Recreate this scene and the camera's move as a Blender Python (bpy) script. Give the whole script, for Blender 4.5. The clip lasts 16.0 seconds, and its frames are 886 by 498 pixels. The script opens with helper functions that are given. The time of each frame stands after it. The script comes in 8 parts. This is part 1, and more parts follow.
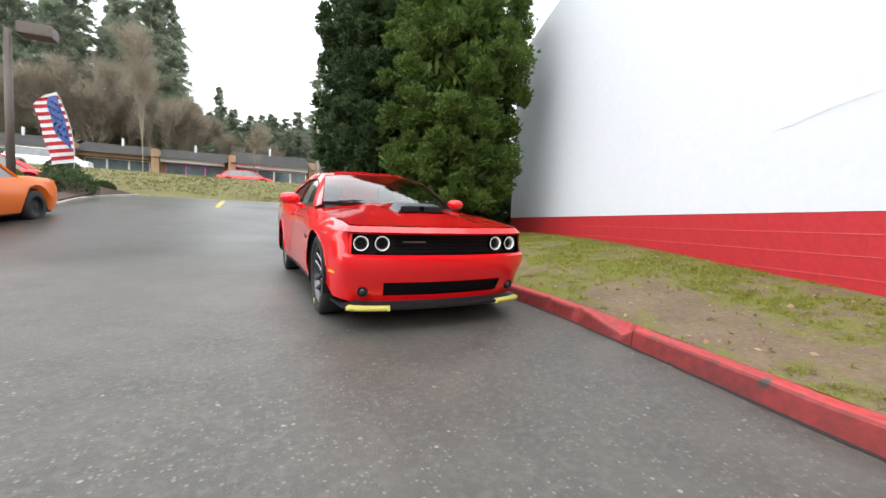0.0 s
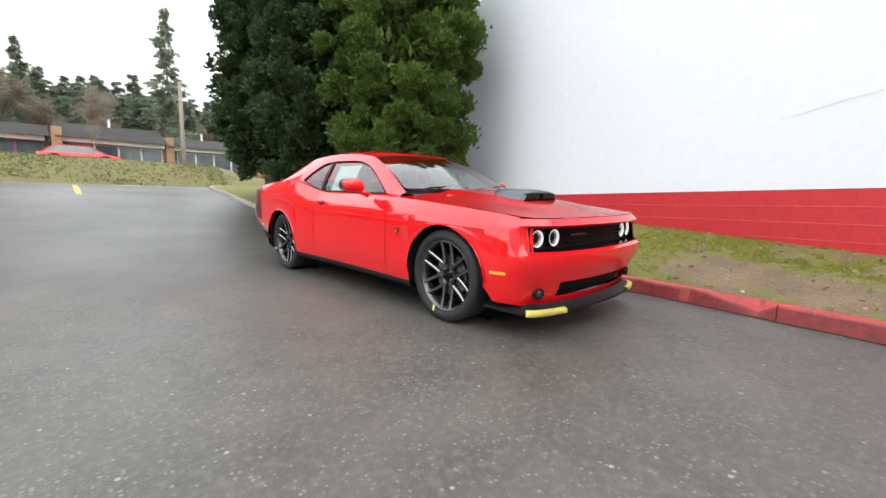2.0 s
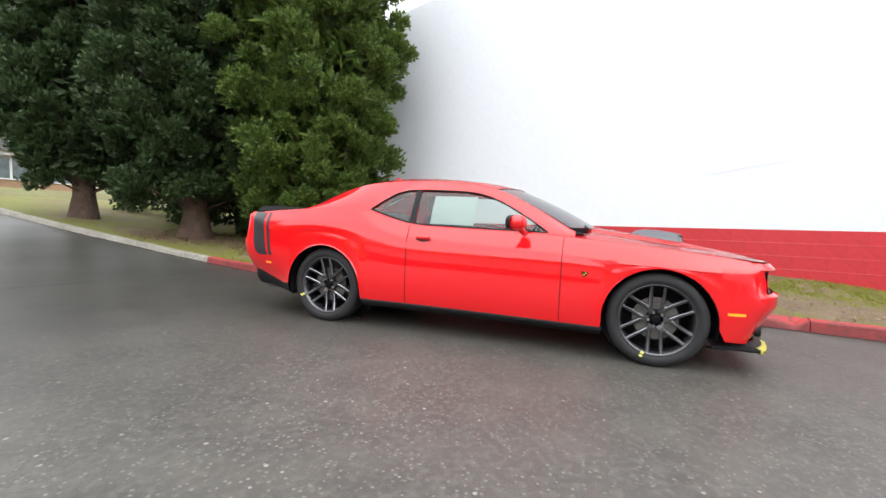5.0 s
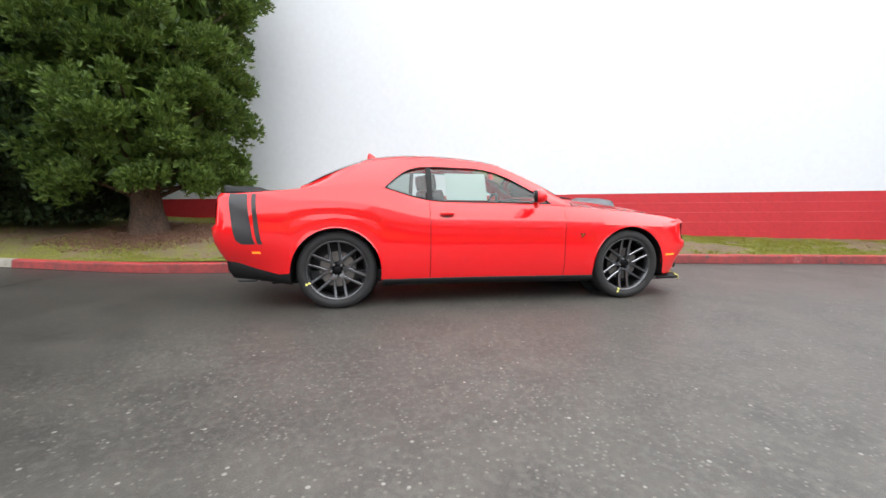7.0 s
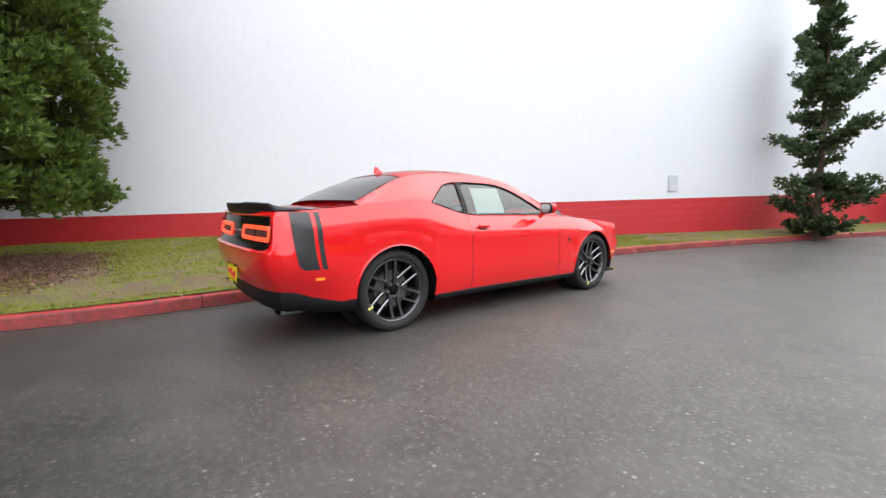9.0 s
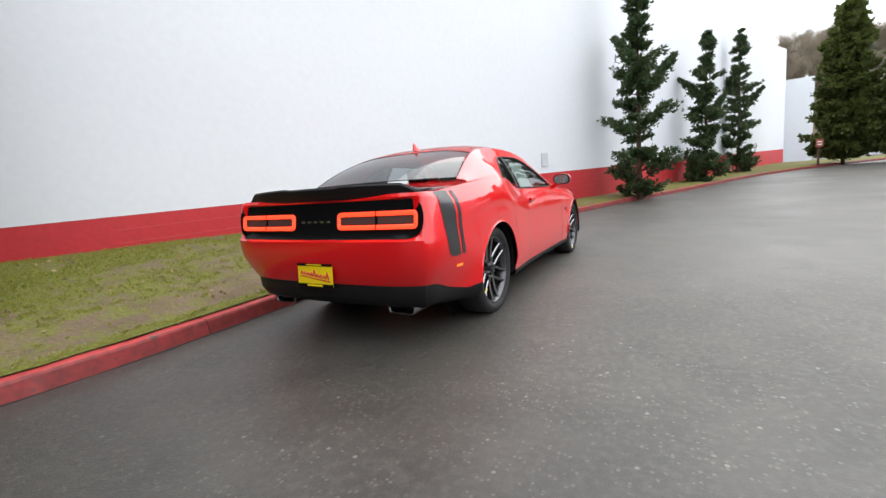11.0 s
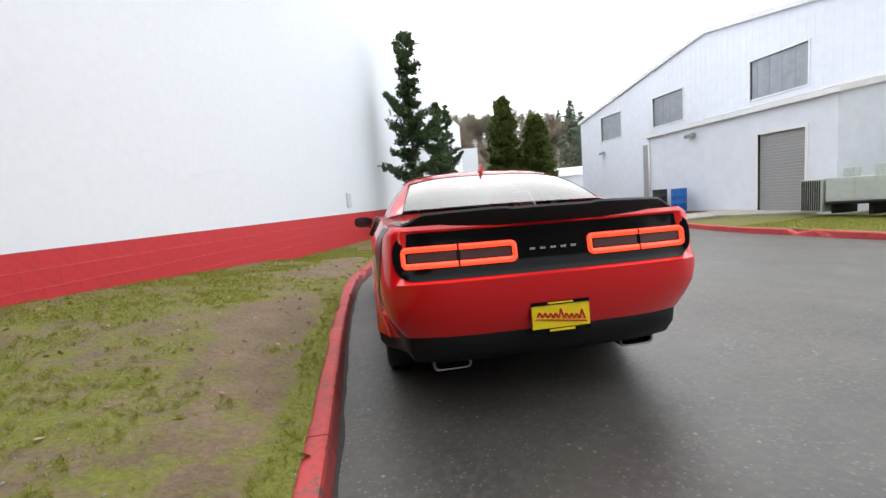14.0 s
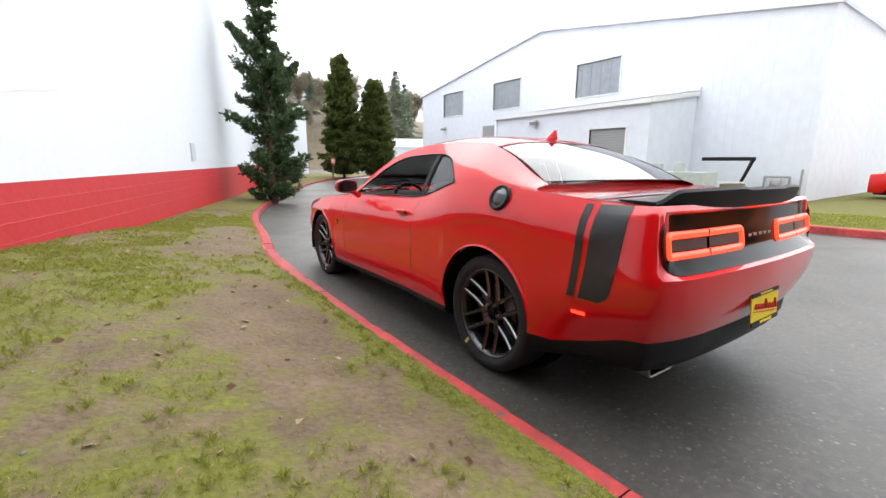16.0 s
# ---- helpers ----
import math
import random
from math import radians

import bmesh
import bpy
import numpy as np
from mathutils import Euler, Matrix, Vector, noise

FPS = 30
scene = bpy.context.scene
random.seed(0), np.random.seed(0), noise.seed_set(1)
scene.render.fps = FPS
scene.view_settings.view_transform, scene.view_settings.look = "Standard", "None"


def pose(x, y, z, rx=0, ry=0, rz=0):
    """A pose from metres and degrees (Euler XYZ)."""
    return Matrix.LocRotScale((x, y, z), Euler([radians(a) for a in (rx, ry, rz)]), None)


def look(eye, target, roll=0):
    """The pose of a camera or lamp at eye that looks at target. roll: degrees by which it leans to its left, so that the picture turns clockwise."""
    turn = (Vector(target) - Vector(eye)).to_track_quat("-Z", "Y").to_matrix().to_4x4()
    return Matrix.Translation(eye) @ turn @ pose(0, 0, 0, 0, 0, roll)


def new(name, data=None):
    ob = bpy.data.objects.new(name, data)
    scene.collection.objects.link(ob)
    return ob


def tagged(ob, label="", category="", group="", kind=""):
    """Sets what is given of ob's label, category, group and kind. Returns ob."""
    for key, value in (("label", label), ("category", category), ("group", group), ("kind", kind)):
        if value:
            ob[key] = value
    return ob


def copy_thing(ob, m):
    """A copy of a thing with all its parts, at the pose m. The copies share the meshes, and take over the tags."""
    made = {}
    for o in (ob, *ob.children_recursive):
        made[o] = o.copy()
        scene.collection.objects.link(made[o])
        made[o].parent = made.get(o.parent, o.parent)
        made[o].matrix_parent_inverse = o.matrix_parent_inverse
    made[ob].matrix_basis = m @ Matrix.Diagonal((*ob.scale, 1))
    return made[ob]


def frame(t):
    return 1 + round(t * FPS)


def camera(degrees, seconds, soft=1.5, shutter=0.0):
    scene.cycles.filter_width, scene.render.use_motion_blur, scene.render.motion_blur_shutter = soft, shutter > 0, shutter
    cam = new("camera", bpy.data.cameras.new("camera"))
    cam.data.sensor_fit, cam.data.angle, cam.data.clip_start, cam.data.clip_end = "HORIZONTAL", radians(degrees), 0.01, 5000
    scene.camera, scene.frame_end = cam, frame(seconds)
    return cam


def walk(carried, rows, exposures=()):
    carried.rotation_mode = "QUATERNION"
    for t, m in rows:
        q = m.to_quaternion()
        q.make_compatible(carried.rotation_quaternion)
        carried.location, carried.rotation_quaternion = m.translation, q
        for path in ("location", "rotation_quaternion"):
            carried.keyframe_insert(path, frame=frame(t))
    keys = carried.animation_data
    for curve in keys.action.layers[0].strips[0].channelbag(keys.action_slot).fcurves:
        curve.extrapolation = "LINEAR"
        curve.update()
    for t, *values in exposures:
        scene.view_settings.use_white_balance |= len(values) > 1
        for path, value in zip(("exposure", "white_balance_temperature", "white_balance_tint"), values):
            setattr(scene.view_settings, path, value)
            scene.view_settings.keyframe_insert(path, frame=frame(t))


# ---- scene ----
cam = camera(92.8, 16.0)
# seconds, eye x, y, z, and its turn in degrees
ROWS = [
    (0.0, -1.564, -5.422, 0.830, 86.34, -2.21, -25.78),
    (0.5, -2.042, -5.145, 0.837, 85.63, -1.15, -28.74),
    (1.0, -2.456, -4.748, 0.833, 85.37, -0.82, -32.43),
    (1.5, -2.839, -4.323, 0.859, 84.34, 0.16, -38.16),
    (2.0, -3.118, -3.823, 0.881, 83.70, -0.41, -43.18),
    (2.5, -3.371, -3.407, 0.874, 85.24, -0.16, -51.13),
    (3.0, -3.562, -2.921, 0.886, 84.27, -0.44, -54.42),
    (5.5, -4.639, -0.456, 1.000, 85.63, -0.47, -77.46),
    (6.0, -4.788, 0.103, 0.992, 83.02, 0.35, -84.59),
    (6.5, -4.844, 0.688, 1.031, 82.82, -0.36, -90.76),
    (7.0, -4.835, 1.226, 1.032, 83.04, 0.65, -100.90),
    (7.5, -4.717, 1.781, 1.040, 83.39, 1.08, -107.80),
    (8.0, -4.574, 2.294, 1.043, 83.29, 1.02, -117.01),
    (8.5, -4.339, 2.830, 1.057, 84.76, 2.73, -119.72),
    (9.0, -4.024, 3.331, 1.118, 83.83, 1.65, -127.73),
    (11.5, -1.729, 4.812, 1.164, 81.53, 4.71, -158.69),
    (12.0, -1.210, 4.887, 1.187, 83.46, 3.23, -168.00),
    (12.5, -0.661, 4.892, 1.191, 82.60, 4.99, -175.10),
    (13.0, -0.106, 4.845, 1.204, 84.83, 3.21, 179.60),
    (13.5, 0.427, 4.779, 1.224, 84.18, 5.33, 172.85),
    (14.0, 0.946, 4.647, 1.241, 83.42, 4.75, 170.02),
    (14.5, 1.457, 4.511, 1.246, 82.22, 3.16, 156.77),
    (15.0, 1.805, 4.173, 1.255, 80.50, 3.71, 156.25),
    (15.5, 2.127, 3.795, 1.258, 79.42, 1.71, 153.59),
    (16.0, 2.506, 3.337, 1.297, 78.20, -0.12, 145.64),
]
walk(cam, [(t, pose(*row)) for t, *row in ROWS], exposures=[(0.0, 1.18), (3.0, 1.10), (5.5, 1.24), (8.5, 1.10), (11.5, 0.93), (14.6, 0.88), (15.4, 0.99), (16.0, 1.20)])

# world: a bright overcast sky, with one wide, weak sun behind the clouds
world = bpy.data.worlds.new("overcast_sky")
scene.world = world
world.use_nodes = True
wn, wl = world.node_tree.nodes, world.node_tree.links
wn.clear()
sky = wn.new("ShaderNodeTexSky")
sky.sky_type, sky.sun_disc = "NISHITA", False
sky.sun_elevation, sky.sun_rotation = radians(48), radians(200)
sky.air_density, sky.dust_density, sky.ozone_density = 1.0, 4.0, 1.0
grey = wn.new("ShaderNodeHueSaturation")
grey.inputs["Saturation"].default_value = 0.22
coord = wn.new("ShaderNodeTexCoord")
clouds = wn.new("ShaderNodeTexNoise")
clouds.inputs["Scale"].default_value, clouds.inputs["Detail"].default_value = 2.2, 5.0
ramp = wn.new("ShaderNodeMapRange")
ramp.inputs["From Min"].default_value, ramp.inputs["From Max"].default_value = 0.3, 0.7
ramp.inputs["To Min"].default_value, ramp.inputs["To Max"].default_value = 0.82, 1.12
cover = wn.new("ShaderNodeMix")
cover.data_type = "RGBA"
cover.inputs["Factor"].default_value = 0.90
cover.inputs[7].default_value = (9.3, 9.6, 10.0, 1)
veil = wn.new("ShaderNodeMix")
veil.data_type, veil.blend_type = "RGBA", "MULTIPLY"
veil.inputs["Factor"].default_value = 1.0
back = wn.new("ShaderNodeBackground")
back.inputs["Strength"].default_value = 0.135
out = wn.new("ShaderNodeOutputWorld")
wl.new(sky.outputs["Color"], grey.inputs["Color"])
wl.new(grey.outputs["Color"], cover.inputs[6])
wl.new(coord.outputs["Generated"], clouds.inputs["Vector"])
wl.new(clouds.outputs["Fac"], ramp.inputs["Value"])
wl.new(cover.outputs[2], veil.inputs[6])
wl.new(ramp.outputs["Result"], veil.inputs[7])
wl.new(veil.outputs[2], back.inputs["Color"])
wl.new(back.outputs["Background"], out.inputs["Surface"])
sun = new("sun", bpy.data.lights.new("sun", "SUN"))
sun.data.energy, sun.data.angle, sun.data.color = 0.9, radians(95), (1.0, 0.97, 0.93)
sun.matrix_world = look((0, 0, 30), (0 + 9, 0 + 12, 8))


# ---- materials ----
def material(name, colour, rough=0.6, metal=0.0, **more):
    """A plain procedural base: principled, with fine and broad variation of colour and a little relief."""
    m = bpy.data.materials.new(name)
    m.use_nodes = True
    n, l = m.node_tree.nodes, m.node_tree.links
    b = n["Principled BSDF"]
    b.inputs["Base Color"].default_value = (*colour, 1)
    b.inputs["Roughness"].default_value, b.inputs["Metallic"].default_value = rough, metal
    for key, value in more.get("inputs", {}).items():
        b.inputs[key].default_value = value
    place = n.new("ShaderNodeTexCoord")
    vary, second = more.get("vary", 0.0), more.get("second")
    if vary or second:
        fine, broad = n.new("ShaderNodeTexNoise"), n.new("ShaderNodeTexNoise")
        fine.inputs["Scale"].default_value, fine.inputs["Detail"].default_value = more.get("fine", 40.0), 6.0
        broad.inputs["Scale"].default_value, broad.inputs["Detail"].default_value = more.get("broad", 1.5), 5.0
        for tex in (fine, broad):
            l.new(place.outputs["Object"], tex.inputs["Vector"])
        add = n.new("ShaderNodeMath")
        add.operation = "ADD"
        l.new(fine.outputs["Fac"], add.inputs[0])
        l.new(broad.outputs["Fac"], add.inputs[1])
        span = n.new("ShaderNodeMapRange")
        span.inputs["From Min"].default_value, span.inputs["From Max"].default_value = 0.65, 1.35
        l.new(add.outputs["Value"], span.inputs["Value"])
        mix = n.new("ShaderNodeMix")
        mix.data_type = "RGBA"
        other = second or tuple(c * (1 - vary) for c in colour)
        mix.inputs[6].default_value, mix.inputs[7].default_value = (*other, 1), (*(min(1, c * (1 + vary * 0.4)) for c in colour), 1)
        l.new(span.outputs["Result"], mix.inputs["Factor"])
        l.new(mix.outputs[2], b.inputs["Base Color"])
        if more.get("bump"):
            bump = n.new("ShaderNodeBump")
            bump.inputs["Strength"].default_value, bump.inputs["Distance"].default_value = more["bump"], more.get("deep", 0.01)
            l.new(fine.outputs["Fac"], bump.inputs["Height"])
            l.new(bump.outputs["Normal"], b.inputs["Normal"])
    return m


def foliage(name, dark, light, through_light=0.25):
    """Leaves: colour varies from leaf to leaf, and some light passes through them."""
    m = bpy.data.materials.new(name)
    m.use_nodes = True
    n, l = m.node_tree.nodes, m.node_tree.links
    b = n["Principled BSDF"]
    b.inputs["Roughness"].default_value = 0.6
    geo = n.new("ShaderNodeNewGeometry")
    place, noise_tex = n.new("ShaderNodeTexCoord"), n.new("ShaderNodeTexNoise")
    noise_tex.inputs["Scale"].default_value = 1.3
    l.new(place.outputs["Object"], noise_tex.inputs["Vector"])
    add = n.new("ShaderNodeMath")
    add.operation, add.inputs[1].default_value = "MULTIPLY_ADD", 0.7
    l.new(geo.outputs["Random Per Island"], add.inputs[0])
    half = n.new("ShaderNodeMath")
    half.operation, half.inputs[1].default_value = "MULTIPLY", 0.4
    l.new(noise_tex.outputs["Fac"], half.inputs[0])
    l.new(half.outputs["Value"], add.inputs[2])
    mix = n.new("ShaderNodeMix")
    mix.data_type = "RGBA"
    mix.inputs[6].default_value, mix.inputs[7].default_value = (*dark, 1), (*light, 1)
    l.new(add.outputs["Value"], mix.inputs["Factor"])
    l.new(mix.outputs[2], b.inputs["Base Color"])
    clear = n.new("ShaderNodeBsdfTranslucent")
    l.new(mix.outputs[2], clear.inputs["Color"])
    blend = n.new("ShaderNodeMixShader")
    blend.inputs["Fac"].default_value = through_light
    l.new(b.outputs["BSDF"], blend.inputs[1])
    l.new(clear.outputs["BSDF"], blend.inputs[2])
    l.new(blend.outputs["Shader"], n["Material Output"].inputs["Surface"])
    return m


def glow(name, colour, strength):
    m = material(name, tuple(0.5 * c for c in colour), 0.3)
    b = m.node_tree.nodes["Principled BSDF"]
    b.inputs["Emission Color"].default_value, b.inputs["Emission Strength"].default_value = (*colour, 1), strength
    return m


def wet_asphalt():
    """Dark asphalt with pale stone chips, wet in broad patches and darker northwards."""
    m = bpy.data.materials.new("wet_asphalt")
    m.use_nodes = True
    n, l = m.node_tree.nodes, m.node_tree.links
    b = n["Principled BSDF"]
    place = n.new("ShaderNodeTexCoord")

    def tex(kind, scale, detail=4.0):
        x = n.new(kind)
        x.inputs["Scale"].default_value = scale
        if kind == "ShaderNodeTexNoise":
            x.inputs["Detail"].default_value = detail
        l.new(place.outputs["Object"], x.inputs["Vector"])
        return x

    def span(value, a, c, low=0.0, high=1.0):
        r = n.new("ShaderNodeMapRange")
        for key, v in (("From Min", a), ("From Max", c), ("To Min", low), ("To Max", high)):
            r.inputs[key].default_value = v
        l.new(value, r.inputs["Value"])
        return r.outputs["Result"]

    def mix(fac, a, c):
        x = n.new("ShaderNodeMix")
        x.data_type = "RGBA"
        l.new(fac, x.inputs["Factor"])
        for socket, v in ((x.inputs[6], a), (x.inputs[7], c)):
            if isinstance(v, tuple):
                socket.default_value = (*v, 1)
            else:
                l.new(v, socket)
        return x.outputs[2]

    broad, mid, grain = tex("ShaderNodeTexNoise", 0.35), tex("ShaderNodeTexNoise", 2.6), tex("ShaderNodeTexNoise", 130.0, 3.0)
    chips, chips_big = tex("ShaderNodeTexVoronoi", 46.0), tex("ShaderNodeTexVoronoi", 22.0)
    tone = mix(span(mid.outputs["Fac"], 0.3, 0.7), (0.042, 0.040, 0.036), (0.073, 0.068, 0.059))
    coarse = tex("ShaderNodeTexNoise", 24.0, 7.0)
    tone = mix(span(coarse.outputs["Fac"], 0.46, 0.74), tone, (0.097, 0.091, 0.080))
    tone = mix(span(grain.outputs["Fac"], 0.50, 0.80), tone, (0.092, 0.087, 0.078))
    sparse = n.new("ShaderNodeSeparateColor")
    l.new(chips.outputs["Color"], sparse.inputs["Color"])
    few = n.new("ShaderNodeMath")
    few.operation = "MULTIPLY"
    l.new(span(chips.outputs["Distance"], 0.42, 0.28), few.inputs[0])
    l.new(span(sparse.outputs["Red"], 0.72, 0.9), few.inputs[1])
    tone = mix(few.outputs["Value"], tone, (0.145, 0.136, 0.120))
    sparse_big = n.new("ShaderNodeSeparateColor")
    l.new(chips_big.outputs["Color"], sparse_big.inputs["Color"])
    few_big = n.new("ShaderNodeMath")
    few_big.operation = "MULTIPLY"
    l.new(span(chips_big.outputs["Distance"], 0.26, 0.16), few_big.inputs[0])
    l.new(span(sparse_big.outputs["Green"], 0.95, 0.96), few_big.inputs[1])
    tone = mix(few_big.outputs["Value"], tone, (0.24, 0.23, 0.21))
    # a darker, somewhat smoother stretch towards the north, with a ragged edge
    split, wander, ragged = n.new("ShaderNodeSeparateXYZ"), tex("ShaderNodeTexNoise", 0.6), n.new("ShaderNodeMath")
    l.new(place.outputs["Object"], split.inputs["Vector"])
    ragged.operation, ragged.inputs[1].default_value = "MULTIPLY_ADD", 5.0
    l.new(wander.outputs["Fac"], ragged.inputs[0])
    l.new(split.outputs["Y"], ragged.inputs[2])
    northern = span(ragged.outputs["Value"], 3.4, 6.2)
    deepened = n.new("ShaderNodeMix")
    deepened.data_type, deepened.blend_type = "RGBA", "MULTIPLY"
    l.new(northern, deepened.inputs["Factor"])
    l.new(tone, deepened.inputs[6])
    deepened.inputs[7].default_value = (0.56, 0.56, 0.56, 1)
    l.new(deepened.outputs[2], b.inputs["Base Color"])
    gloss = n.new("ShaderNodeMix")
    l.new(northern, gloss.inputs["Factor"])
    l.new(span(broad.outputs["Fac"], 0.35, 0.65, 0.42, 0.58), gloss.inputs["A"])
    l.new(span(broad.outputs["Fac"], 0.35, 0.65, 0.36, 0.48), gloss.inputs["B"])
    l.new(gloss.outputs["Result"], b.inputs["Roughness"])
    b.inputs["Specular IOR Level"].default_value = 0.5
    bump = n.new("ShaderNodeBump")
    bump.inputs["Strength"].default_value, bump.inputs["Distance"].default_value = 0.45, 0.004
    relief = n.new("ShaderNodeMath")
    relief.operation = "ADD"
    l.new(grain.outputs["Fac"], relief.inputs[0])
    l.new(coarse.outputs["Fac"], relief.inputs[1])
    l.new(relief.outputs["Value"], bump.inputs["Height"])
    l.new(bump.outputs["Normal"], b.inputs["Normal"])
    return m


def lawn_material():
    """Moss and thin grass over brown soil; the attribute "bare" says where the soil is worn bare."""
    m = material("mossy_lawn", (0.190, 0.134, 0.084), 0.95, second=(0.086, 0.058, 0.034), fine=30.0, broad=3.0, bump=0.9, deep=0.02)
    n, l = m.node_tree.nodes, m.node_tree.links
    b = n["Principled BSDF"]
    soil = b.inputs["Base Color"].links[0].from_socket
    place = n.new("ShaderNodeTexCoord")
    patch, fine = n.new("ShaderNodeTexNoise"), n.new("ShaderNodeTexNoise")
    patch.inputs["Scale"].default_value, patch.inputs["Detail"].default_value, patch.inputs["Roughness"].default_value = 4.5, 14.0, 0.72
    fine.inputs["Scale"].default_value, fine.inputs["Detail"].default_value = 38.0, 8.0
    for x in (patch, fine):
        l.new(place.outputs["Object"], x.inputs["Vector"])
    green = n.new("ShaderNodeMix")
    green.data_type = "RGBA"
    green.inputs[6].default_value, green.inputs[7].default_value = (0.048, 0.056, 0.009, 1), (0.205, 0.205, 0.026, 1)
    l.new(fine.outputs["Fac"], green.inputs["Factor"])
    worn = n.new("ShaderNodeAttribute")
    worn.attribute_name = "bare"
    total = n.new("ShaderNodeMath")
    total.operation = "ADD"
    l.new(worn.outputs["Fac"], total.inputs[0])
    blotch = n.new("ShaderNodeMapRange")
    blotch.inputs["From Min"].default_value, blotch.inputs["From Max"].default_value = 0.30, 0.70
    l.new(patch.outputs["Fac"], blotch.inputs["Value"])
    l.new(blotch.outputs["Result"], total.inputs[1])
    edge = n.new("ShaderNodeMapRange")
    edge.inputs["From Min"].default_value, edge.inputs["From Max"].default_value = 0.42, 0.84
    l.new(total.outputs["Value"], edge.inputs["Value"])
    mix = n.new("ShaderNodeMix")
    mix.data_type = "RGBA"
    l.new(edge.outputs["Result"], mix.inputs["Factor"])
    l.new(green.outputs[2], mix.inputs[6])
    l.new(soil, mix.inputs[7])
    l.new(mix.outputs[2], b.inputs["Base Color"])
    return m


def worn_paint(name, fresh, dull, under):
    """Paint on concrete: dull in broad patches, flaked off to the concrete in small ones."""
    m = material(name, fresh, 0.6, second=dull, fine=16.0, broad=1.6, bump=0.5, deep=0.008)
    n, l = m.node_tree.nodes, m.node_tree.links
    b = n["Principled BSDF"]
    paint = b.inputs["Base Color"].links[0].from_socket
    place, flakes = n.new("ShaderNodeTexCoord"), n.new("ShaderNodeTexNoise")
    flakes.inputs["Scale"].default_value, flakes.inputs["Detail"].default_value, flakes.inputs["Roughness"].default_value = 7.0, 9.0, 0.62
    l.new(place.outputs["Object"], flakes.inputs["Vector"])
    edge = n.new("ShaderNodeMapRange")
    edge.inputs["From Min"].default_value, edge.inputs["From Max"].default_value = 0.63, 0.68
    l.new(flakes.outputs["Fac"], edge.inputs["Value"])
    mix = n.new("ShaderNodeMix")
    mix.data_type = "RGBA"
    mix.inputs[7].default_value = (*under, 1)
    l.new(edge.outputs["Result"], mix.inputs["Factor"])
    l.new(paint, mix.inputs[6])
    l.new(mix.outputs[2], b.inputs["Base Color"])
    return m


ASPHALT = wet_asphalt()
EARTH = material("far_ground", (0.11, 0.10, 0.06), 0.95, second=(0.06, 0.07, 0.03), fine=0.8, broad=0.05)
LAWN = lawn_material()
def block_relief(m):
    """Painted-over block courses: shallow joints that barely show."""
    n, l = m.node_tree.nodes, m.node_tree.links
    b = n["Principled BSDF"]
    place, split, join, bricks, bump = (n.new("ShaderNode" + k) for k in ("TexCoord", "SeparateXYZ", "CombineXYZ", "TexBrick", "Bump"))
    l.new(place.outputs["Object"], split.inputs["Vector"])
    along = n.new("ShaderNodeMath")
    along.operation, along.inputs[1].default_value = "MULTIPLY", 1.0527
    l.new(split.outputs["Y"], along.inputs[0])
    l.new(along.outputs["Value"], join.inputs["X"])
    l.new(split.outputs["Z"], join.inputs["Y"])
    l.new(join.outputs["Vector"], bricks.inputs["Vector"])
    for key, v in (("Scale", 1.0), ("Mortar Size", 0.006), ("Mortar Smooth", 0.6), ("Brick Width", 0.4), ("Row Height", 0.2)):
        bricks.inputs[key].default_value = v
    bump.invert = True
    bump.inputs["Strength"].default_value, bump.inputs["Distance"].default_value = 0.16, 0.004
    l.new(bricks.outputs["Fac"], bump.inputs["Height"])
    l.new(b.inputs["Normal"].links[0].from_socket, bump.inputs["Normal"])
    l.new(bump.outputs["Normal"], b.inputs["Normal"])
    return m


WHITE_WALL = material("white_masonry_paint", (0.70, 0.73, 0.775), 0.75, vary=0.05, fine=9.0, broad=0.25, bump=0.10, deep=0.006)
block_relief(WHITE_WALL)
RED_WALL = material("red_masonry_paint", (0.52, 0.022, 0.030), 0.6, vary=0.18, fine=14.0, broad=0.6, bump=0.25, deep=0.01)
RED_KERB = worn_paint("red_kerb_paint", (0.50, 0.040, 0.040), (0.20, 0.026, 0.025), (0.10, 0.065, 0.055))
KERB_SIDE_RED = worn_paint("darker_red_kerb_side_paint", (0.30, 0.030, 0.030), (0.10, 0.020, 0.018), (0.05, 0.036, 0.032))
GREY_KERB = material("weathered_concrete", (0.33, 0.31, 0.27), 0.9, second=(0.17, 0.16, 0.13), fine=18.0, broad=1.5, bump=0.6, deep=0.01)
SIDING = material("pale_metal_siding", (0.70, 0.73, 0.80), 0.5, vary=0.10, fine=3.0, broad=0.2)
TRIM = material("white_trim", (0.74, 0.74, 0.74), 0.5, vary=0.1, fine=6.0, broad=0.5)
GREY_DOOR = material("grey_roller_door", (0.30, 0.30, 0.30), 0.55, vary=0.1, fine=8.0, broad=1.0)
GREY_PANE = material("grey_translucent_pane", (0.30, 0.32, 0.35), 0.2, vary=0.25, fine=3.0, broad=0.6)
TIP_METAL = material("polished_tip_metal", (0.24, 0.24, 0.25), 0.3, 1.0)
DARK_PANE = material("dim_window_pane", (0.16, 0.17, 0.18), 0.12, vary=0.3, fine=3.0, broad=0.6)
CAR_RED = material("red_car_paint", (0.72, 0.004, 0.008), 0.40, inputs={"Coat Weight": 1.0, "Coat Roughness": 0.02, "Coat IOR": 1.62, "Specular IOR Level": 0.08})
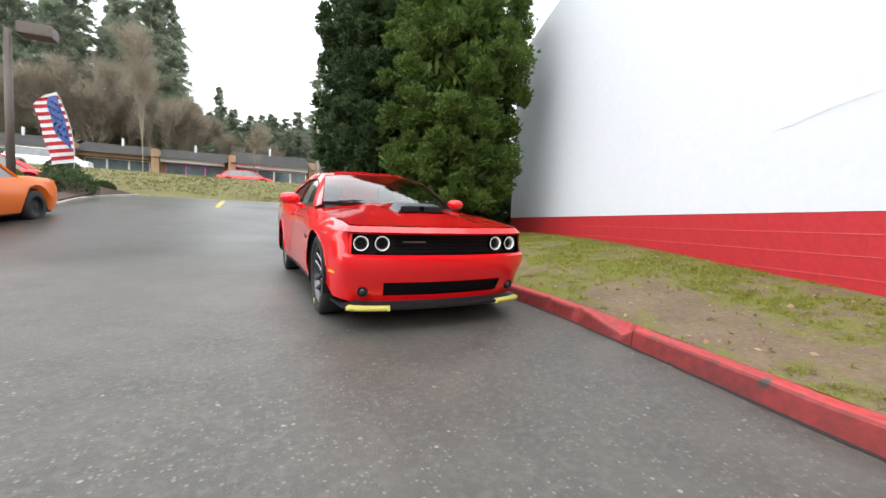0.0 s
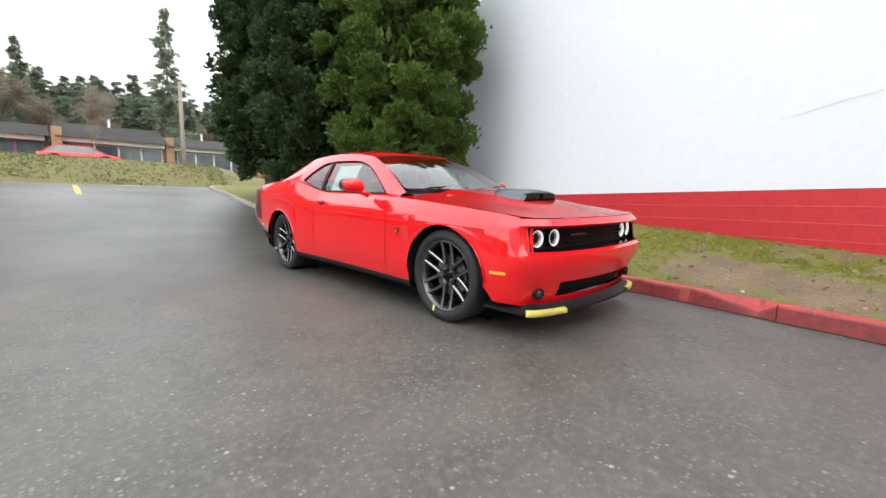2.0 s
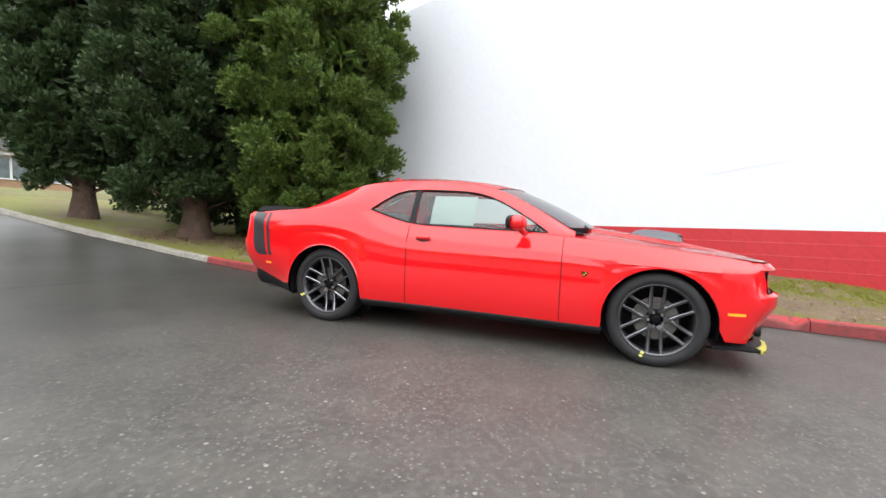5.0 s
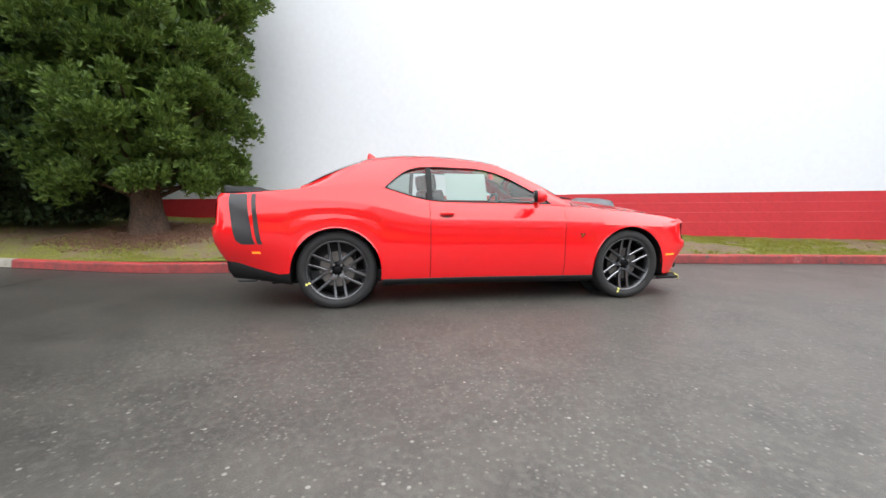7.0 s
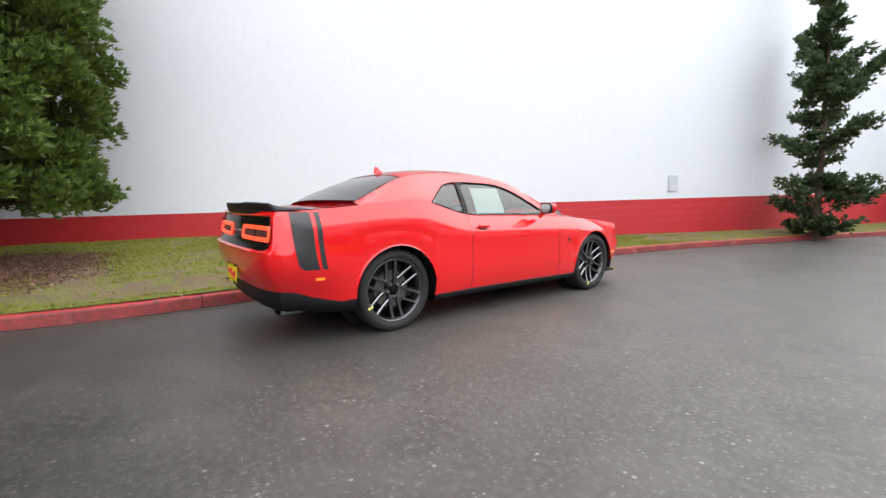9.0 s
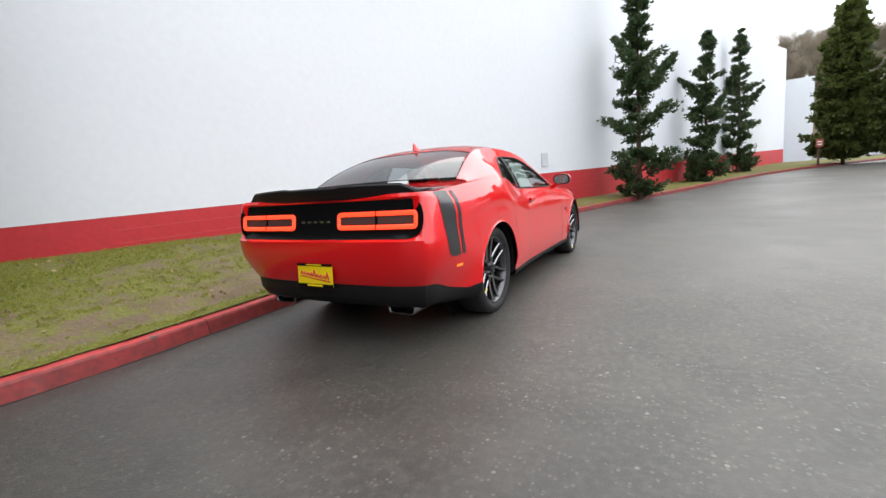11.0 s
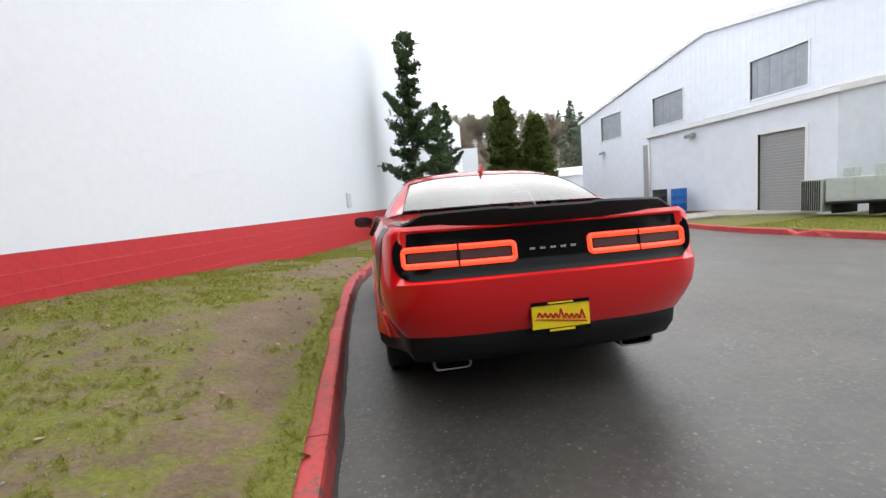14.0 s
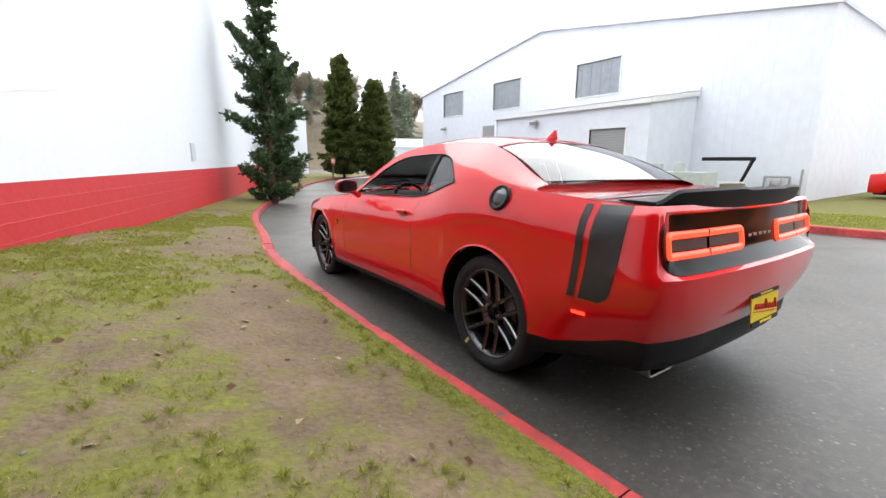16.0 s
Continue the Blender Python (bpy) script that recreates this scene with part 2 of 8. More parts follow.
BLACK_TRIM = material("black_plastic", (0.009, 0.009, 0.010), 0.5, vary=0.2, fine=60.0, inputs={"Specular IOR Level": 0.22})
BLACK_GLOSS = material("gloss_black", (0.006, 0.006, 0.007), 0.12, inputs={"Specular IOR Level": 0.1})
SATIN_STRIPE = material("satin_black_vinyl", (0.030, 0.030, 0.033), 0.32, vary=0.15, fine=30.0)
TYRE = material("tyre_rubber", (0.016, 0.016, 0.017), 0.75, vary=0.3, fine=50.0, bump=0.3, deep=0.003)
RIM = material("dark_grey_alloy", (0.105, 0.106, 0.111), 0.27, 0.87)
BRIGHT_EDGE = material("machined_alloy", (0.30, 0.30, 0.32), 0.25, 1.0)
STEEL = material("brushed_steel", (0.45, 0.45, 0.45), 0.3, 1.0)
DISC = material("brake_disc_iron", (0.16, 0.15, 0.14), 0.45, 0.6, vary=0.3, fine=40.0)
CHROME = material("chrome", (0.8, 0.8, 0.8), 0.08, 1.0)
BOARD_YELLOW = material("bright_yellow_board", (0.86, 0.63, 0.006), 0.45, vary=0.08, fine=20.0)
YELLOW = material("yellow_plastic_guard", (0.84, 0.78, 0.20), 0.45, vary=0.1, fine=20.0)
CABIN = material("dark_cabin_lining", (0.025, 0.025, 0.027), 0.8, vary=0.3, fine=30.0)
SEAT_CLOTH = material("grey_seat_cloth", (0.10, 0.10, 0.105), 0.8, vary=0.3, fine=30.0)
PAPER = material("white_paper", (0.78, 0.82, 0.80), 0.6)
BARK = material("reddish_brown_bark", (0.135, 0.084, 0.058), 0.95, second=(0.046, 0.030, 0.023), fine=22.0, broad=3.0, bump=1.0, deep=0.03)
LEAF_NEAR = foliage("cedar_sprays", (0.018, 0.048, 0.010), (0.145, 0.222, 0.034))
LEAF_DARK = foliage("dark_cedar_sprays", (0.010, 0.030, 0.010), (0.062, 0.104, 0.030), 0.2)
LEAF_PINE = foliage("pine_needles", (0.022, 0.052, 0.022), (0.085, 0.128, 0.046))
LEAF_CYP = foliage("cypress_sprays", (0.045, 0.068, 0.013), (0.115, 0.135, 0.028))
# fir green paled towards grey: distance haze is painted into the needles
LEAF_FAR_HAZED = foliage("far_fir_needles_hazed", (0.135, 0.175, 0.125), (0.300, 0.340, 0.245), 0.45)
TWIGS = foliage("bare_brown_twigs", (0.165, 0.135, 0.098), (0.275, 0.232, 0.170), 0.1)
GRASS = foliage("short_grass_blades", (0.135, 0.155, 0.020), (0.365, 0.375, 0.060), 0.45)


def glass(name, tint, rough=0.0, ior=1.6):
    m = bpy.data.materials.new(name)
    m.use_nodes = True
    n, l = m.node_tree.nodes, m.node_tree.links
    n.remove(n["Principled BSDF"])
    clear, shine, fres, blend = (n.new("ShaderNode" + k) for k in ("BsdfTransparent", "BsdfGlossy", "Fresnel", "MixShader"))
    clear.inputs["Color"].default_value = (*tint, 1)
    shine.inputs["Roughness"].default_value = rough
    fres.inputs["IOR"].default_value = ior
    plus, share, twice = (n.new("ShaderNodeMath") for _ in range(3))  # both faces of the pane mirror: 2F / (1 + F)
    plus.operation, plus.inputs[1].default_value = "ADD", 1.0
    share.operation, twice.operation, twice.inputs[1].default_value = "DIVIDE", "MULTIPLY", 2.0
    l.new(fres.outputs["Fac"], plus.inputs[0])
    l.new(fres.outputs["Fac"], share.inputs[0])
    l.new(plus.outputs["Value"], share.inputs[1])
    l.new(share.outputs["Value"], twice.inputs[0])
    l.new(twice.outputs["Value"], blend.inputs["Fac"])
    l.new(clear.outputs["BSDF"], blend.inputs[1])
    l.new(shine.outputs["BSDF"], blend.inputs[2])
    l.new(blend.outputs["Shader"], n["Material Output"].inputs["Surface"])
    return m


CAR_GLASS = glass("tinted_car_glass", (0.48, 0.56, 0.55), 0.0, 1.52)
REAR_GLASS = glass("dark_rear_glass", (0.24, 0.29, 0.29), 0.0, 1.46)
SIDE_GLASS = glass("side_window_glass", (0.52, 0.60, 0.58), 0.0, 1.45)


# ---- building helpers ----
def part(name, bm, mat, parent=None, label="", smooth=False):
    """One mesh object from a bmesh, under parent where there is one."""
    me = bpy.data.meshes.new(name)
    bm.to_mesh(me)
    bm.free()
    return link_mesh(name, me, mat, parent, label, smooth)


def link_mesh(name, me, mat, parent=None, label="", smooth=False):
    for one in mat if isinstance(mat, (list, tuple)) else [mat]:
        me.materials.append(one)
    if smooth:
        me.polygons.foreach_set("use_smooth", [True] * len(me.polygons))
    ob = new(name, me)
    if parent is not None:
        ob.parent = parent
    if label:
        ob["label"] = label
    return ob


def thing(name, label, category, m=None, group="", kind=""):
    ob = tagged(new(name), label, category, group, kind)
    if m is not None:
        ob.matrix_world = m
    return ob


def box(bm, lo, hi, bevel=0.0):
    """An axis-aligned box, with its edges bevelled."""
    made = bmesh.ops.create_cube(bm, size=1.0)["verts"]
    size, mid = [b - a for a, b in zip(lo, hi)], [(a + b) / 2 for a, b in zip(lo, hi)]
    for v in made:
        v.co = Vector(mid[k] + v.co[k] * size[k] for k in range(3))
    if bevel:
        edges = list({e for v in made for e in v.link_edges})
        bmesh.ops.bevel(bm, geom=edges, offset=bevel, segments=2, affect="EDGES", profile=0.7)
    return bm


def tube(bm, a, b, r0, r1=None, sides=10, caps=True):
    """A tapered round bar from a to b."""
    r1 = r0 if r1 is None else r1
    a, b = Vector(a), Vector(b)
    turn = (b - a).to_track_quat("Z", "Y").to_matrix().to_4x4()
    m = Matrix.Translation((a + b) / 2) @ turn
    bmesh.ops.create_cone(bm, cap_ends=caps, segments=sides, radius1=r0, radius2=r1, depth=(b - a).length, matrix=m)
    return bm


def grid_faces(bm, rows, close=False, keep=None):
    """Quads between rows of points; keep(i, j) picks the faces."""
    vs = [[bm.verts.new(p) for p in row] for row in rows]
    for i in range(len(vs) - 1):
        n = len(vs[i])
        for j in range(n if close else n - 1):
            if keep is None or keep(i, j):
                k = (j + 1) % n
                bm.faces.new((vs[i][j], vs[i][k], vs[i + 1][k], vs[i + 1][j]))
    loose = [v for v in bm.verts if not v.link_faces]
    for v in loose:
        bm.verts.remove(v)
    return bm


def lathe(bm, outline, axis, centre, sides=40):
    """Turns an outline of (along, radius) pairs round an axis (0, 1 or 2)."""
    rows = []
    for along, r in outline:
        row = []
        for k in range(sides):
            a = 2 * math.pi * k / sides
            p = [0, 0, 0]
            p[axis], p[(axis + 1) % 3], p[(axis + 2) % 3] = along, r * math.cos(a), r * math.sin(a)
            row.append(Vector(p) + Vector(centre))
        rows.append(row)
    return grid_faces(bm, rows, close=True)


def curve_of(pairs, soft=0.0):
    """Interpolation through (place, value) pairs, rounded over a span of twice soft."""
    xs, ys = [p[0] for p in pairs], [p[1] for p in pairs]
    if not soft:
        return lambda v: float(np.interp(v, xs, ys))
    offs = np.linspace(-soft, soft, 9)
    weigh = np.cos(offs / soft * 1.5)
    return lambda v: float(np.sum(np.interp(v + offs, xs, ys) * weigh) / np.sum(weigh))


# ---- the lie of the land ----
ROAD_Y = [-400, -60, -20, -10, -4, -2.6, -1.4, 0, 5, 8, 11, 14, 18, 21, 26, 60, 600]
ROAD_Z = [-0.6, -0.34, -0.26, -0.205, -0.084, -0.055, -0.030, 0.0, 0.11, 0.42, 0.78, 1.13, 1.45, 1.60, 1.62, 1.7, 2.0]


def gutter_dip(y):
    """How far the gutter sinks along the lawn's kerb."""
    return 0.030 * np.clip((y + 0.5) / 1.3, 0, 1) * np.clip((5.5 - y) / 2.0, 0, 1)


def road_z(x, y):
    """Height of the paved ground: it climbs to a crest in the north."""
    z = sum(np.interp(y + d, ROAD_Y, ROAD_Z) for d in (-1.2, -0.6, 0, 0.6, 1.2)) / 5
    fade = np.clip(1.4 - np.abs(y) / 12, 0, 1)
    rise = 0.12 * np.exp(-((x + 7.0) / 4.0) ** 2 - ((y - 8.0) / 4.5) ** 2)
    channel = gutter_dip(y) * np.clip((x - 0.45) / 0.5, 0, 1)
    return z + 0.0156 * 8 * np.tanh(x / 8) * fade + rise - channel


def wall_x(y):
    return 4.614 + 0.3288 * y


# the kerb's foot, from north to south
KERB = [(9.0, 22.2), (5.2, 21.4), (3.3, 19.8), (2.35, 17.5), (1.95, 14.0), (1.7, 11.0), (1.52, 7.5), (1.36, 5.2), (1.25, 4.2), (1.21, 3.2), (1.235, 2.0), (1.27, 0.6), (1.27, -0.8), (1.22, -2.2), (1.06, -3.4),
        (0.875, -4.6), (0.64, -6.4), (0.22, -8.6), (-0.75, -11.8), (-2.1, -14.9), (-3.9, -19.5), (-5.5, -23.5), (-7.6, -27.5), (-9.9, -31.0), (-14.6, -36.2), (-19.0, -40.0), (-26.0, -44.0)]


def smooth_line(points, steps=8):
    """A Catmull-Rom line through plan points."""
    p = [np.array(q, float) for q in points]
    p = [2 * p[0] - p[1]] + p + [2 * p[-1] - p[-2]]
    made = []
    for i in range(1, len(p) - 2):
        for k in range(steps):
            t = k / steps
            a, b, c, d = p[i - 1], p[i], p[i + 1], p[i + 2]
            made.append(0.5 * (2 * b + (c - a) * t + (2 * a - 5 * b + 4 * c - d) * t * t + (3 * b - a - 3 * c + d) * t ** 3))
    made.append(p[-2])
    return made


# ---- ground ----
def graded(lo, hi, fine_lo, fine_hi, step):
    """Grid lines: even between fine_lo and fine_hi, wider and wider outside."""
    lines = list(np.arange(fine_lo, fine_hi + step / 2, step))
    d, v = step, fine_hi
    while v < hi:
        d *= 1.35
        v += d
        lines.append(min(v, hi))
    d, v = step, fine_lo
    while v > lo:
        d *= 1.35
        v -= d
        lines.insert(0, max(v, lo))
    return lines


def ground_sheet():
    xs, ys = graded(-900, 900, -24, 12, 1.0), graded(-900, 900, -40, 34, 1.0)
    verts = [(x, y, float(road_z(x, y))) for y in ys for x in xs]
    w = len(xs)
    faces, kinds = [], []
    for j in range(len(ys) - 1):
        for i in range(w - 1):
            faces.append((j * w + i, j * w + i + 1, (j + 1) * w + i + 1, (j + 1) * w + i))
            mx, my = (xs[i] + xs[i + 1]) / 2, (ys[j] + ys[j + 1]) / 2
            kinds.append(1 if my > 28 or my < -75 or abs(mx) > 70 else 0)
    me = bpy.data.meshes.new("ground")
    me.from_pydata(verts, [], faces)
    ob = link_mesh("ground", me, [ASPHALT, EARTH], smooth=True)
    me.polygons.foreach_set("material_index", kinds)
    tagged(ob, "damp dark grey asphalt with pale stone chips, rising to a crest", "asphalt", kind="structure")
    return ob


ground_sheet()
KERB_LINE = smooth_line(KERB, 10)
KERB_W = 0.168
kerb_rise = curve_of([(-2.0, 0.138), (2.5, 0.106)])


def kerb_h(y):
    return kerb_rise(y) + float(gutter_dip(y))


def kerb_normal(i, line):
    a, b = line[max(0, i - 1)], line[min(len(line) - 1, i + 1)]
    d = (b - a) / np.linalg.norm(b - a)
    return np.array([-d[1], d[0]])  # to the lawn's side when the line runs south


BASE = curve_of([(-60, -0.15), (-17, -0.04), (-13.7, 0.0), (-9, 0.10), (-5.6, 0.17), (-4, 0.34), (-1.4, 0.50), (0.65, 0.60), (3, 0.62), (5, 0.60), (8, 0.80), (12, 1.15), (18, 1.7), (22, 1.9)])


def lawn_z(k, s, p):
    """Height of the lawn a share s of the way from the kerb to the wall."""
    low = road_z(p[0], p[1]) + kerb_h(p[1]) - 0.012
    high = max(BASE(p[1]), low)
    lump = 0.035 * noise.noise(Vector((p[0] * 0.9, p[1] * 0.9, 0))) + 0.012 * noise.noise(Vector((p[0] * 4, p[1] * 4, 5)))
    rise = s ** 0.8
    return low + (high - low) * rise + lump * min(1, 6 * s) * min(1, (1.02 - s) * 8)


def lawn_rows(steps=36):
    rows = []
    for i, p in enumerate(KERB_LINE):
        creep = min(1, max(0, (p[1] + 1.6) / 1.2)) * min(1, max(0, (5.0 - p[1]) / 1.0))  # moss over the back of the kerb
        inner = np.array(p) + kerb_normal(i, KERB_LINE) * (KERB_W - creep * (0.045 + 0.02 * noise.noise(Vector((p[0] * 5, p[1] * 5, 3)))))
        if p[1] > -48:
            far = np.array([wall_x(p[1]) + 0.05, p[1]]) if p[1] < 6 else np.array([max(14.0, p[0] + 6), p[1] + 0.3])
        row = []
        for k in range(steps):
            s = k / (steps - 1)
            q = inner + (far - inner) * s
            row.append((q[0], q[1], lawn_z(k, s, q) + 0.024 * creep * max(0, 1 - s * 18)))
        rows.append(row)
    return rows


LAWN_ROWS = lawn_rows()
bm = bmesh.new()
grid_faces(bm, LAWN_ROWS)
bmesh.ops.reverse_faces(bm, faces=bm.faces)
lawn = part("lawn", bm, LAWN, smooth=True)


def bareness(d, x, y):
    """How worn the turf is: a trodden strip along the kerb, and scattered patches."""
    strip = max(0, 1 - abs(d - 0.62) / 0.70) * min(1, max(0, (y + 7) / 2)) * min(1, max(0, (4.2 - y) / 1.2))
    blob = noise.noise(Vector((x * 0.55 + 3, y * 0.55, 1.5))) + 0.9 * noise.noise(Vector((x * 1.5, y * 1.5, 4.5))) + 0.5 * noise.noise(Vector((x * 4.0, y * 4.0, 2.5)))
    under_trees = max(0, 1 - abs(x - 3.4) / 1.5) * (1 if 3.6 < y < 6.3 else 0.25 if 6.3 <= y < 12.5 else 0)
    moss = max(0, 1 - max(0, d - 0.16) / 0.16) * min(1, max(0, (y + 1.5) / 2))
    return (0.46 - 0.13 * min(1, max(0, (y + 2.0) / 3.5))) * strip - 0.7 * moss + 0.32 * blob + 0.55 * under_trees - 0.01


worn = lawn.data.attributes.new("bare", "FLOAT", "POINT")
near_kerb = np.array([list(p) for p in KERB_LINE])
worn.data.foreach_set("value", [bareness(float(np.min(np.hypot(near_kerb[:, 0] - v.co.x, near_kerb[:, 1] - v.co.y))), v.co.x, v.co.y) for v in lawn.data.vertices])
tagged(lawn, "worn mossy lawn with bare brown soil beside the red kerb", "lawn", kind="structure")


def kerb_piece(points, mat, name):
    """One length of kerb: a rounded concrete bar along the plan points."""
    rows = []
    for p, nrm in points:
        z = float(road_z(p[0], p[1]))
        jig = 0.006 * noise.noise(Vector((p[0] * 3, p[1] * 3, 2))) - 0.03 * max(0, noise.noise(Vector((p[0] * 2.3, p[1] * 2.3, 8))) - 0.42) / 0.3
        dip = 0.085 * (max(0, 1 - abs(p[1] + 3.13) / 0.42) if p[1] > -3.13 else max(0, 1 - abs(p[1] + 3.13) / 0.12))  # a broken edge
        bite = 0.16 * max(0, noise.noise(Vector((p[0] * 4.1, p[1] * 4.1, 6))) - 0.36)
        back = kerb_h(p[1]) + jig
        top = back - dip
        out = []
        for off, up in ((0.0, -0.08), (0.006, 0.012), (0.020 + bite, top - 0.022), (0.030 + bite, top - 0.006), (0.046 + bite, top), (KERB_W - 0.035, back - 0.8 * dip), (KERB_W, back - 0.012), (KERB_W + 0.002, -0.08)):
            o = p + nrm * off
            out.append((o[0], o[1], z + up))
        rows.append(out)
    b = bmesh.new()
    grid_faces(b, rows)
    for end in (rows[0], rows[-1]):
        b.faces.new([b.verts.new(v) for v in end])
    bmesh.ops.recalc_face_normals(b, faces=b.faces)
    b.normal_update()
    # upright faces of the red kerb take the darker red
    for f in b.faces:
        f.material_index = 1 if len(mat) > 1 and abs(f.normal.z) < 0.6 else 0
    return part(name, b, list(mat))


def kerbs():
    root = thing("kerb", "worn red-painted concrete kerb with chipped edges between asphalt and lawn", "kerb", kind="structure")
    fine = smooth_line(KERB, 30)
    length, start = 0.0, 0
    for i in range(1, len(fine)):
        length += np.linalg.norm(fine[i] - fine[i - 1])
        if length > 2.95 or i == len(fine) - 1:
            run = [(fine[k], kerb_normal(k, fine)) for k in range(start, i + 1)]
            mid = fine[(start + i) // 2]
            a, b = run[0][0], run[1][0]
            run[0] = (a + (b - a) * min(0.4, 0.008 / max(1e-6, np.linalg.norm(b - a))), run[0][1])
            old = mid[1] > 5.4
            piece = kerb_piece(run, [GREY_KERB] if old else [RED_KERB, KERB_SIDE_RED], "kerb_stone")
            piece.parent = root
            start, length = i, 0.0


kerbs()


def gutter_joint():
    """The dirty joint between asphalt and kerb's foot, with the foot's shadow line painted in."""
    b, rows = bmesh.new(), []
    for i, p in enumerate(smooth_line(KERB, 24)):
        if -14 < p[1] < 9:
            n = kerb_normal(min(i // 24 * 10 + (i % 24) * 10 // 24, len(KERB_LINE) - 1), KERB_LINE)
            w = 0.022 + 0.012 * noise.noise(Vector((p[0] * 3, p[1] * 3, 12)))
            z = float(road_z(p[0], p[1]))
            rows.append([tuple((*(p - n * w), z + 0.003)), tuple((*(p + n * 0.02), z + 0.008))])
    grid_faces(b, rows)
    b.normal_update()
    if sum(f.normal.z for f in b.faces) < 0:
        bmesh.ops.reverse_faces(b, faces=b.faces)
    tagged(part("gutter_joint", b, material("dark_joint_and_shadow_line", (0.022, 0.016, 0.013), 0.8, vary=0.4, fine=30.0)), "dark joint along the red kerb's foot, dirt and painted shadow line", "joint", kind="structure")


gutter_joint()


# ---- the long white masonry building ----
WALL_END = -48.0
WALL_DIR = Vector((0.3288, 1, 0)).normalized()
WALL_OUT = Vector((-WALL_DIR.y, WALL_DIR.x, 0))
NORTH_END = 6.55


def wall_point(y, z, out=0.0):
    return Vector((wall_x(y), y, z)) + WALL_OUT * out


def wall_top(y):
    return 6.79 - 0.0715 * y


def slab(bm, y0, y1, z0, z1a, z1b, front=0.0, back=-0.3):
    """A slab of wall between two places along it."""
    pts = [(y0, z0), (y1, z0), (y1, z1b), (y0, z1a)]
    a = [bm.verts.new(wall_point(y, z, front)) for y, z in pts]
    b = [bm.verts.new(wall_point(y, z, back)) for y, z in pts]
    bm.faces.new(a)
    bm.faces.new(b[::-1])
    for k in range(4):
        bm.faces.new((a[k], b[k], b[(k + 1) % 4], a[(k + 1) % 4]))


def long_wall():
    root = thing("wall_east", "white-painted block wall with a red band along its foot", "wall", kind="structure")
    b = bmesh.new()
    slab(b, NORTH_END, WALL_END, 1.07, wall_top(NORTH_END), wall_top(WALL_END), 0.0, -0.3)
    bmesh.ops.recalc_face_normals(b, faces=b.faces)
    part("white_wall", b, WHITE_WALL, root)
    b = bmesh.new()
    slab(b, NORTH_END, WALL_END, -1.0, 1.066, 1.066, -0.004, -0.3)
    bmesh.ops.recalc_face_normals(b, faces=b.faces)
    part("red_band", b, RED_WALL, root)
    b = bmesh.new()
    # the north gable and the roof close the building
    ends = [wall_point(NORTH_END, -1, -0.3), wall_point(NORTH_END, -1, -30), wall_point(NORTH_END, wall_top(NORTH_END), -30), wall_point(NORTH_END, wall_top(NORTH_END), -0.3)]
    b.faces.new([b.verts.new(p) for p in ends])
    roof = [wall_point(NORTH_END, wall_top(NORTH_END) - 0.02, -0.02), wall_point(NORTH_END, wall_top(NORTH_END) - 0.02, -30), wall_point(WALL_END, wall_top(WALL_END) - 0.02, -30), wall_point(WALL_END, wall_top(WALL_END) - 0.02, -0.02)]
    b.faces.new([b.verts.new(p) for p in roof])
    south = [wall_point(WALL_END, -1, 0), wall_point(WALL_END, -1, -30), wall_point(WALL_END, wall_top(WALL_END), -30), wall_point(WALL_END, wall_top(WALL_END), 0)]
    b.faces.new([b.verts.new(p) for p in south])
    part("roof_and_ends", b, WHITE_WALL, root)
    return root


EAST = long_wall()

# ---- the pale metal building in the west ----
FX, FY0, FY1, RIDGE = -14.95, -24.9, -1.39, -13.15
EAVE, PEAK, FOOT = 6.05, 7.95, -0.5
WINDOWS = [(-22.1, -19.85), (-16.85, -14.6), (-10.82, -8.48)]
WIN_Z = (4.28, 5.78)


def gable_top(y):
    return PEAK - (PEAK - EAVE) * abs(y - RIDGE) / (RIDGE - FY0)


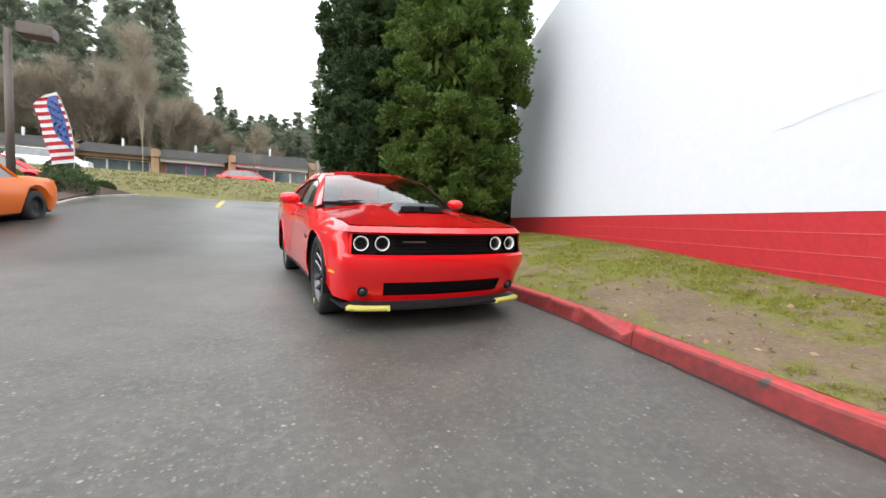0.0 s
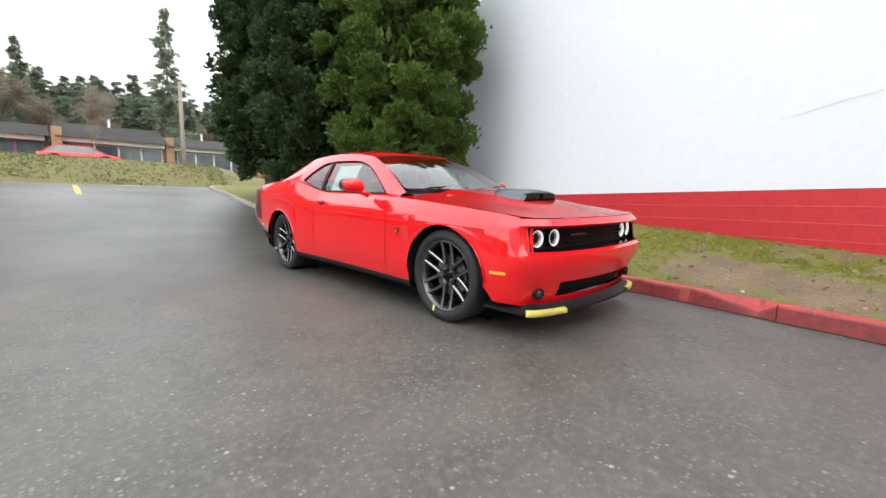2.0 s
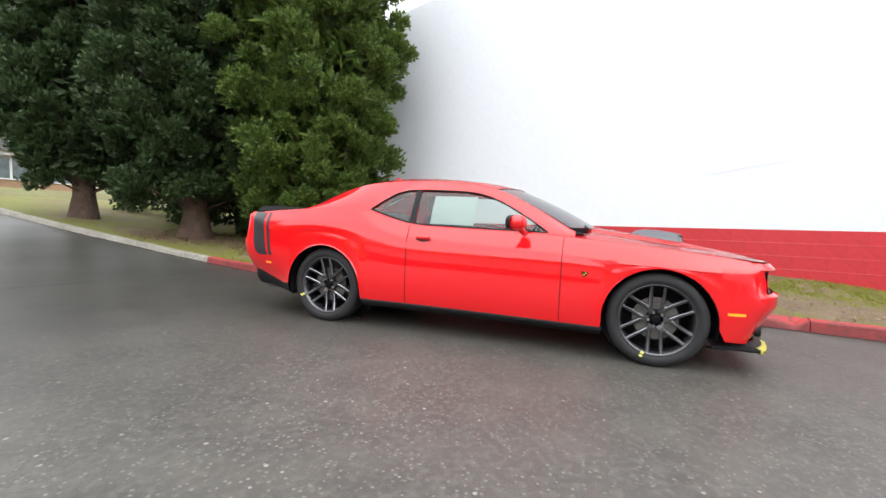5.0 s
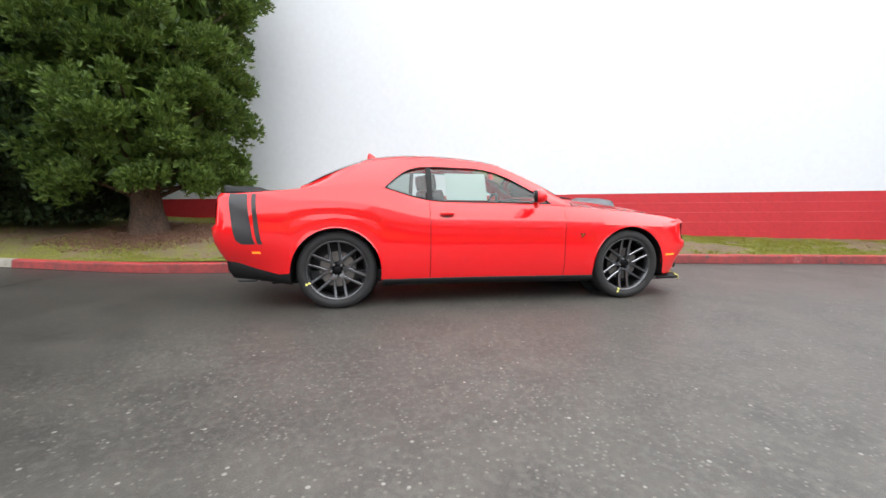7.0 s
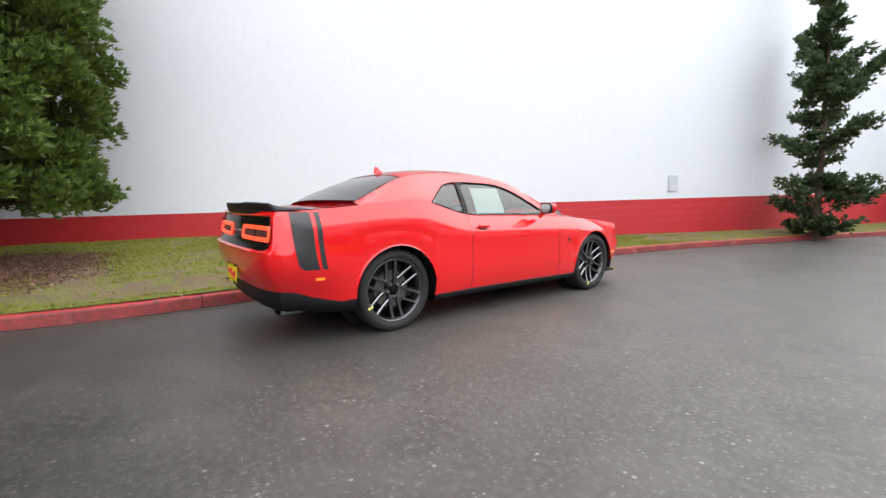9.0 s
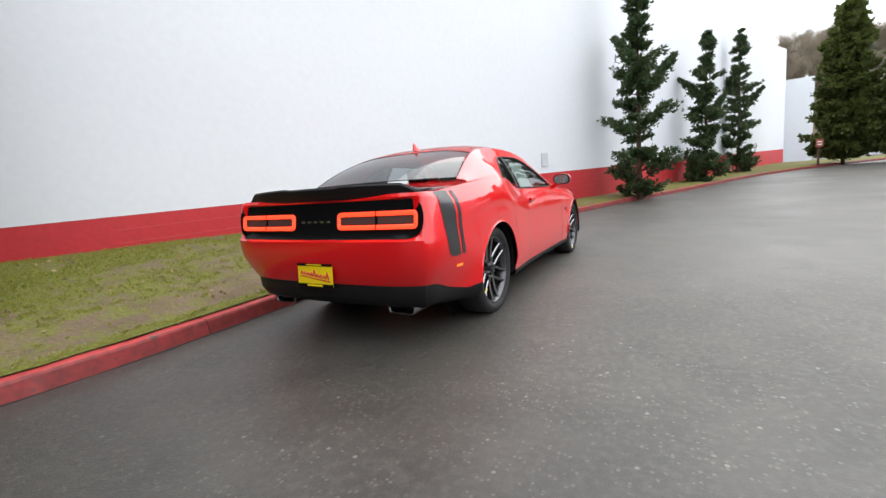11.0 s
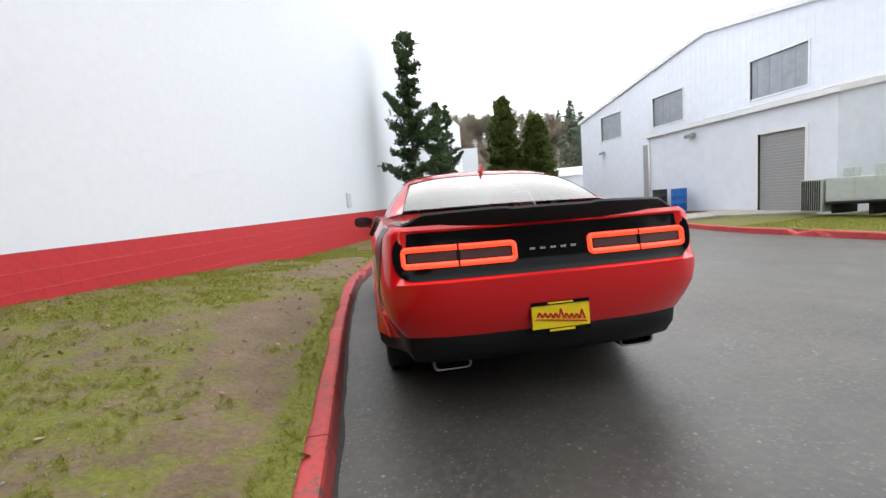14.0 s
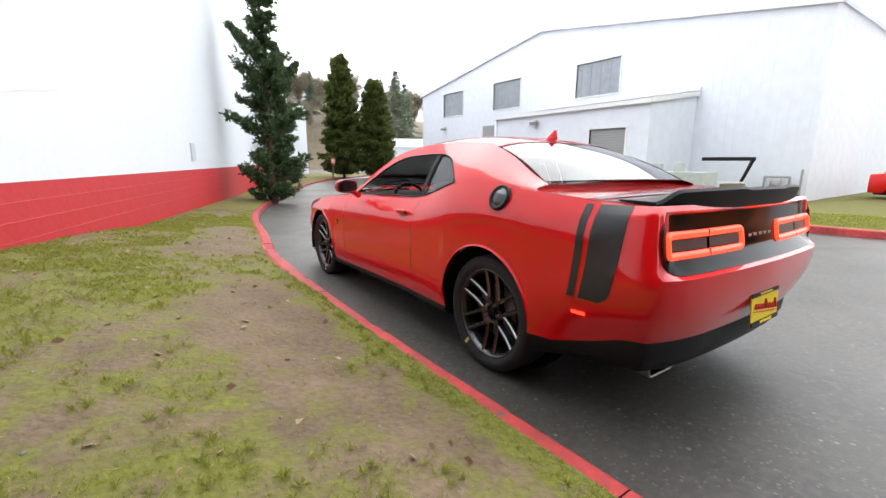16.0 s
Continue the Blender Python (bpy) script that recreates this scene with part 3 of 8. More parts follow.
def west_building():
    root = thing("wall_west", "pale grey ribbed metal building with a low gable", "building", kind="structure")
    b = bmesh.new()
    cuts = sorted({FY0, FY1, RIDGE, *[v for w in WINDOWS for v in w]})
    for y0, y1 in zip(cuts, cuts[1:]):
        mid = (y0 + y1) / 2
        spans = [(FOOT, None)]
        if any(w0 < mid < w1 for w0, w1 in WINDOWS):
            spans = [(FOOT, WIN_Z[0]), (WIN_Z[1], None)]
        for z0, z1 in spans:
            ta, tb = (gable_top(y0), gable_top(y1)) if z1 is None else (z1, z1)
            front = [(FX, y0, z0), (FX, y1, z0), (FX, y1, tb), (FX, y0, ta)]
            rear = [(FX - 0.2, y, z) for _, y, z in front]
            f, r = [b.verts.new(p) for p in front], [b.verts.new(p) for p in rear]
            b.faces.new(f)
            b.faces.new(r[::-1])
            for k in range(4):
                b.faces.new((f[k], r[k], r[(k + 1) % 4], f[(k + 1) % 4]))
    bmesh.ops.recalc_face_normals(b, faces=b.faces)
    part("gable_wall", b, SIDING, root)
    b = bmesh.new()
    box(b, (FX - 40, FY1 - 0.2, FOOT), (FX - 0.2, FY1, EAVE))
    part("side_wall", b, SIDING, root)
    b = bmesh.new()
    box(b, (FX - 40, FY0, FOOT), (FX - 0.2, FY0 + 0.2, EAVE))
    part("side_wall", b, SIDING, root)
    for y in (FY0, FY1):
        b = bmesh.new()
        grid_faces(b, [[(FX + 0.12, y + (0.15 if y == FY1 else -0.15), EAVE - 0.02), (FX - 40, y + (0.15 if y == FY1 else -0.15), EAVE - 0.02)], [(FX + 0.12, RIDGE, PEAK + 0.02), (FX - 40, RIDGE, PEAK + 0.02)]])
        bmesh.ops.solidify(b, geom=b.faces, thickness=0.06)
        part("roof", b, SIDING, root)
        # barge board along the gable
        b = bmesh.new()
        rows = []
        for yy, zz in ((y + (0.15 if y == FY1 else -0.15), EAVE), (RIDGE, PEAK)):
            rows.append([(FX + 0.003, yy, zz - 0.16), (FX + 0.13, yy, zz - 0.16), (FX + 0.13, yy, zz + 0.05), (FX + 0.003, yy, zz + 0.05)])
        grid_faces(b, rows, close=True)
        bmesh.ops.recalc_face_normals(b, faces=b.faces)
        part("barge_board", b, TRIM, root)
    # ribs of the siding
    rib = bpy.data.meshes.new("rib")
    b = bmesh.new()
    box(b, (0, -0.012, 0), (0.0045, 0.012, 1))
    b.to_mesh(rib)
    b.free()
    rib.materials.append(SIDING)
    y = FY0 + 0.15
    while y < FY1:
        spans = [(FOOT, gable_top(y) - 0.16)]
        if any(w0 - 0.1 < y < w1 + 0.1 for w0, w1 in WINDOWS):
            spans = [(FOOT, WIN_Z[0] - 0.08), (WIN_Z[1] + 0.08, gable_top(y) - 0.16)]
        for z0, z1 in spans:
            ob = new("rib", rib)
            ob.parent = root
            ob.location, ob.scale = (FX + 0.001, y, z0), (1, 1, z1 - z0)
        y += 0.305
    for k, (y0, y1) in enumerate(WINDOWS):
        w = thing("window_%d" % (k + 1), "dim translucent panel window in the metal gable", "window", kind="structure")
        b = bmesh.new()
        n = 9
        for i in range(n):
            a, c = y0 + (y1 - y0) * i / n, y0 + (y1 - y0) * (i + 1) / n
            box(b, (FX - 0.10, a + 0.002, WIN_Z[0]), (FX - 0.06 - 0.006 * (i % 2), c - 0.002, WIN_Z[1]))
        part("pane", b, GREY_PANE, w)
        b = bmesh.new()
        for lo, hi in (((y0 - 0.06, WIN_Z[0] - 0.06), (y1 + 0.06, WIN_Z[0])), ((y0 - 0.06, WIN_Z[1]), (y1 + 0.06, WIN_Z[1] + 0.06)), ((y0 - 0.06, WIN_Z[0]), (y0, WIN_Z[1])), ((y1, WIN_Z[0]), (y1 + 0.06, WIN_Z[1]))):
            box(b, (FX - 0.12, lo[0], lo[1]), (FX + 0.035, hi[0], hi[1]), 0.005)
        part("window_frame", b, TRIM, w)
    return root


west_building()
AX, AY0, AY1, AZ = -11.85, -13.0, -5.1, 3.42
DOOR = (-7.52, -5.98, 0.02, 2.5)


def annex():
    root = thing("wall_annex", "pale metal lean-to with a white gutter and a grey roller door", "building", kind="structure")
    b = bmesh.new()
    for (y0, y1, z0, z1) in ((AY0, DOOR[0], FOOT, AZ), (DOOR[1], AY1, FOOT, AZ), (DOOR[0], DOOR[1], DOOR[3], AZ), (DOOR[0], DOOR[1], FOOT, DOOR[2])):
        box(b, (AX - 0.15, y0, z0), (AX, y1, z1))
    part("front_wall", b, SIDING, root)
    for y in (AY0, AY1 - 0.15):
        b = bmesh.new()
        pts = [(AX - 0.15, FOOT), (FX + 0.02, FOOT), (FX + 0.02, AZ + 0.45), (AX - 0.15, AZ)]
        f, r = [b.verts.new((x, y, z)) for x, z in pts], [b.verts.new((x, y + 0.15, z)) for x, z in pts]
        b.faces.new(f)
        b.faces.new(r[::-1])
        for k in range(4):
            b.faces.new((f[k], r[k], r[(k + 1) % 4], f[(k + 1) % 4]))
        bmesh.ops.recalc_face_normals(b, faces=b.faces)
        part("end_wall", b, SIDING, root)
    b = bmesh.new()
    grid_faces(b, [[(AX + 0.15, AY0 - 0.1, AZ), (AX + 0.15, AY1 + 0.1, AZ)], [(FX + 0.02, AY0 - 0.1, AZ + 0.47), (FX + 0.02, AY1 + 0.1, AZ + 0.47)]])
    bmesh.ops.solidify(b, geom=b.faces, thickness=-0.05)
    part("lean_to_roof", b, SIDING, root)
    b = bmesh.new()
    box(b, (FX + 0.022, AY0 - 0.1, AZ + 0.50), (FX + 0.055, AY1 + 0.1, AZ + 0.64), 0.006)
    part("flashing", b, TRIM, root)
    b = bmesh.new()
    box(b, (AX + 0.003, AY0 - 0.1, AZ - 0.17), (AX + 0.14, AY1 + 0.12, AZ - 0.01), 0.02)
    part("gutter", b, TRIM, root)
    b = bmesh.new()
    rows = [[(AX + 0.14, AY1 + d, AZ - 0.17 + u) for d, u in ((0.004, 0), (0.1, 0), (0.1, 0.17), (0.004, 0.17))], [(FX + 0.03, AY1 + d, AZ + 0.30 + u) for d, u in ((0.004, 0), (0.1, 0), (0.1, 0.17), (0.004, 0.17))]]
    grid_faces(b, rows, close=True)
    bmesh.ops.recalc_face_normals(b, faces=b.faces)
    part("fascia", b, TRIM, root)
    b = bmesh.new()
    tube(b, (AX + 0.05, AY0 + 0.05, 0), (AX + 0.05, AY0 + 0.05, AZ - 0.15), 0.04)
    part("downpipe", b, TRIM, root, "white downpipe", True)
    d = thing("door_1", "grey corrugated roller door, shut", "door", kind="structure")
    n = 26
    for i in range(n):
        b = bmesh.new()
        z0, z1 = DOOR[2] + (DOOR[3] - DOOR[2]) * i / n, DOOR[2] + (DOOR[3] - DOOR[2]) * (i + 1) / n
        box(b, (AX - 0.10, DOOR[0] + 0.01, z0 + 0.003), (AX - 0.06, DOOR[1] - 0.01, z1 - 0.003), 0.006)
        part("slat", b, GREY_DOOR, d)
    b = bmesh.new()
    box(b, (AX - 0.1, DOOR[0] - 0.09, DOOR[2]), (AX + 0.02, DOOR[0], DOOR[3] + 0.08), 0.006)
    box(b, (AX - 0.1, DOOR[1], DOOR[2]), (AX + 0.02, DOOR[1] + 0.09, DOOR[3] + 0.08), 0.006)
    box(b, (AX - 0.1, DOOR[0], DOOR[3]), (AX + 0.02, DOOR[1], DOOR[3] + 0.08), 0.006)
    part("door_frame", b, TRIM, d)


annex()


# ---- the red coupe ----
# Car frame: x across, y from nose (-) to tail (+), z up from the tyres' foot; the ground's slope tilts it.
CAR = thing("coupe_car", "glossy red two-door muscle coupe parked beside the red kerb", "car", pose(0, 0, 0, 1.24, -0.89, 0))
AXLE, WHEEL_R, ARCH_R, HUB_Z = 1.473, 0.362, 0.402, 0.358
HALF_W = curve_of([(-2.1, 0.870), (-1.95, 0.892), (-1.7, 0.928), (-1.475, 0.946), (-1.2, 0.950), (-1.0, 0.947), (-0.5, 0.937), (0.0, 0.931), (0.5, 0.936), (0.9, 0.957), (1.2, 0.969), (1.5, 0.972), (1.7, 0.970), (1.9, 0.964), (2.1, 0.955), (2.25, 0.945)], 0.1)
CREASE = curve_of([(-2.2, 0.745), (-1.34, 0.775), (-0.76, 0.79), (0.0, 0.805), (0.55, 0.812), (0.80, 0.832), (1.0, 0.872), (1.25, 0.912), (1.6, 0.93), (2.0, 0.92), (2.4, 0.90)], 0.16)
TOP_EDGE = curve_of([(-2.3, 0.825), (-1.9, 0.868), (-1.475, 0.908), (-1.0, 0.945), (-0.75, 0.958), (-0.5, 0.968), (0.05, 0.975), (0.45, 0.98), (0.62, 0.998), (0.81, 1.045), (1.0, 1.09), (1.15, 1.112), (1.35, 1.12), (1.67, 1.107), (2.14, 1.068), (2.4, 1.04)], 0.12)
SILL = curve_of([(-2.3, 0.235), (-1.9, 0.25), (-1.8, 0.255), (1.8, 0.275), (1.9, 0.318), (2.15, 0.375), (2.35, 0.42), (2.6, 0.45)])


def low_edge(y):
    z = SILL(y)
    for a in (-AXLE, AXLE):
        if abs(y - a) < ARCH_R:
            z = max(z, HUB_Z + math.sqrt(ARCH_R ** 2 - (y - a) ** 2))
    return z


def side_stations():
    ys = {round(v, 4) for v in np.linspace(-2.05, 2.2, 40)}
    for a in (-AXLE, AXLE):
        ys = {y for y in ys if abs(y - a) > ARCH_R + 0.02}
        ys |= {round(a + ARCH_R * math.sin(q), 4) for q in np.linspace(-math.pi / 2, math.pi / 2, 25)}
    ys = {y for y in ys if min(abs(y - 0.612), abs(y + 0.752)) > 0.04} | {0.609, 0.615, -0.749, -0.755}
    return sorted(ys)


FRONT = [(0.0, -2.402), (0.12, -2.400), (0.24, -2.392), (0.36, -2.378), (0.46, -2.363), (0.555, -2.343), (0.64, -2.318), (0.715, -2.286), (0.78, -2.248), (0.822, -2.212), (0.852, -2.168), (0.868, -2.118)]
REAR = [(0.946, 2.300), (0.938, 2.380), (0.920, 2.448), (0.880, 2.506), (0.800, 2.546), (0.670, 2.572), (0.5, 2.585), (0.4, 2.590), (0.3, 2.594), (0.2, 2.597), (0.1, 2.599), (0.0, 2.600)]
FRONT = [tuple(float(c) for c in p) for p in smooth_line(FRONT, 2)]
REAR = [tuple(float(c) for c in p) for p in smooth_line(REAR, 3)]
STATIONS = side_stations()
RING = FRONT + [(HALF_W(y), y) for y in STATIONS] + REAR
NF, NS = len(FRONT), len(STATIONS)
F_Z = [0.225, 0.285, 0.395, 0.45, 0.53, 0.598, 0.616, 0.775, 0.792, 0.834]
F_IN = [0.150, 0.122, 0.070, 0.042, 0.004, 0.004, 0.036, 0.056, 0.034, 0.078]
R_Z = [0.450, 0.472, 0.54, 0.62, 0.70, 0.758, 0.788, 1.012, 1.030, 1.052]
R_IN = [0.052, 0.042, 0.026, 0.012, 0.002, 0.0, 0.068, 0.106, 0.092, 0.106]
C_IN = [0.050, 0.040, 0.024, 0.009, 0.0, 0.0, 0.010, 0.036, 0.050, 0.078]
S_FR = [0.0, 0.06, 0.22, 0.38, 0.54, 0.70, 0.87]
S_IN = [0.030, 0.012, 0.004, 0.0, 0.0, 0.003, 0.005, 0.0, 0.032, 0.100]


def step(v, a, b):
    t = min(1, max(0, (v - a) / (b - a)))
    return t * t * (3 - 2 * t)


def ring_normal(i):
    (x0, y0), (x1, y1) = RING[max(0, i - 1)], RING[min(len(RING) - 1, i + 1)]
    d = Vector((x1 - x0, y1 - y0, 0))
    if i == 0 or i == len(RING) - 1:
        return Vector((0, -1 if i == 0 else 1, 0))
    d.normalize()
    return Vector((d.y, -d.x, 0))


def shell_column(i):
    """Heights and places of the body's skin at one place of its plan outline."""
    x, y = RING[i]
    low, crease, top = low_edge(y), CREASE(y), TOP_EDGE(y)
    side_z = [low + (crease - low) * f for f in S_FR] + [crease, crease + 0.45 * (top - crease), top]
    wf, wr = 1 - step(y, -2.24, -1.96), step(y, 2.14, 2.45)
    flare = max(max(0, 1 - abs(math.hypot(y - a, (low - HUB_Z)) - ARCH_R) / 0.02) if abs(y - a) <= ARCH_R else 0 for a in (-AXLE, AXLE))
    nrm = ring_normal(i)
    col = []
    for k in range(10):
        ws = 1 - wf - wr
        z = side_z[k] * ws + F_Z[k] * wf + R_Z[k] * wr
        mid = 1 - step(x, 0.75, 0.93)
        foot = 0.030 * max(0, 1 - (side_z[k] - SILL(y)) / 0.20) ** 2 if k < 5 else S_IN[k]
        inset = foot * ws + F_IN[k] * wf + (R_IN[k] * mid + C_IN[k] * (1 - mid)) * wr
        under = step(y, 1.80, 2.2) * (1 - step(z, 0.36, 0.66))
        inset += 0.075 * under * (0.45 + 0.55 * step(x, 0.45, 0.92))
        if k < 2 and flare:
            inset = -0.006 if k == 0 else 0.002
        if k >= 8:
            inset -= (0.014 if k == 8 else 0.030) * step(y, 0.7, 1.2) * ws
        p = Vector((x, y, z)) - nrm * inset
        col.append(p)
    return col


COLUMNS = [shell_column(i) for i in range(len(RING))]


def mirrored(p, s):
    return Vector((p[0] * s, p[1], p[2]))


def skin(cols, s, keep=None):
    b = bmesh.new()
    grid_faces(b, [[mirrored(p, s) for p in c] for c in cols], keep=keep)
    if s > 0:
        bmesh.ops.reverse_faces(b, faces=b.faces)
    return b


def face_out(b, way):
    """Turns a sheet so that its outer side looks the given way."""
    b.normal_update()
    if sum((f.normal.dot(way) for f in b.faces), 0.0) < 0:
        bmesh.ops.reverse_faces(b, faces=b.faces)


def merged(*parts_):
    """Joins bmeshes and welds what touches."""
    b = bmesh.new()
    for one in parts_:
        me = bpy.data.meshes.new("tmp")
        one.to_mesh(me)
        one.free()
        b.from_mesh(me)
        bpy.data.meshes.remove(me)
    bmesh.ops.remove_doubles(b, verts=b.verts, dist=0.0004)
    bmesh.ops.recalc_face_normals(b, faces=b.faces)
    return b


def sharpened(ob, angle=28):
    """Smooth shading with creases kept where faces meet at more than the angle."""
    b = bmesh.new()
    b.from_mesh(ob.data)
    for e in b.edges:
        e.smooth = not (len(e.link_faces) == 2 and e.calc_face_angle(0) > radians(angle))
    for f in b.faces:
        f.smooth = True
    b.to_mesh(ob.data)
    b.free()
    return ob


D0, D1 = NF + STATIONS.index(-0.749), NF + STATIONS.index(0.609)
F0, F1 = NF + STATIONS.index(-0.755), NF + STATIONS.index(0.615)


def body_keep(i, j):
    if i < 17 and j == 6:  # upper grille
        return False
    if i < 10 and j == 1:  # lower grille
        return False
    return not (F0 <= i < F1)


for name, fore, lab in (("front_body", True, "glossy red nose and front wings"), ("rear_body", False, "glossy red tail and rear wings")):
    shell = part(name, merged(*[skin(COLUMNS, s, lambda i, j: body_keep(i, j) and (i < F0) == fore) for s in (-1, 1)]), CAR_RED, CAR, lab)
    sharpened(shell, 38)
HANDLES = []
for s in (-1, 1):
    door = part("door", merged(skin(COLUMNS[D0:D1 + 1], s)), CAR_RED, CAR, "long red door with a body-coloured handle")
    sharpened(door, 38)
    for y in (-0.752, 0.612):  # the dark gap behind the door's edges
        b = bmesh.new()
        col = shell_column(min(range(NF, NF + NS), key=lambda i: abs(RING[i][1] - y)))
        rows = [[mirrored(p - Vector((0.012, 0, 0)), s) + Vector((0, d, 0)) for p in col] for d in (-0.02, 0.02)]
        grid_faces(b, rows)
        part("shut_line", b, BLACK_TRIM, door)
    b = bmesh.new()
    hz = 0.888
    for lo, hi, bev in (((0.915, 0.39, hz - 0.016), (0.945, 0.52, hz + 0.014), 0.010),):
        box(b, [min(lo[0] * s, hi[0] * s), lo[1], lo[2]], [max(lo[0] * s, hi[0] * s), hi[1], hi[2]], bev)
    part("door_handle", b, CAR_RED, door, smooth=True)
    HANDLES.append((door, s))

# hood, cowl and rear deck span the body's upper edges
edge_x = lambda y: HALF_W(y) - 0.100 + 0.030 * step(y, 0.7, 1.2)
CROWN = curve_of([(-2.4, 0.006), (-2.2, 0.022), (-1.58, 0.040), (-1.0, 0.066), (-0.8, 0.07)])


def hood_rows():
    front = [c[9] for c in COLUMNS[:NF]]
    fx, fy = [p.x for p in front], [p.y for p in front]
    rows = []
    for s in np.linspace(0, 1, 22):
        ye = -2.1 + (-0.78 + 2.1) * s
        xe = edge_x(ye) if ye > -2.05 else np.interp(ye, [-2.15, -2.05], [0.82, edge_x(-2.05)])
        row = []
        for f in np.linspace(-1, 1, 25):
            x = f * xe
            bow = np.interp(abs(x), fx, fy) + 2.1
            y = ye + bow * (1 - s) - 0.20 * s * (1 - f * f)
            z = TOP_EDGE(y) + CROWN(y) * (1 - f * f) + 0.022 * step(0.42 - abs(x), 0, 0.06) * step(y, -2.25, -1.7)
            z -= 0.02 * (1 - step(y, -2.42, -2.3)) * (1 - abs(f)) * 0.5
            row.append((x, y, z + 0.002))
        rows.append(row)
    return rows


b = bmesh.new()
grid_faces(b, hood_rows())
bmesh.ops.solidify(b, geom=b.faces, thickness=0.012)
bmesh.ops.recalc_face_normals(b, faces=b.faces)
sharpened(part("hood", b, CAR_RED, CAR, "red hood with a raised centre"), 30)
b = bmesh.new()
rows = []
for y in np.linspace(1.55, 2.47, 16):
    xe = edge_x(y) if y < 2.2 else np.interp(y, [2.2, 2.32, 2.38, 2.43, 2.485], [edge_x(2.2), 0.866, 0.835, 0.775, 0.64])
    rows.append([(f * xe, y, TOP_EDGE(y) + 0.012 * (1 - f * f) + 0.001 + (0.02 * step(y, 2.2, 2.45) * (1 - abs(f) ** 3))) for f in np.linspace(-1, 1, 19)])
grid_faces(b, rows)
bmesh.ops.solidify(b, geom=b.faces, thickness=0.012)
bmesh.ops.recalc_face_normals(b, faces=b.faces)
sharpened(part("boot_lid", b, CAR_RED, CAR, "red rear deck"), 30)

# cabin: belt ledge, rails and roof, with the glass set between
BELT_X = lambda y: edge_x(y) - 0.004 - 0.05 * step(y, 0.7, 1.3)
RAIL = [(-0.86, 0.985, 0.775), (-0.70, 1.075, 0.735), (-0.47, 1.205, 0.680), (-0.25, 1.305, 0.635), (-0.12, 1.354, 0.612), (0.1, 1.388, 0.602), (0.3, 1.404, 0.600), (0.54, 1.412, 0.602), (0.8, 1.410, 0.606), (1.0, 1.396, 0.614), (1.16, 1.375, 0.628), (1.3, 1.336, 0.648), (1.45, 1.274, 0.674), (1.6, 1.200, 0.706), (1.78, 1.118, 0.750)]
RAIL_Z, RAIL_X = curve_of([(r[0], r[1]) for r in RAIL], 0.08), curve_of([(r[0], r[2]) for r in RAIL], 0.08)
WIN_LOW = curve_of([(-0.62, 0.986), (0.05, 0.993), (0.50, 1.000), (0.66, 1.018), (0.81, 1.055), (0.95, 1.098), (1.03, 1.122)])
WIN_TOP = curve_of([(-0.62, 0.988), (-0.46, 1.092), (-0.24, 1.212), (-0.10, 1.270), (0.02, 1.302), (0.15, 1.318), (0.51, 1.326), (0.70, 1.318), (0.82, 1.285), (0.92, 1.215), (1.03, 1.124)])


def cabin_row(y, s):
    zb, zr = TOP_EDGE(y), RAIL_Z(y)
    zl, zt = (WIN_LOW(y), WIN_TOP(y)) if -0.62 <= y <= 1.03 else (zb + 0.25 * (zr - zb), zb + 0.7 * (zr - zb))
    zl, zt = min(max(zl, zb + 0.006), zr - 0.004), min(zt, zr - 0.004)
    row = []
    for z in (zb - 0.01, zl, zl + 0.33 * (zt - zl), zl + 0.67 * (zt - zl), zt, zr):
        t = min(1, max(0, (z - zb) / max(0.02, zr - zb)))
        x = BELT_X(y) + (RAIL_X(y) - BELT_X(y)) * t + 0.022 * math.sin(math.pi * t)
        row.append(Vector((x * s, y, z)))
    return row


def cabin_point(y, z, s):
    zb, zr = TOP_EDGE(y), RAIL_Z(y)
    t = min(1, max(0, (z - zb) / max(0.02, zr - zb)))
    return Vector((s * (BELT_X(y) + (RAIL_X(y) - BELT_X(y)) * t + 0.022 * math.sin(math.pi * t)), y, z))


def pillar_row(y, s):
    zb, zr = TOP_EDGE(y) - 0.01, RAIL_Z(y)
    return [cabin_point(y, zb + (zr - zb) * f, s) for f in np.linspace(0, 1, 9)]


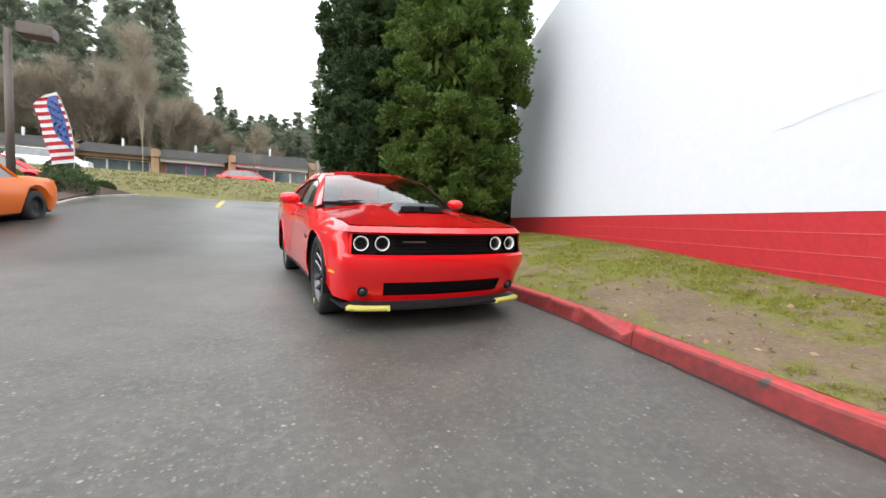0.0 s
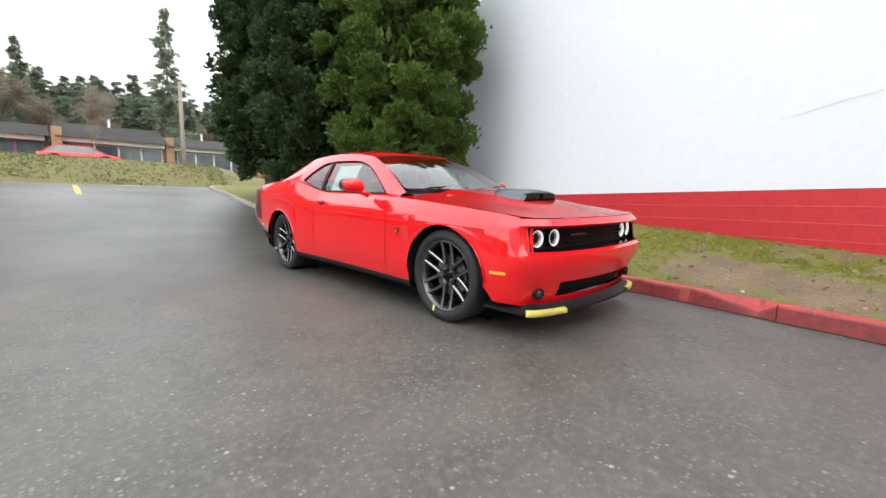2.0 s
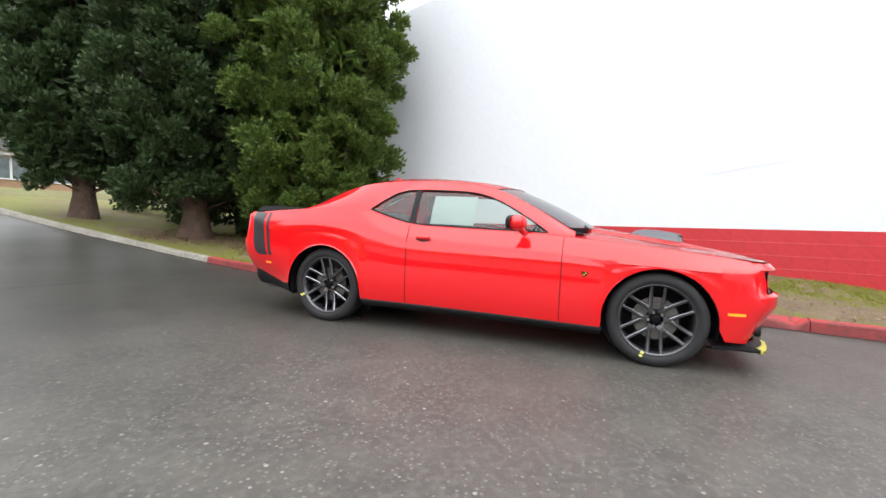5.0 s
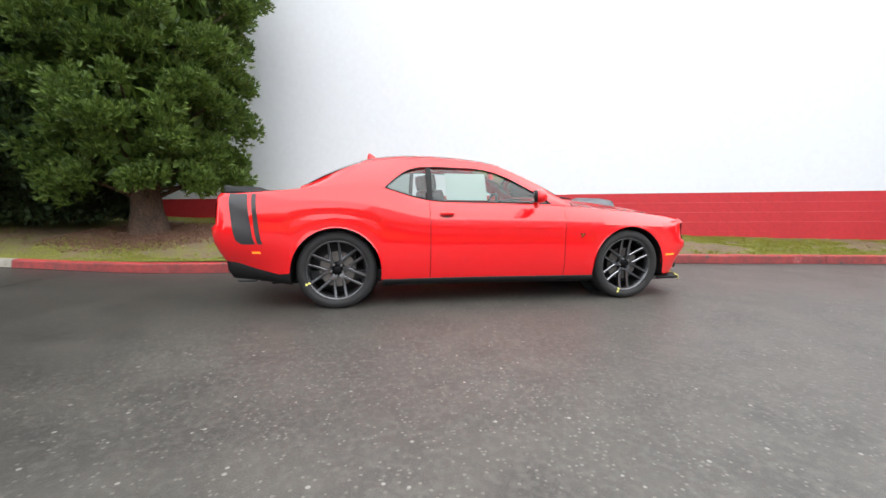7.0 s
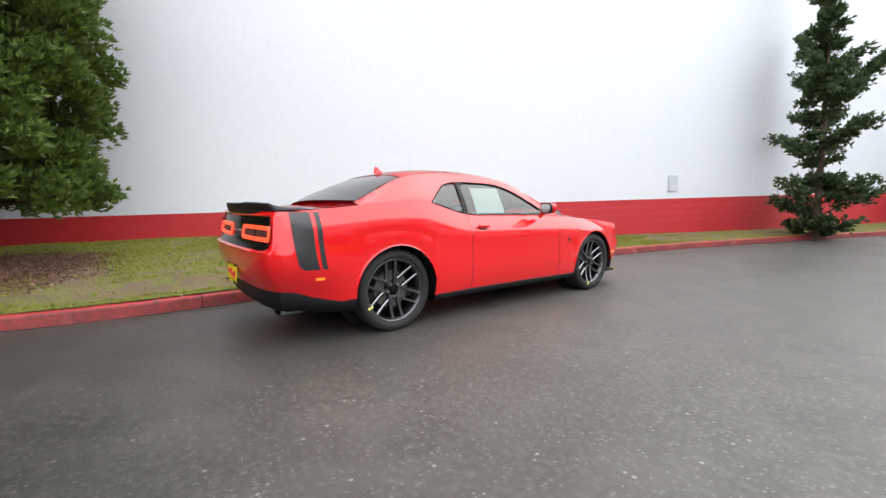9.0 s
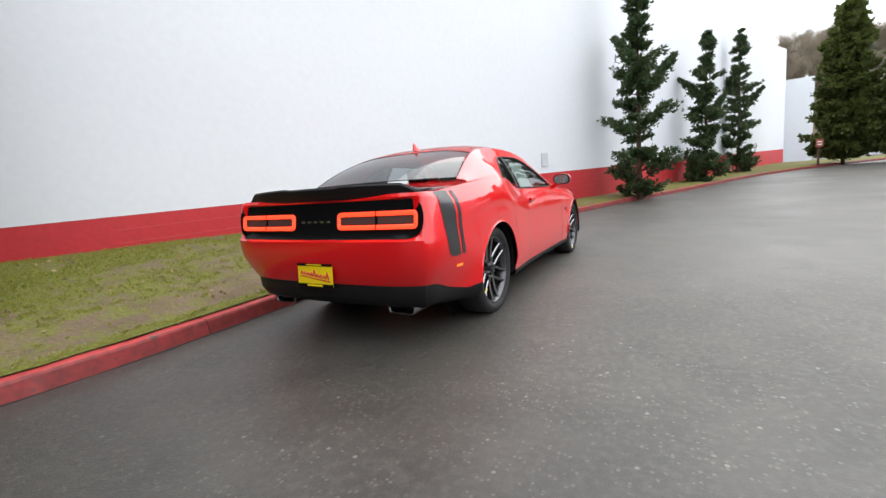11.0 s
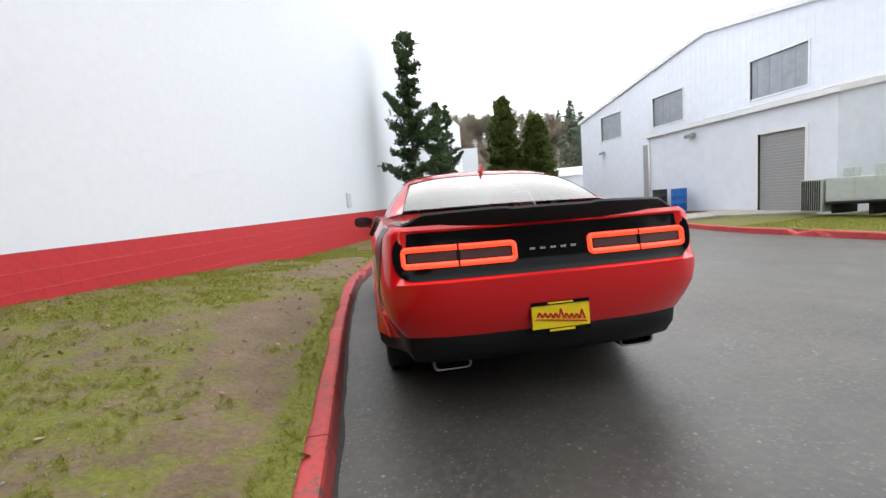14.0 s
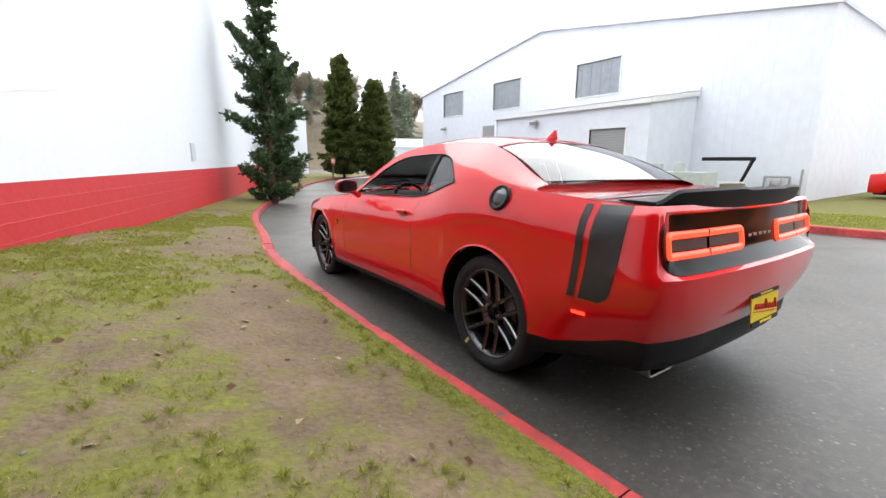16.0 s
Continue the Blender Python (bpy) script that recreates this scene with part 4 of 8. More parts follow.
CABIN_Y = sorted({round(v, 3) for v in np.linspace(-0.84, 1.78, 60)} | {-0.62, 1.03, 0.58, 0.63})
for s in (-1, 1):
    rows = [cabin_row(y, s) for y in CABIN_Y]
    b = bmesh.new()
    beside = [r for y, r in zip(CABIN_Y, rows) if -0.62 <= y <= 1.03]
    grid_faces(b, [[cabin_point(r[0].y, r[0].z + (r[1].z - r[0].z) * f, s) for f in (0, 0.5, 1)] for r in beside])
    grid_faces(b, [[cabin_point(r[4].y, r[4].z + (r[5].z - r[4].z) * f, s) for f in np.linspace(0, 1, 6)] for r in beside])
    for lo, hi in ((-0.84, -0.62), (1.03, 1.78)):  # the windscreen pillar and the broad rear pillar
        grid_faces(b, [pillar_row(y, s) for y in np.linspace(lo, hi, 5 if hi < 0 else 22)])
    bmesh.ops.remove_doubles(b, verts=b.verts, dist=0.0005)
    bmesh.ops.recalc_face_normals(b, faces=b.faces)
    side = part("cabin_side", b, CAR_RED, CAR, "red roof rail and broad rear pillar")
    sharpened(side, 50)
    for name, lo, hi, shown in (("door_glass", -0.62, 0.58, s < 0), ("quarter_glass", 0.63, 1.03, True)):
        if not shown:
            continue
        sel = [r for y, r in zip(CABIN_Y, rows) if lo <= y <= hi]
        b = bmesh.new()
        grid_faces(b, [[p + Vector((-0.012 * s, 0, 0)) for p in r[1:5]] for r in sel])
        bmesh.ops.remove_doubles(b, verts=b.verts, dist=0.0005)
        face_out(b, Vector((s, 0, 0.2)))
        ob = part(name, b, SIDE_GLASS, CAR, "tinted side window", True)
        ob.visible_shadow = False
    b = bmesh.new()  # black weatherstrip round the window
    line = [r[1] for y, r in zip(CABIN_Y, rows) if -0.62 <= y <= 1.03] + [r[4] for y, r in reversed(list(zip(CABIN_Y, rows))) if -0.62 <= y <= 1.03]
    for p, q in zip(line, line[1:] + line[:1]):
        if (p - q).length > 0.002:
            tube(b, p, q, 0.007, 0.007, 6)
    sel = [r for y, r in zip(CABIN_Y, rows) if y in (0.58, 0.63)]
    grid_faces(b, [[p + Vector((0.002 * s, 0, 0)) for p in r[1:5]] for r in sel])
    part("window_trim", b, BLACK_TRIM, CAR, "black rubber window trim")

ROOF_Y = [-0.12, 0.0, 0.1, 0.3, 0.54, 0.8, 1.0, 1.16, 1.24]
ROOF_UP = curve_of([(-0.12, 0.030), (0.1, 0.050), (0.54, 0.058), (1.0, 0.056), (1.24, 0.046)], 0.1)
b = bmesh.new()
rows = []
for y in ROOF_Y:
    row = []
    for f in np.linspace(-1, 1, 17):
        bow = -0.16 * (1 - f * f) * (1 - step(y, -0.12, 0.25)) if y < 0.25 else 0.0
        row.append((f * RAIL_X(y), y + bow, RAIL_Z(y) + ROOF_UP(y) * (1 - f ** 4) * (1 - 0.15 * f * f) - 0.006 * (1 - step(y, -0.2, 0.1))))
    rows.append(row)
grid_faces(b, rows)
bmesh.ops.solidify(b, geom=b.faces, thickness=0.01)
bmesh.ops.recalc_face_normals(b, faces=b.faces)
sharpened(part("roof", b, CAR_RED, CAR, "red roof panel"), 35)


def screen(name, top, bottom, steps, label, pane):
    """Curved glass between an upper and a lower row of points."""
    rows = []
    for t in np.linspace(0, 1, steps):
        rows.append([Vector(p) * (1 - t) + Vector(q) * t + Vector((0, 0, 0.02 * math.sin(math.pi * t))) for p, q in zip(top, bottom)])
    b = bmesh.new()
    grid_faces(b, rows)
    face_out(b, Vector((0, 0, 1)))
    ob = part(name, b, pane, CAR, label, True)
    ob.visible_shadow = False
    b = bmesh.new()
    ring = rows[0] + [r[-1] for r in rows[1:]] + rows[-1][-2::-1] + [r[0] for r in rows[-2:0:-1]]
    for p, q in zip(ring, ring[1:] + ring[:1]):
        tube(b, p, q, 0.0035, 0.0035, 6)
    part("glass_seal", b, BLACK_TRIM, CAR, "black glass seal")
    return rows


fs = np.linspace(-1, 1, 17)
top_w = [(f * (RAIL_X(-0.12) - 0.012), -0.125 - 0.155 * (1 - f * f), RAIL_Z(-0.12) - 0.004 + 0.024 * (1 - f ** 4)) for f in fs]
low_w = [(f * 0.745, -0.79 - 0.22 * (1 - f * f), 1.030 - 0.005 * (1 - f * f)) for f in fs]
screen("windscreen", top_w, low_w, 9, "windscreen with a dark top band", CAR_GLASS)
top_b = [(f * (RAIL_X(1.24) - 0.02), 1.245, RAIL_Z(1.24) + ROOF_UP(1.24) * (1 - f ** 4) * (1 - 0.15 * f * f) - 0.004) for f in fs]
low_b = [(f * 0.735, 1.74 + 0.09 * (1 - f * f), 1.136 + 0.008 * (1 - f * f)) for f in fs]
screen("rear_window", top_b, low_b, 9, "large sloping rear window", REAR_GLASS)
b = bmesh.new()
rows = [[(f * 0.79, -0.80 - 0.20 * (1 - f * f), 0.975 + 0.05 * (1 - f * f)) for f in fs], [(f * 0.78, -0.70 - 0.20 * (1 - f * f), 1.01 + 0.012 * (1 - f * f)) for f in fs]]
grid_faces(b, rows)
part("cowl", b, BLACK_TRIM, CAR, "black wiper cowl")
for x0, x1 in ((-0.62, 0.02), (0.05, 0.58)):
    b = bmesh.new()
    tube(b, (x0, -0.93, 1.035), (x1, -0.87, 1.075), 0.008, 0.006, 6)
    part("wiper", b, BLACK_TRIM, CAR)

# dark underbody and wheel wells close the shell
b = bmesh.new()
box(b, (-0.60, -2.05, 0.19), (0.60, 2.10, 0.23))
box(b, (-0.82, -1.0, 0.20), (0.82, 1.0, 0.26))
box(b, (-0.60, -2.05, 0.2), (0.60, -0.98, 0.70))
box(b, (-0.60, 0.98, 0.22), (0.60, 2.2, 0.80))
part("underbody", b, BLACK_TRIM, CAR)
for s in (-1, 1):
    for a in (-AXLE, AXLE):
        b = bmesh.new()
        rows = []
        for q in np.linspace(-0.25, math.pi + 0.25, 21):
            r = ARCH_R + 0.004
            rows.append([(s * x, a + r * math.cos(q), HUB_Z + r * math.sin(q)) for x in (0.60, 0.93)])
        grid_faces(b, rows)
        b.faces.new([b.verts.new((s * 0.60, a + 0.42 * math.cos(q), HUB_Z + 0.42 * math.sin(q))) for q in np.linspace(0, 2 * math.pi, 24, endpoint=False)])
        part("wheel_well", b, BLACK_TRIM, CAR)
    # black sill along the foot of the flank
    b = bmesh.new()
    rows = []
    for y in np.linspace(-1.08, 1.06, 24):
        w, z = HALF_W(y), SILL(y)
        rows.append([(s * (w - 0.034), y, z + 0.012), (s * (w - 0.018), y, z - 0.006), (s * (w - 0.045), y, z - 0.045), (s * (w - 0.11), y, z - 0.075), (s * (w - 0.24), y, z - 0.075)])
    grid_faces(b, rows)
    part("sill", b, BLACK_TRIM, CAR, "black plastic sill", True)


def wheel_parts(parent, s, mat_rim):
    """Tyre, rim with split spokes, hub, bolts and disc, about the origin; s is the outer side."""
    out = []
    b = bmesh.new()
    w = 0.122
    outline = [(-w * 0.8, 0.270), (-w, 0.293), (-w * 1.02, 0.315), (-w * 0.92, 0.348), (-w * 0.7, 0.360), (0, WHEEL_R), (w * 0.7, 0.360), (w * 0.92, 0.348), (w * 1.02, 0.315), (w, 0.293), (w * 0.8, 0.270)]
    lathe(b, outline, 0, (0, 0, 0), 48)
    tyre = part("tyre", b, TYRE, parent, "black rubber tyre", True)
    b = bmesh.new()
    lathe(b, [(-0.10, 0.266), (-0.09, 0.247), (0.07 * 1, 0.247), (0.088, 0.258), (0.102, 0.267), (0.106, 0.277), (0.098, 0.279)] if s > 0 else [(0.10, 0.266), (0.09, 0.247), (-0.07, 0.247), (-0.088, 0.258), (-0.102, 0.267), (-0.106, 0.277), (-0.098, 0.279)], 0, (0, 0, 0), 48)
    rim = part("rim", b, mat_rim, parent, "dark grey alloy rim", True)
    b = bmesh.new()
    lathe(b, [(s * 0.02, 0.0001), (s * 0.02, 0.165), (s * 0.0, 0.165)], 0, (0, 0, 0), 32)
    part("brake_disc", b, DISC, parent)
    n = 6
    for k in range(n):
        a = 2 * math.pi * k / n
        radial, across = Vector((0, math.cos(a), math.sin(a))), Vector((0, -math.sin(a), math.cos(a)))
        for fork in (-1, 1):  # two parallel bars, each meeting the neighbouring pair's in a V by the hub
            b = bmesh.new()
            rows = []
            for t in np.linspace(0, 1, 6):
                c = radial * (0.078 + 0.184 * t) + across * fork * (0.043 + 0.004 * t)
                side = across * (0.0125 + 0.002 * (1 - t))
                fx = s * (0.066 + 0.030 * t * t)
                rows.append([c + side + Vector((fx - s * 0.045, 0, 0)), c + side + Vector((fx - s * 0.007, 0, 0)), c + side * 0.5 + Vector((fx, 0, 0)), c - side * 0.5 + Vector((fx, 0, 0)), c - side + Vector((fx - s * 0.007, 0, 0)), c - side + Vector((fx - s * 0.045, 0, 0))])
            grid_faces(b, rows)
            bmesh.ops.recalc_face_normals(b, faces=b.faces)
            for k2, face in enumerate(b.faces):
                face.material_index = 1 if k2 % 5 in (1, 3) else 0
            part("spoke", b, [mat_rim, BRIGHT_EDGE], rim)
        b = bmesh.new()  # the web that joins a V to the hub
        v = math.pi / n
        inner, outer = 0.050, 0.098
        rows = []
        for r, w, fx in ((inner, 0.026, 0.060), ((inner + outer) / 2, 0.022, 0.066), (outer, 0.015, 0.069)):
            d, q = Vector((0, math.cos(a + v), math.sin(a + v))), Vector((0, -math.sin(a + v), math.cos(a + v)))
            rows.append([d * r + q * w + Vector((s * (fx - 0.045), 0, 0)), d * r + q * w + Vector((s * fx, 0, 0)), d * r - q * w + Vector((s * fx, 0, 0)), d * r - q * w + Vector((s * (fx - 0.045), 0, 0))])
        grid_faces(b, rows)
        bmesh.ops.recalc_face_normals(b, faces=b.faces)
        part("spoke_web", b, mat_rim, rim)
    b = bmesh.new()
    lathe(b, [(s * 0.02, 0.072), (s * 0.050, 0.070), (s * 0.052, 0.036), (s * 0.068, 0.034), (s * 0.074, 0.030), (s * 0.076, 0.024), (s * 0.076, 0.0001)], 0, (0, 0, 0), 28)
    part("hub_cap", b, BLACK_GLOSS, rim, smooth=True)
    for k in range(5):
        a = 2 * math.pi * (k + 0.5) / 5
        b = bmesh.new()
        tube(b, (s * 0.045, 0.055 * math.cos(a), 0.055 * math.sin(a)), (s * 0.078, 0.055 * math.cos(a), 0.055 * math.sin(a)), 0.011, 0.009, 6)
        part("wheel_nut", b, STEEL, rim)
    return out


for s in (-1, 1):
    for a, ang, turn in ((-AXLE, -1.9, 0.52), (AXLE, -2.72, 0.40)):
        wheel = new("wheel")
        wheel.parent = CAR
        wheel.location = (s * 0.797, a, HUB_Z + 0.003 - (0.026 if s > 0 and a > 0 else 0))  # the gutter lets one wheel hang lower
        wheel.rotation_euler = (turn if s < 0 else 0.9 - turn, 0, 0)
        wheel_parts(wheel, s, RIM)
        b = bmesh.new()  # a strip of yellow-green tape left on the tyre's side
        q = (math.pi - ang if s < 0 else ang + 0.5) - wheel.rotation_euler[0]
        for r in (0.268, 0.295):
            c = Vector((s * 0.126, r * math.cos(q), r * math.sin(q)))
            box(b, c - Vector((0.002, 0.011, 0.009)), c + Vector((0.002, 0.011, 0.009)))
        part("tape", b, YELLOW, wheel, "yellow-green tape mark")


# ---- the coupe's lamps, trim and cabin ----
def ring_index(y):
    """The place along the outline, as a fraction, where its flank reaches y."""
    ys = [p[1] for p in RING[NF - 3:NF + NS + 5]]
    return NF - 3 + float(np.interp(y, ys, range(len(ys))))


def on_flank(y, z, s, proud=0.003):
    """A point on the body's side at height z."""
    f = ring_index(y)
    i = min(int(f), len(COLUMNS) - 2)
    col = [p.lerp(q, f - i) for p, q in zip(COLUMNS[i], COLUMNS[i + 1])]
    zs = [p.z for p in col]
    x, yy = float(np.interp(z, zs, [p.x for p in col])), float(np.interp(z, zs, [p.y for p in col]))
    n = ring_normal(i)
    return Vector((s * (x + n.x * proud), yy + n.y * proud, z))


def on_end(x, z, end, proud=0.0):
    """A point on the nose (end -1) or tail (end 1) at height z."""
    cols = COLUMNS[:NF] if end < 0 else COLUMNS[NF + NS:]
    xs = [RING[i][0] for i in (range(NF) if end < 0 else range(NF + NS, len(RING)))]
    if end > 0:
        cols, xs = cols[::-1], xs[::-1]
    f = float(np.interp(abs(x), xs, range(len(xs))))
    i = min(int(f), len(cols) - 2)
    col = [p.lerp(q, f - i) for p, q in zip(cols[i], cols[i + 1])]
    y = float(np.interp(z, [p.z for p in col], [p.y for p in col]))
    return Vector((x, y + end * proud, z))


def sheet(name, rows, mat, parent, label="", thick=0.0, smooth=True):
    b = bmesh.new()
    grid_faces(b, rows)
    if thick:
        bmesh.ops.solidify(b, geom=b.faces, thickness=thick)
    bmesh.ops.recalc_face_normals(b, faces=b.faces)
    return part(name, b, mat, parent, label, smooth)


AMBER = glow("amber_lamp", (1.0, 0.27, 0.02), 0.6)
LIT_RED = glow("lit_red_lamp", (1.0, 0.055, 0.02), 1.1)
HALO = glow("white_halo_lamp", (1.0, 0.98, 0.92), 0.30)
RED_LENS = material("dark_red_lens", (0.22, 0.01, 0.01), 0.1)
GREY_LENS = material("grey_smoked_lens", (0.30, 0.29, 0.30), 0.15)
SMOKE_LENS = material("smoked_red_lens", (0.085, 0.045, 0.042), 0.35, inputs={"Specular IOR Level": 0.2})
DARK_LENS = material("dark_smoked_lens", (0.03, 0.03, 0.032), 0.1)
SCOOP_GREY = material("satin_grey_scoop", (0.22, 0.23, 0.25), 0.35, 0.3)
RECESS_SHADE_RED = material("recess_shade_red", (0.16, 0.004, 0.006), 0.4)
PLATE_RED = material("red_print", (0.55, 0.03, 0.02), 0.5)

# nose: a nearly flat grille far back in its opening, emblem bar, four round headlamps
def grille_y(x, depth=0.0):
    return -2.205 + 0.085 * (x / 0.79) ** 2 + depth


xs = np.linspace(-0.80, 0.80, 25)
sheet("grille_panel", [[(x, grille_y(x), z) for x in xs] for z in np.linspace(0.600, 0.790, 5)], BLACK_TRIM, CAR, "black grille recess")
for s in (-1, 1):
    sheet("grille_edge", [[on_end(s * 0.795, z, -1, -0.02), Vector((s * 0.80, grille_y(0.80, 0.002), z))] for z in (0.605, 0.69, 0.785)], BLACK_GLOSS, CAR)
for z in (0.617, 0.774):
    sheet("grille_edge", [[on_end(x, z, -1, -0.022) for x in xs], [Vector((x, max(grille_y(x, 0.003), on_end(x, z, -1, -0.024).y), z)) for x in xs]], BLACK_GLOSS, CAR)
for k in range(5):
    b = bmesh.new()
    z = 0.637 + k * 0.028
    line = [Vector((x, grille_y(x, -0.035), z)) for x in np.linspace(-0.42, 0.42, 13)]
    for p, q in zip(line, line[1:]):
        tube(b, p, q, 0.006, 0.006, 6)
    part("grille_bar", b, BLACK_TRIM, CAR)
b = bmesh.new()
line = [Vector((x, grille_y(x, -0.050), 0.712)) for x in np.linspace(-0.37, -0.18, 5)]
for p, q in zip(line, line[1:]):
    tube(b, p, q, 0.006, 0.005, 6)
part("emblem", b, STEEL, CAR, "slim silver script emblem")
for x in (-0.692, -0.528, 0.528, 0.692):
    lamp = new("headlight")
    lamp.parent = CAR
    lamp.location = (x, -2.185 if abs(x) < 0.6 else -2.160, 0.697)
    lamp.scale = (0.82, 1, 0.82)
    lamp.rotation_euler = (0, 0, math.atan2(x, 1) * (0.22 if abs(x) > 0.6 else 0.12))
    for name, outline, mat, lab in (("bezel", [(0.05, 0.079), (-0.012, 0.081), (-0.018, 0.077), (-0.012, 0.073)], BLACK_GLOSS, ""), ("halo_ring", [(-0.004, 0.0735), (-0.014, 0.0725), (-0.016, 0.068), (-0.010, 0.0645), (0.004, 0.064)], HALO, "lit white halo ring"), ("reflector", [(0.004, 0.064), (0.03, 0.045), (0.035, 0.030)], STEEL, ""), ("projector", [(0.03, 0.032), (0.008, 0.031), (-0.006, 0.022), (-0.010, 0.010), (-0.011, 0.0001)], BLACK_GLOSS, "")):
        b = bmesh.new()
        lathe(b, outline, 1, (0, 0, 0), 32)
        bmesh.ops.recalc_face_normals(b, faces=b.faces)
        part(name, b, mat, lamp, lab, True)

# lower grille: honeycomb bars in a recess
xs = np.linspace(-0.53, 0.53, 17)
sheet("lower_grille", [[on_end(x, z, -1, -0.06) for x in xs] for z in (0.275, 0.34, 0.405)], BLACK_TRIM, CAR, "black lower grille")
for k in range(5):
    b = bmesh.new()
    line = [on_end(x, 0.298 + 0.021 * k, -1, -0.035) for x in np.linspace(-0.52, 0.52, 11)]
    for p, q in zip(line, line[1:]):
        tube(b, p, q, 0.004, 0.004, 5)
    part("grille_bar", b, BLACK_TRIM, CAR)
sheet("bumper_inlay", [[on_end(x, z, -1, d) for x in np.linspace(-0.52, 0.52, 17)] for z, d in ((0.398, 0.003), (0.392, -0.02), (0.392, -0.06))], CAR_RED, CAR)
for s in (-1, 1):
    lamp = new("fog_lamp")
    lamp.parent = CAR
    c = on_end(s * 0.685, 0.318, -1, 0.0)
    lamp.location = c
    lamp.scale = (0.68, 1, 0.68)
    lamp.rotation_euler = (0, 0, s * 0.25)
    for name, outline, mat in (("pod", [(0.03, 0.062), (-0.004, 0.060), (-0.008, 0.052), (0.012, 0.046)], BLACK_TRIM), ("lens", [(0.012, 0.046), (-0.002, 0.040), (-0.008, 0.020), (-0.009, 0.0001)], DARK_LENS)):
        b = bmesh.new()
        lathe(b, outline, 1, (0, 0, 0), 24)
        part(name, b, mat, lamp, smooth=True)
    sheet("marker_lamp", [[on_flank(y, z, s, 0.006) for y in np.linspace(-2.05, -1.93, 7)] for z in (0.450, 0.460, 0.470)], AMBER, CAR, "lit amber side marker")
    sheet("marker_lamp", [[on_flank(y, z, s, 0.006) for y in np.linspace(2.12, 2.19, 5)] for z in (0.530, 0.539, 0.548)], LIT_RED if s > 0 else AMBER, CAR, "small lit side marker")

# chin splitter, with the yellow shipping guards still on its corners
LIP = list(range(NF)) + [NF + i for i, y in enumerate(STATIONS) if y < -1.86]


def lip_row(i, sx):
    x, y = RING[i]
    n = ring_normal(i)
    out = -0.058 + 0.022 * step(abs(x), 0.55, 0.82)
    base = Vector((x, y, 0)) - n * 0.13
    return [mirrored(base + n * d + Vector((0, 0, z)), sx) for d, z in ((0.0, 0.240), (0.020, 0.217), (0.130 + out, 0.200 + 0.01 * step(y, -2.2, -1.9)), (0.130 + out, 0.182 + 0.01 * step(y, -2.2, -1.9)), (0.03, 0.170), (-0.06, 0.170))]


lip_all = [lip_row(i, -1) for i in reversed(LIP)] + [lip_row(i, 1) for i in LIP[1:]]
b = bmesh.new()
grid_faces(b, lip_all)
bmesh.ops.recalc_face_normals(b, faces=b.faces)
sharpened(part("chin_splitter", b, BLACK_TRIM, CAR, "black plastic chin splitter"), 40)
for s in (-1, 1):
    rows = []
    for f in np.linspace(8.8, 18.6, 14):
        i = int(f)
        p, q = lip_row(i, s), lip_row(i + 1, s)
        e = [a.lerp(c, f - i) for a, c in zip(p, q)]
        mid, edge, low = e[1].lerp(e[2], 0.55), e[2], e[3]
        out = Vector((edge.x - e[1].x, edge.y - e[1].y, 0)).normalized() * 0.008
        rows.append([mid + Vector((0, 0, 0.006)), edge + out + Vector((0, 0, 0.004)), low + out - Vector((0, 0, 0.008)), low - out * 3 - Vector((0, 0, 0.010))])
    sheet("splitter_guard", rows, YELLOW, CAR, "yellow plastic shipping guard", 0.004)

# tail: black panel, lamp rings, letters as plain bars, number board, lower black bumper, exhausts
PANEL_X, PANEL_R = 0.868, 0.105


def panel_span(x):
    """Lower and upper edge of the tail panel, whose ends are rounded."""
    d = max(0, abs(x) - (PANEL_X - PANEL_R)) / PANEL_R
    cut = PANEL_R * (1 - math.sqrt(max(0, 1 - d * d)))
    return 0.770 + cut, 1.016 - cut * 0.9


rows = []
for x in np.concatenate([np.linspace(-PANEL_X, -0.76, 12), np.linspace(-0.72, 0.72, 33), np.linspace(0.76, PANEL_X, 12)]):
    lo, hi = panel_span(x)
    rows.append([on_end(x, lo + (hi - lo) * f, 1, 0.004) for f in np.linspace(0, 1, 7)])
sheet("tail_panel", rows, BLACK_GLOSS, CAR, "gloss black tail panel with rounded ends")


def racetrack(x0, x1, z0, z1, r, steps=5):
    pts = []
    for cx, cz, a0 in ((x1 - r, z1 - r, 0), (x0 + r, z1 - r, 90), (x0 + r, z0 + r, 180), (x1 - r, z0 + r, 270)):
        for k in range(steps + 1):
            a = radians(a0 + 90 * k / steps)
            pts.append((cx + r * math.cos(a), cz + r * math.sin(a)))
    dense = []
    for (xa, za), (xb, zb) in zip(pts, pts[1:] + pts[:1]):
        n = max(1, int(abs(xb - xa) / 0.05))
        dense += [(xa + (xb - xa) * k / n, za + (zb - za) * k / n) for k in range(n)]
    return dense


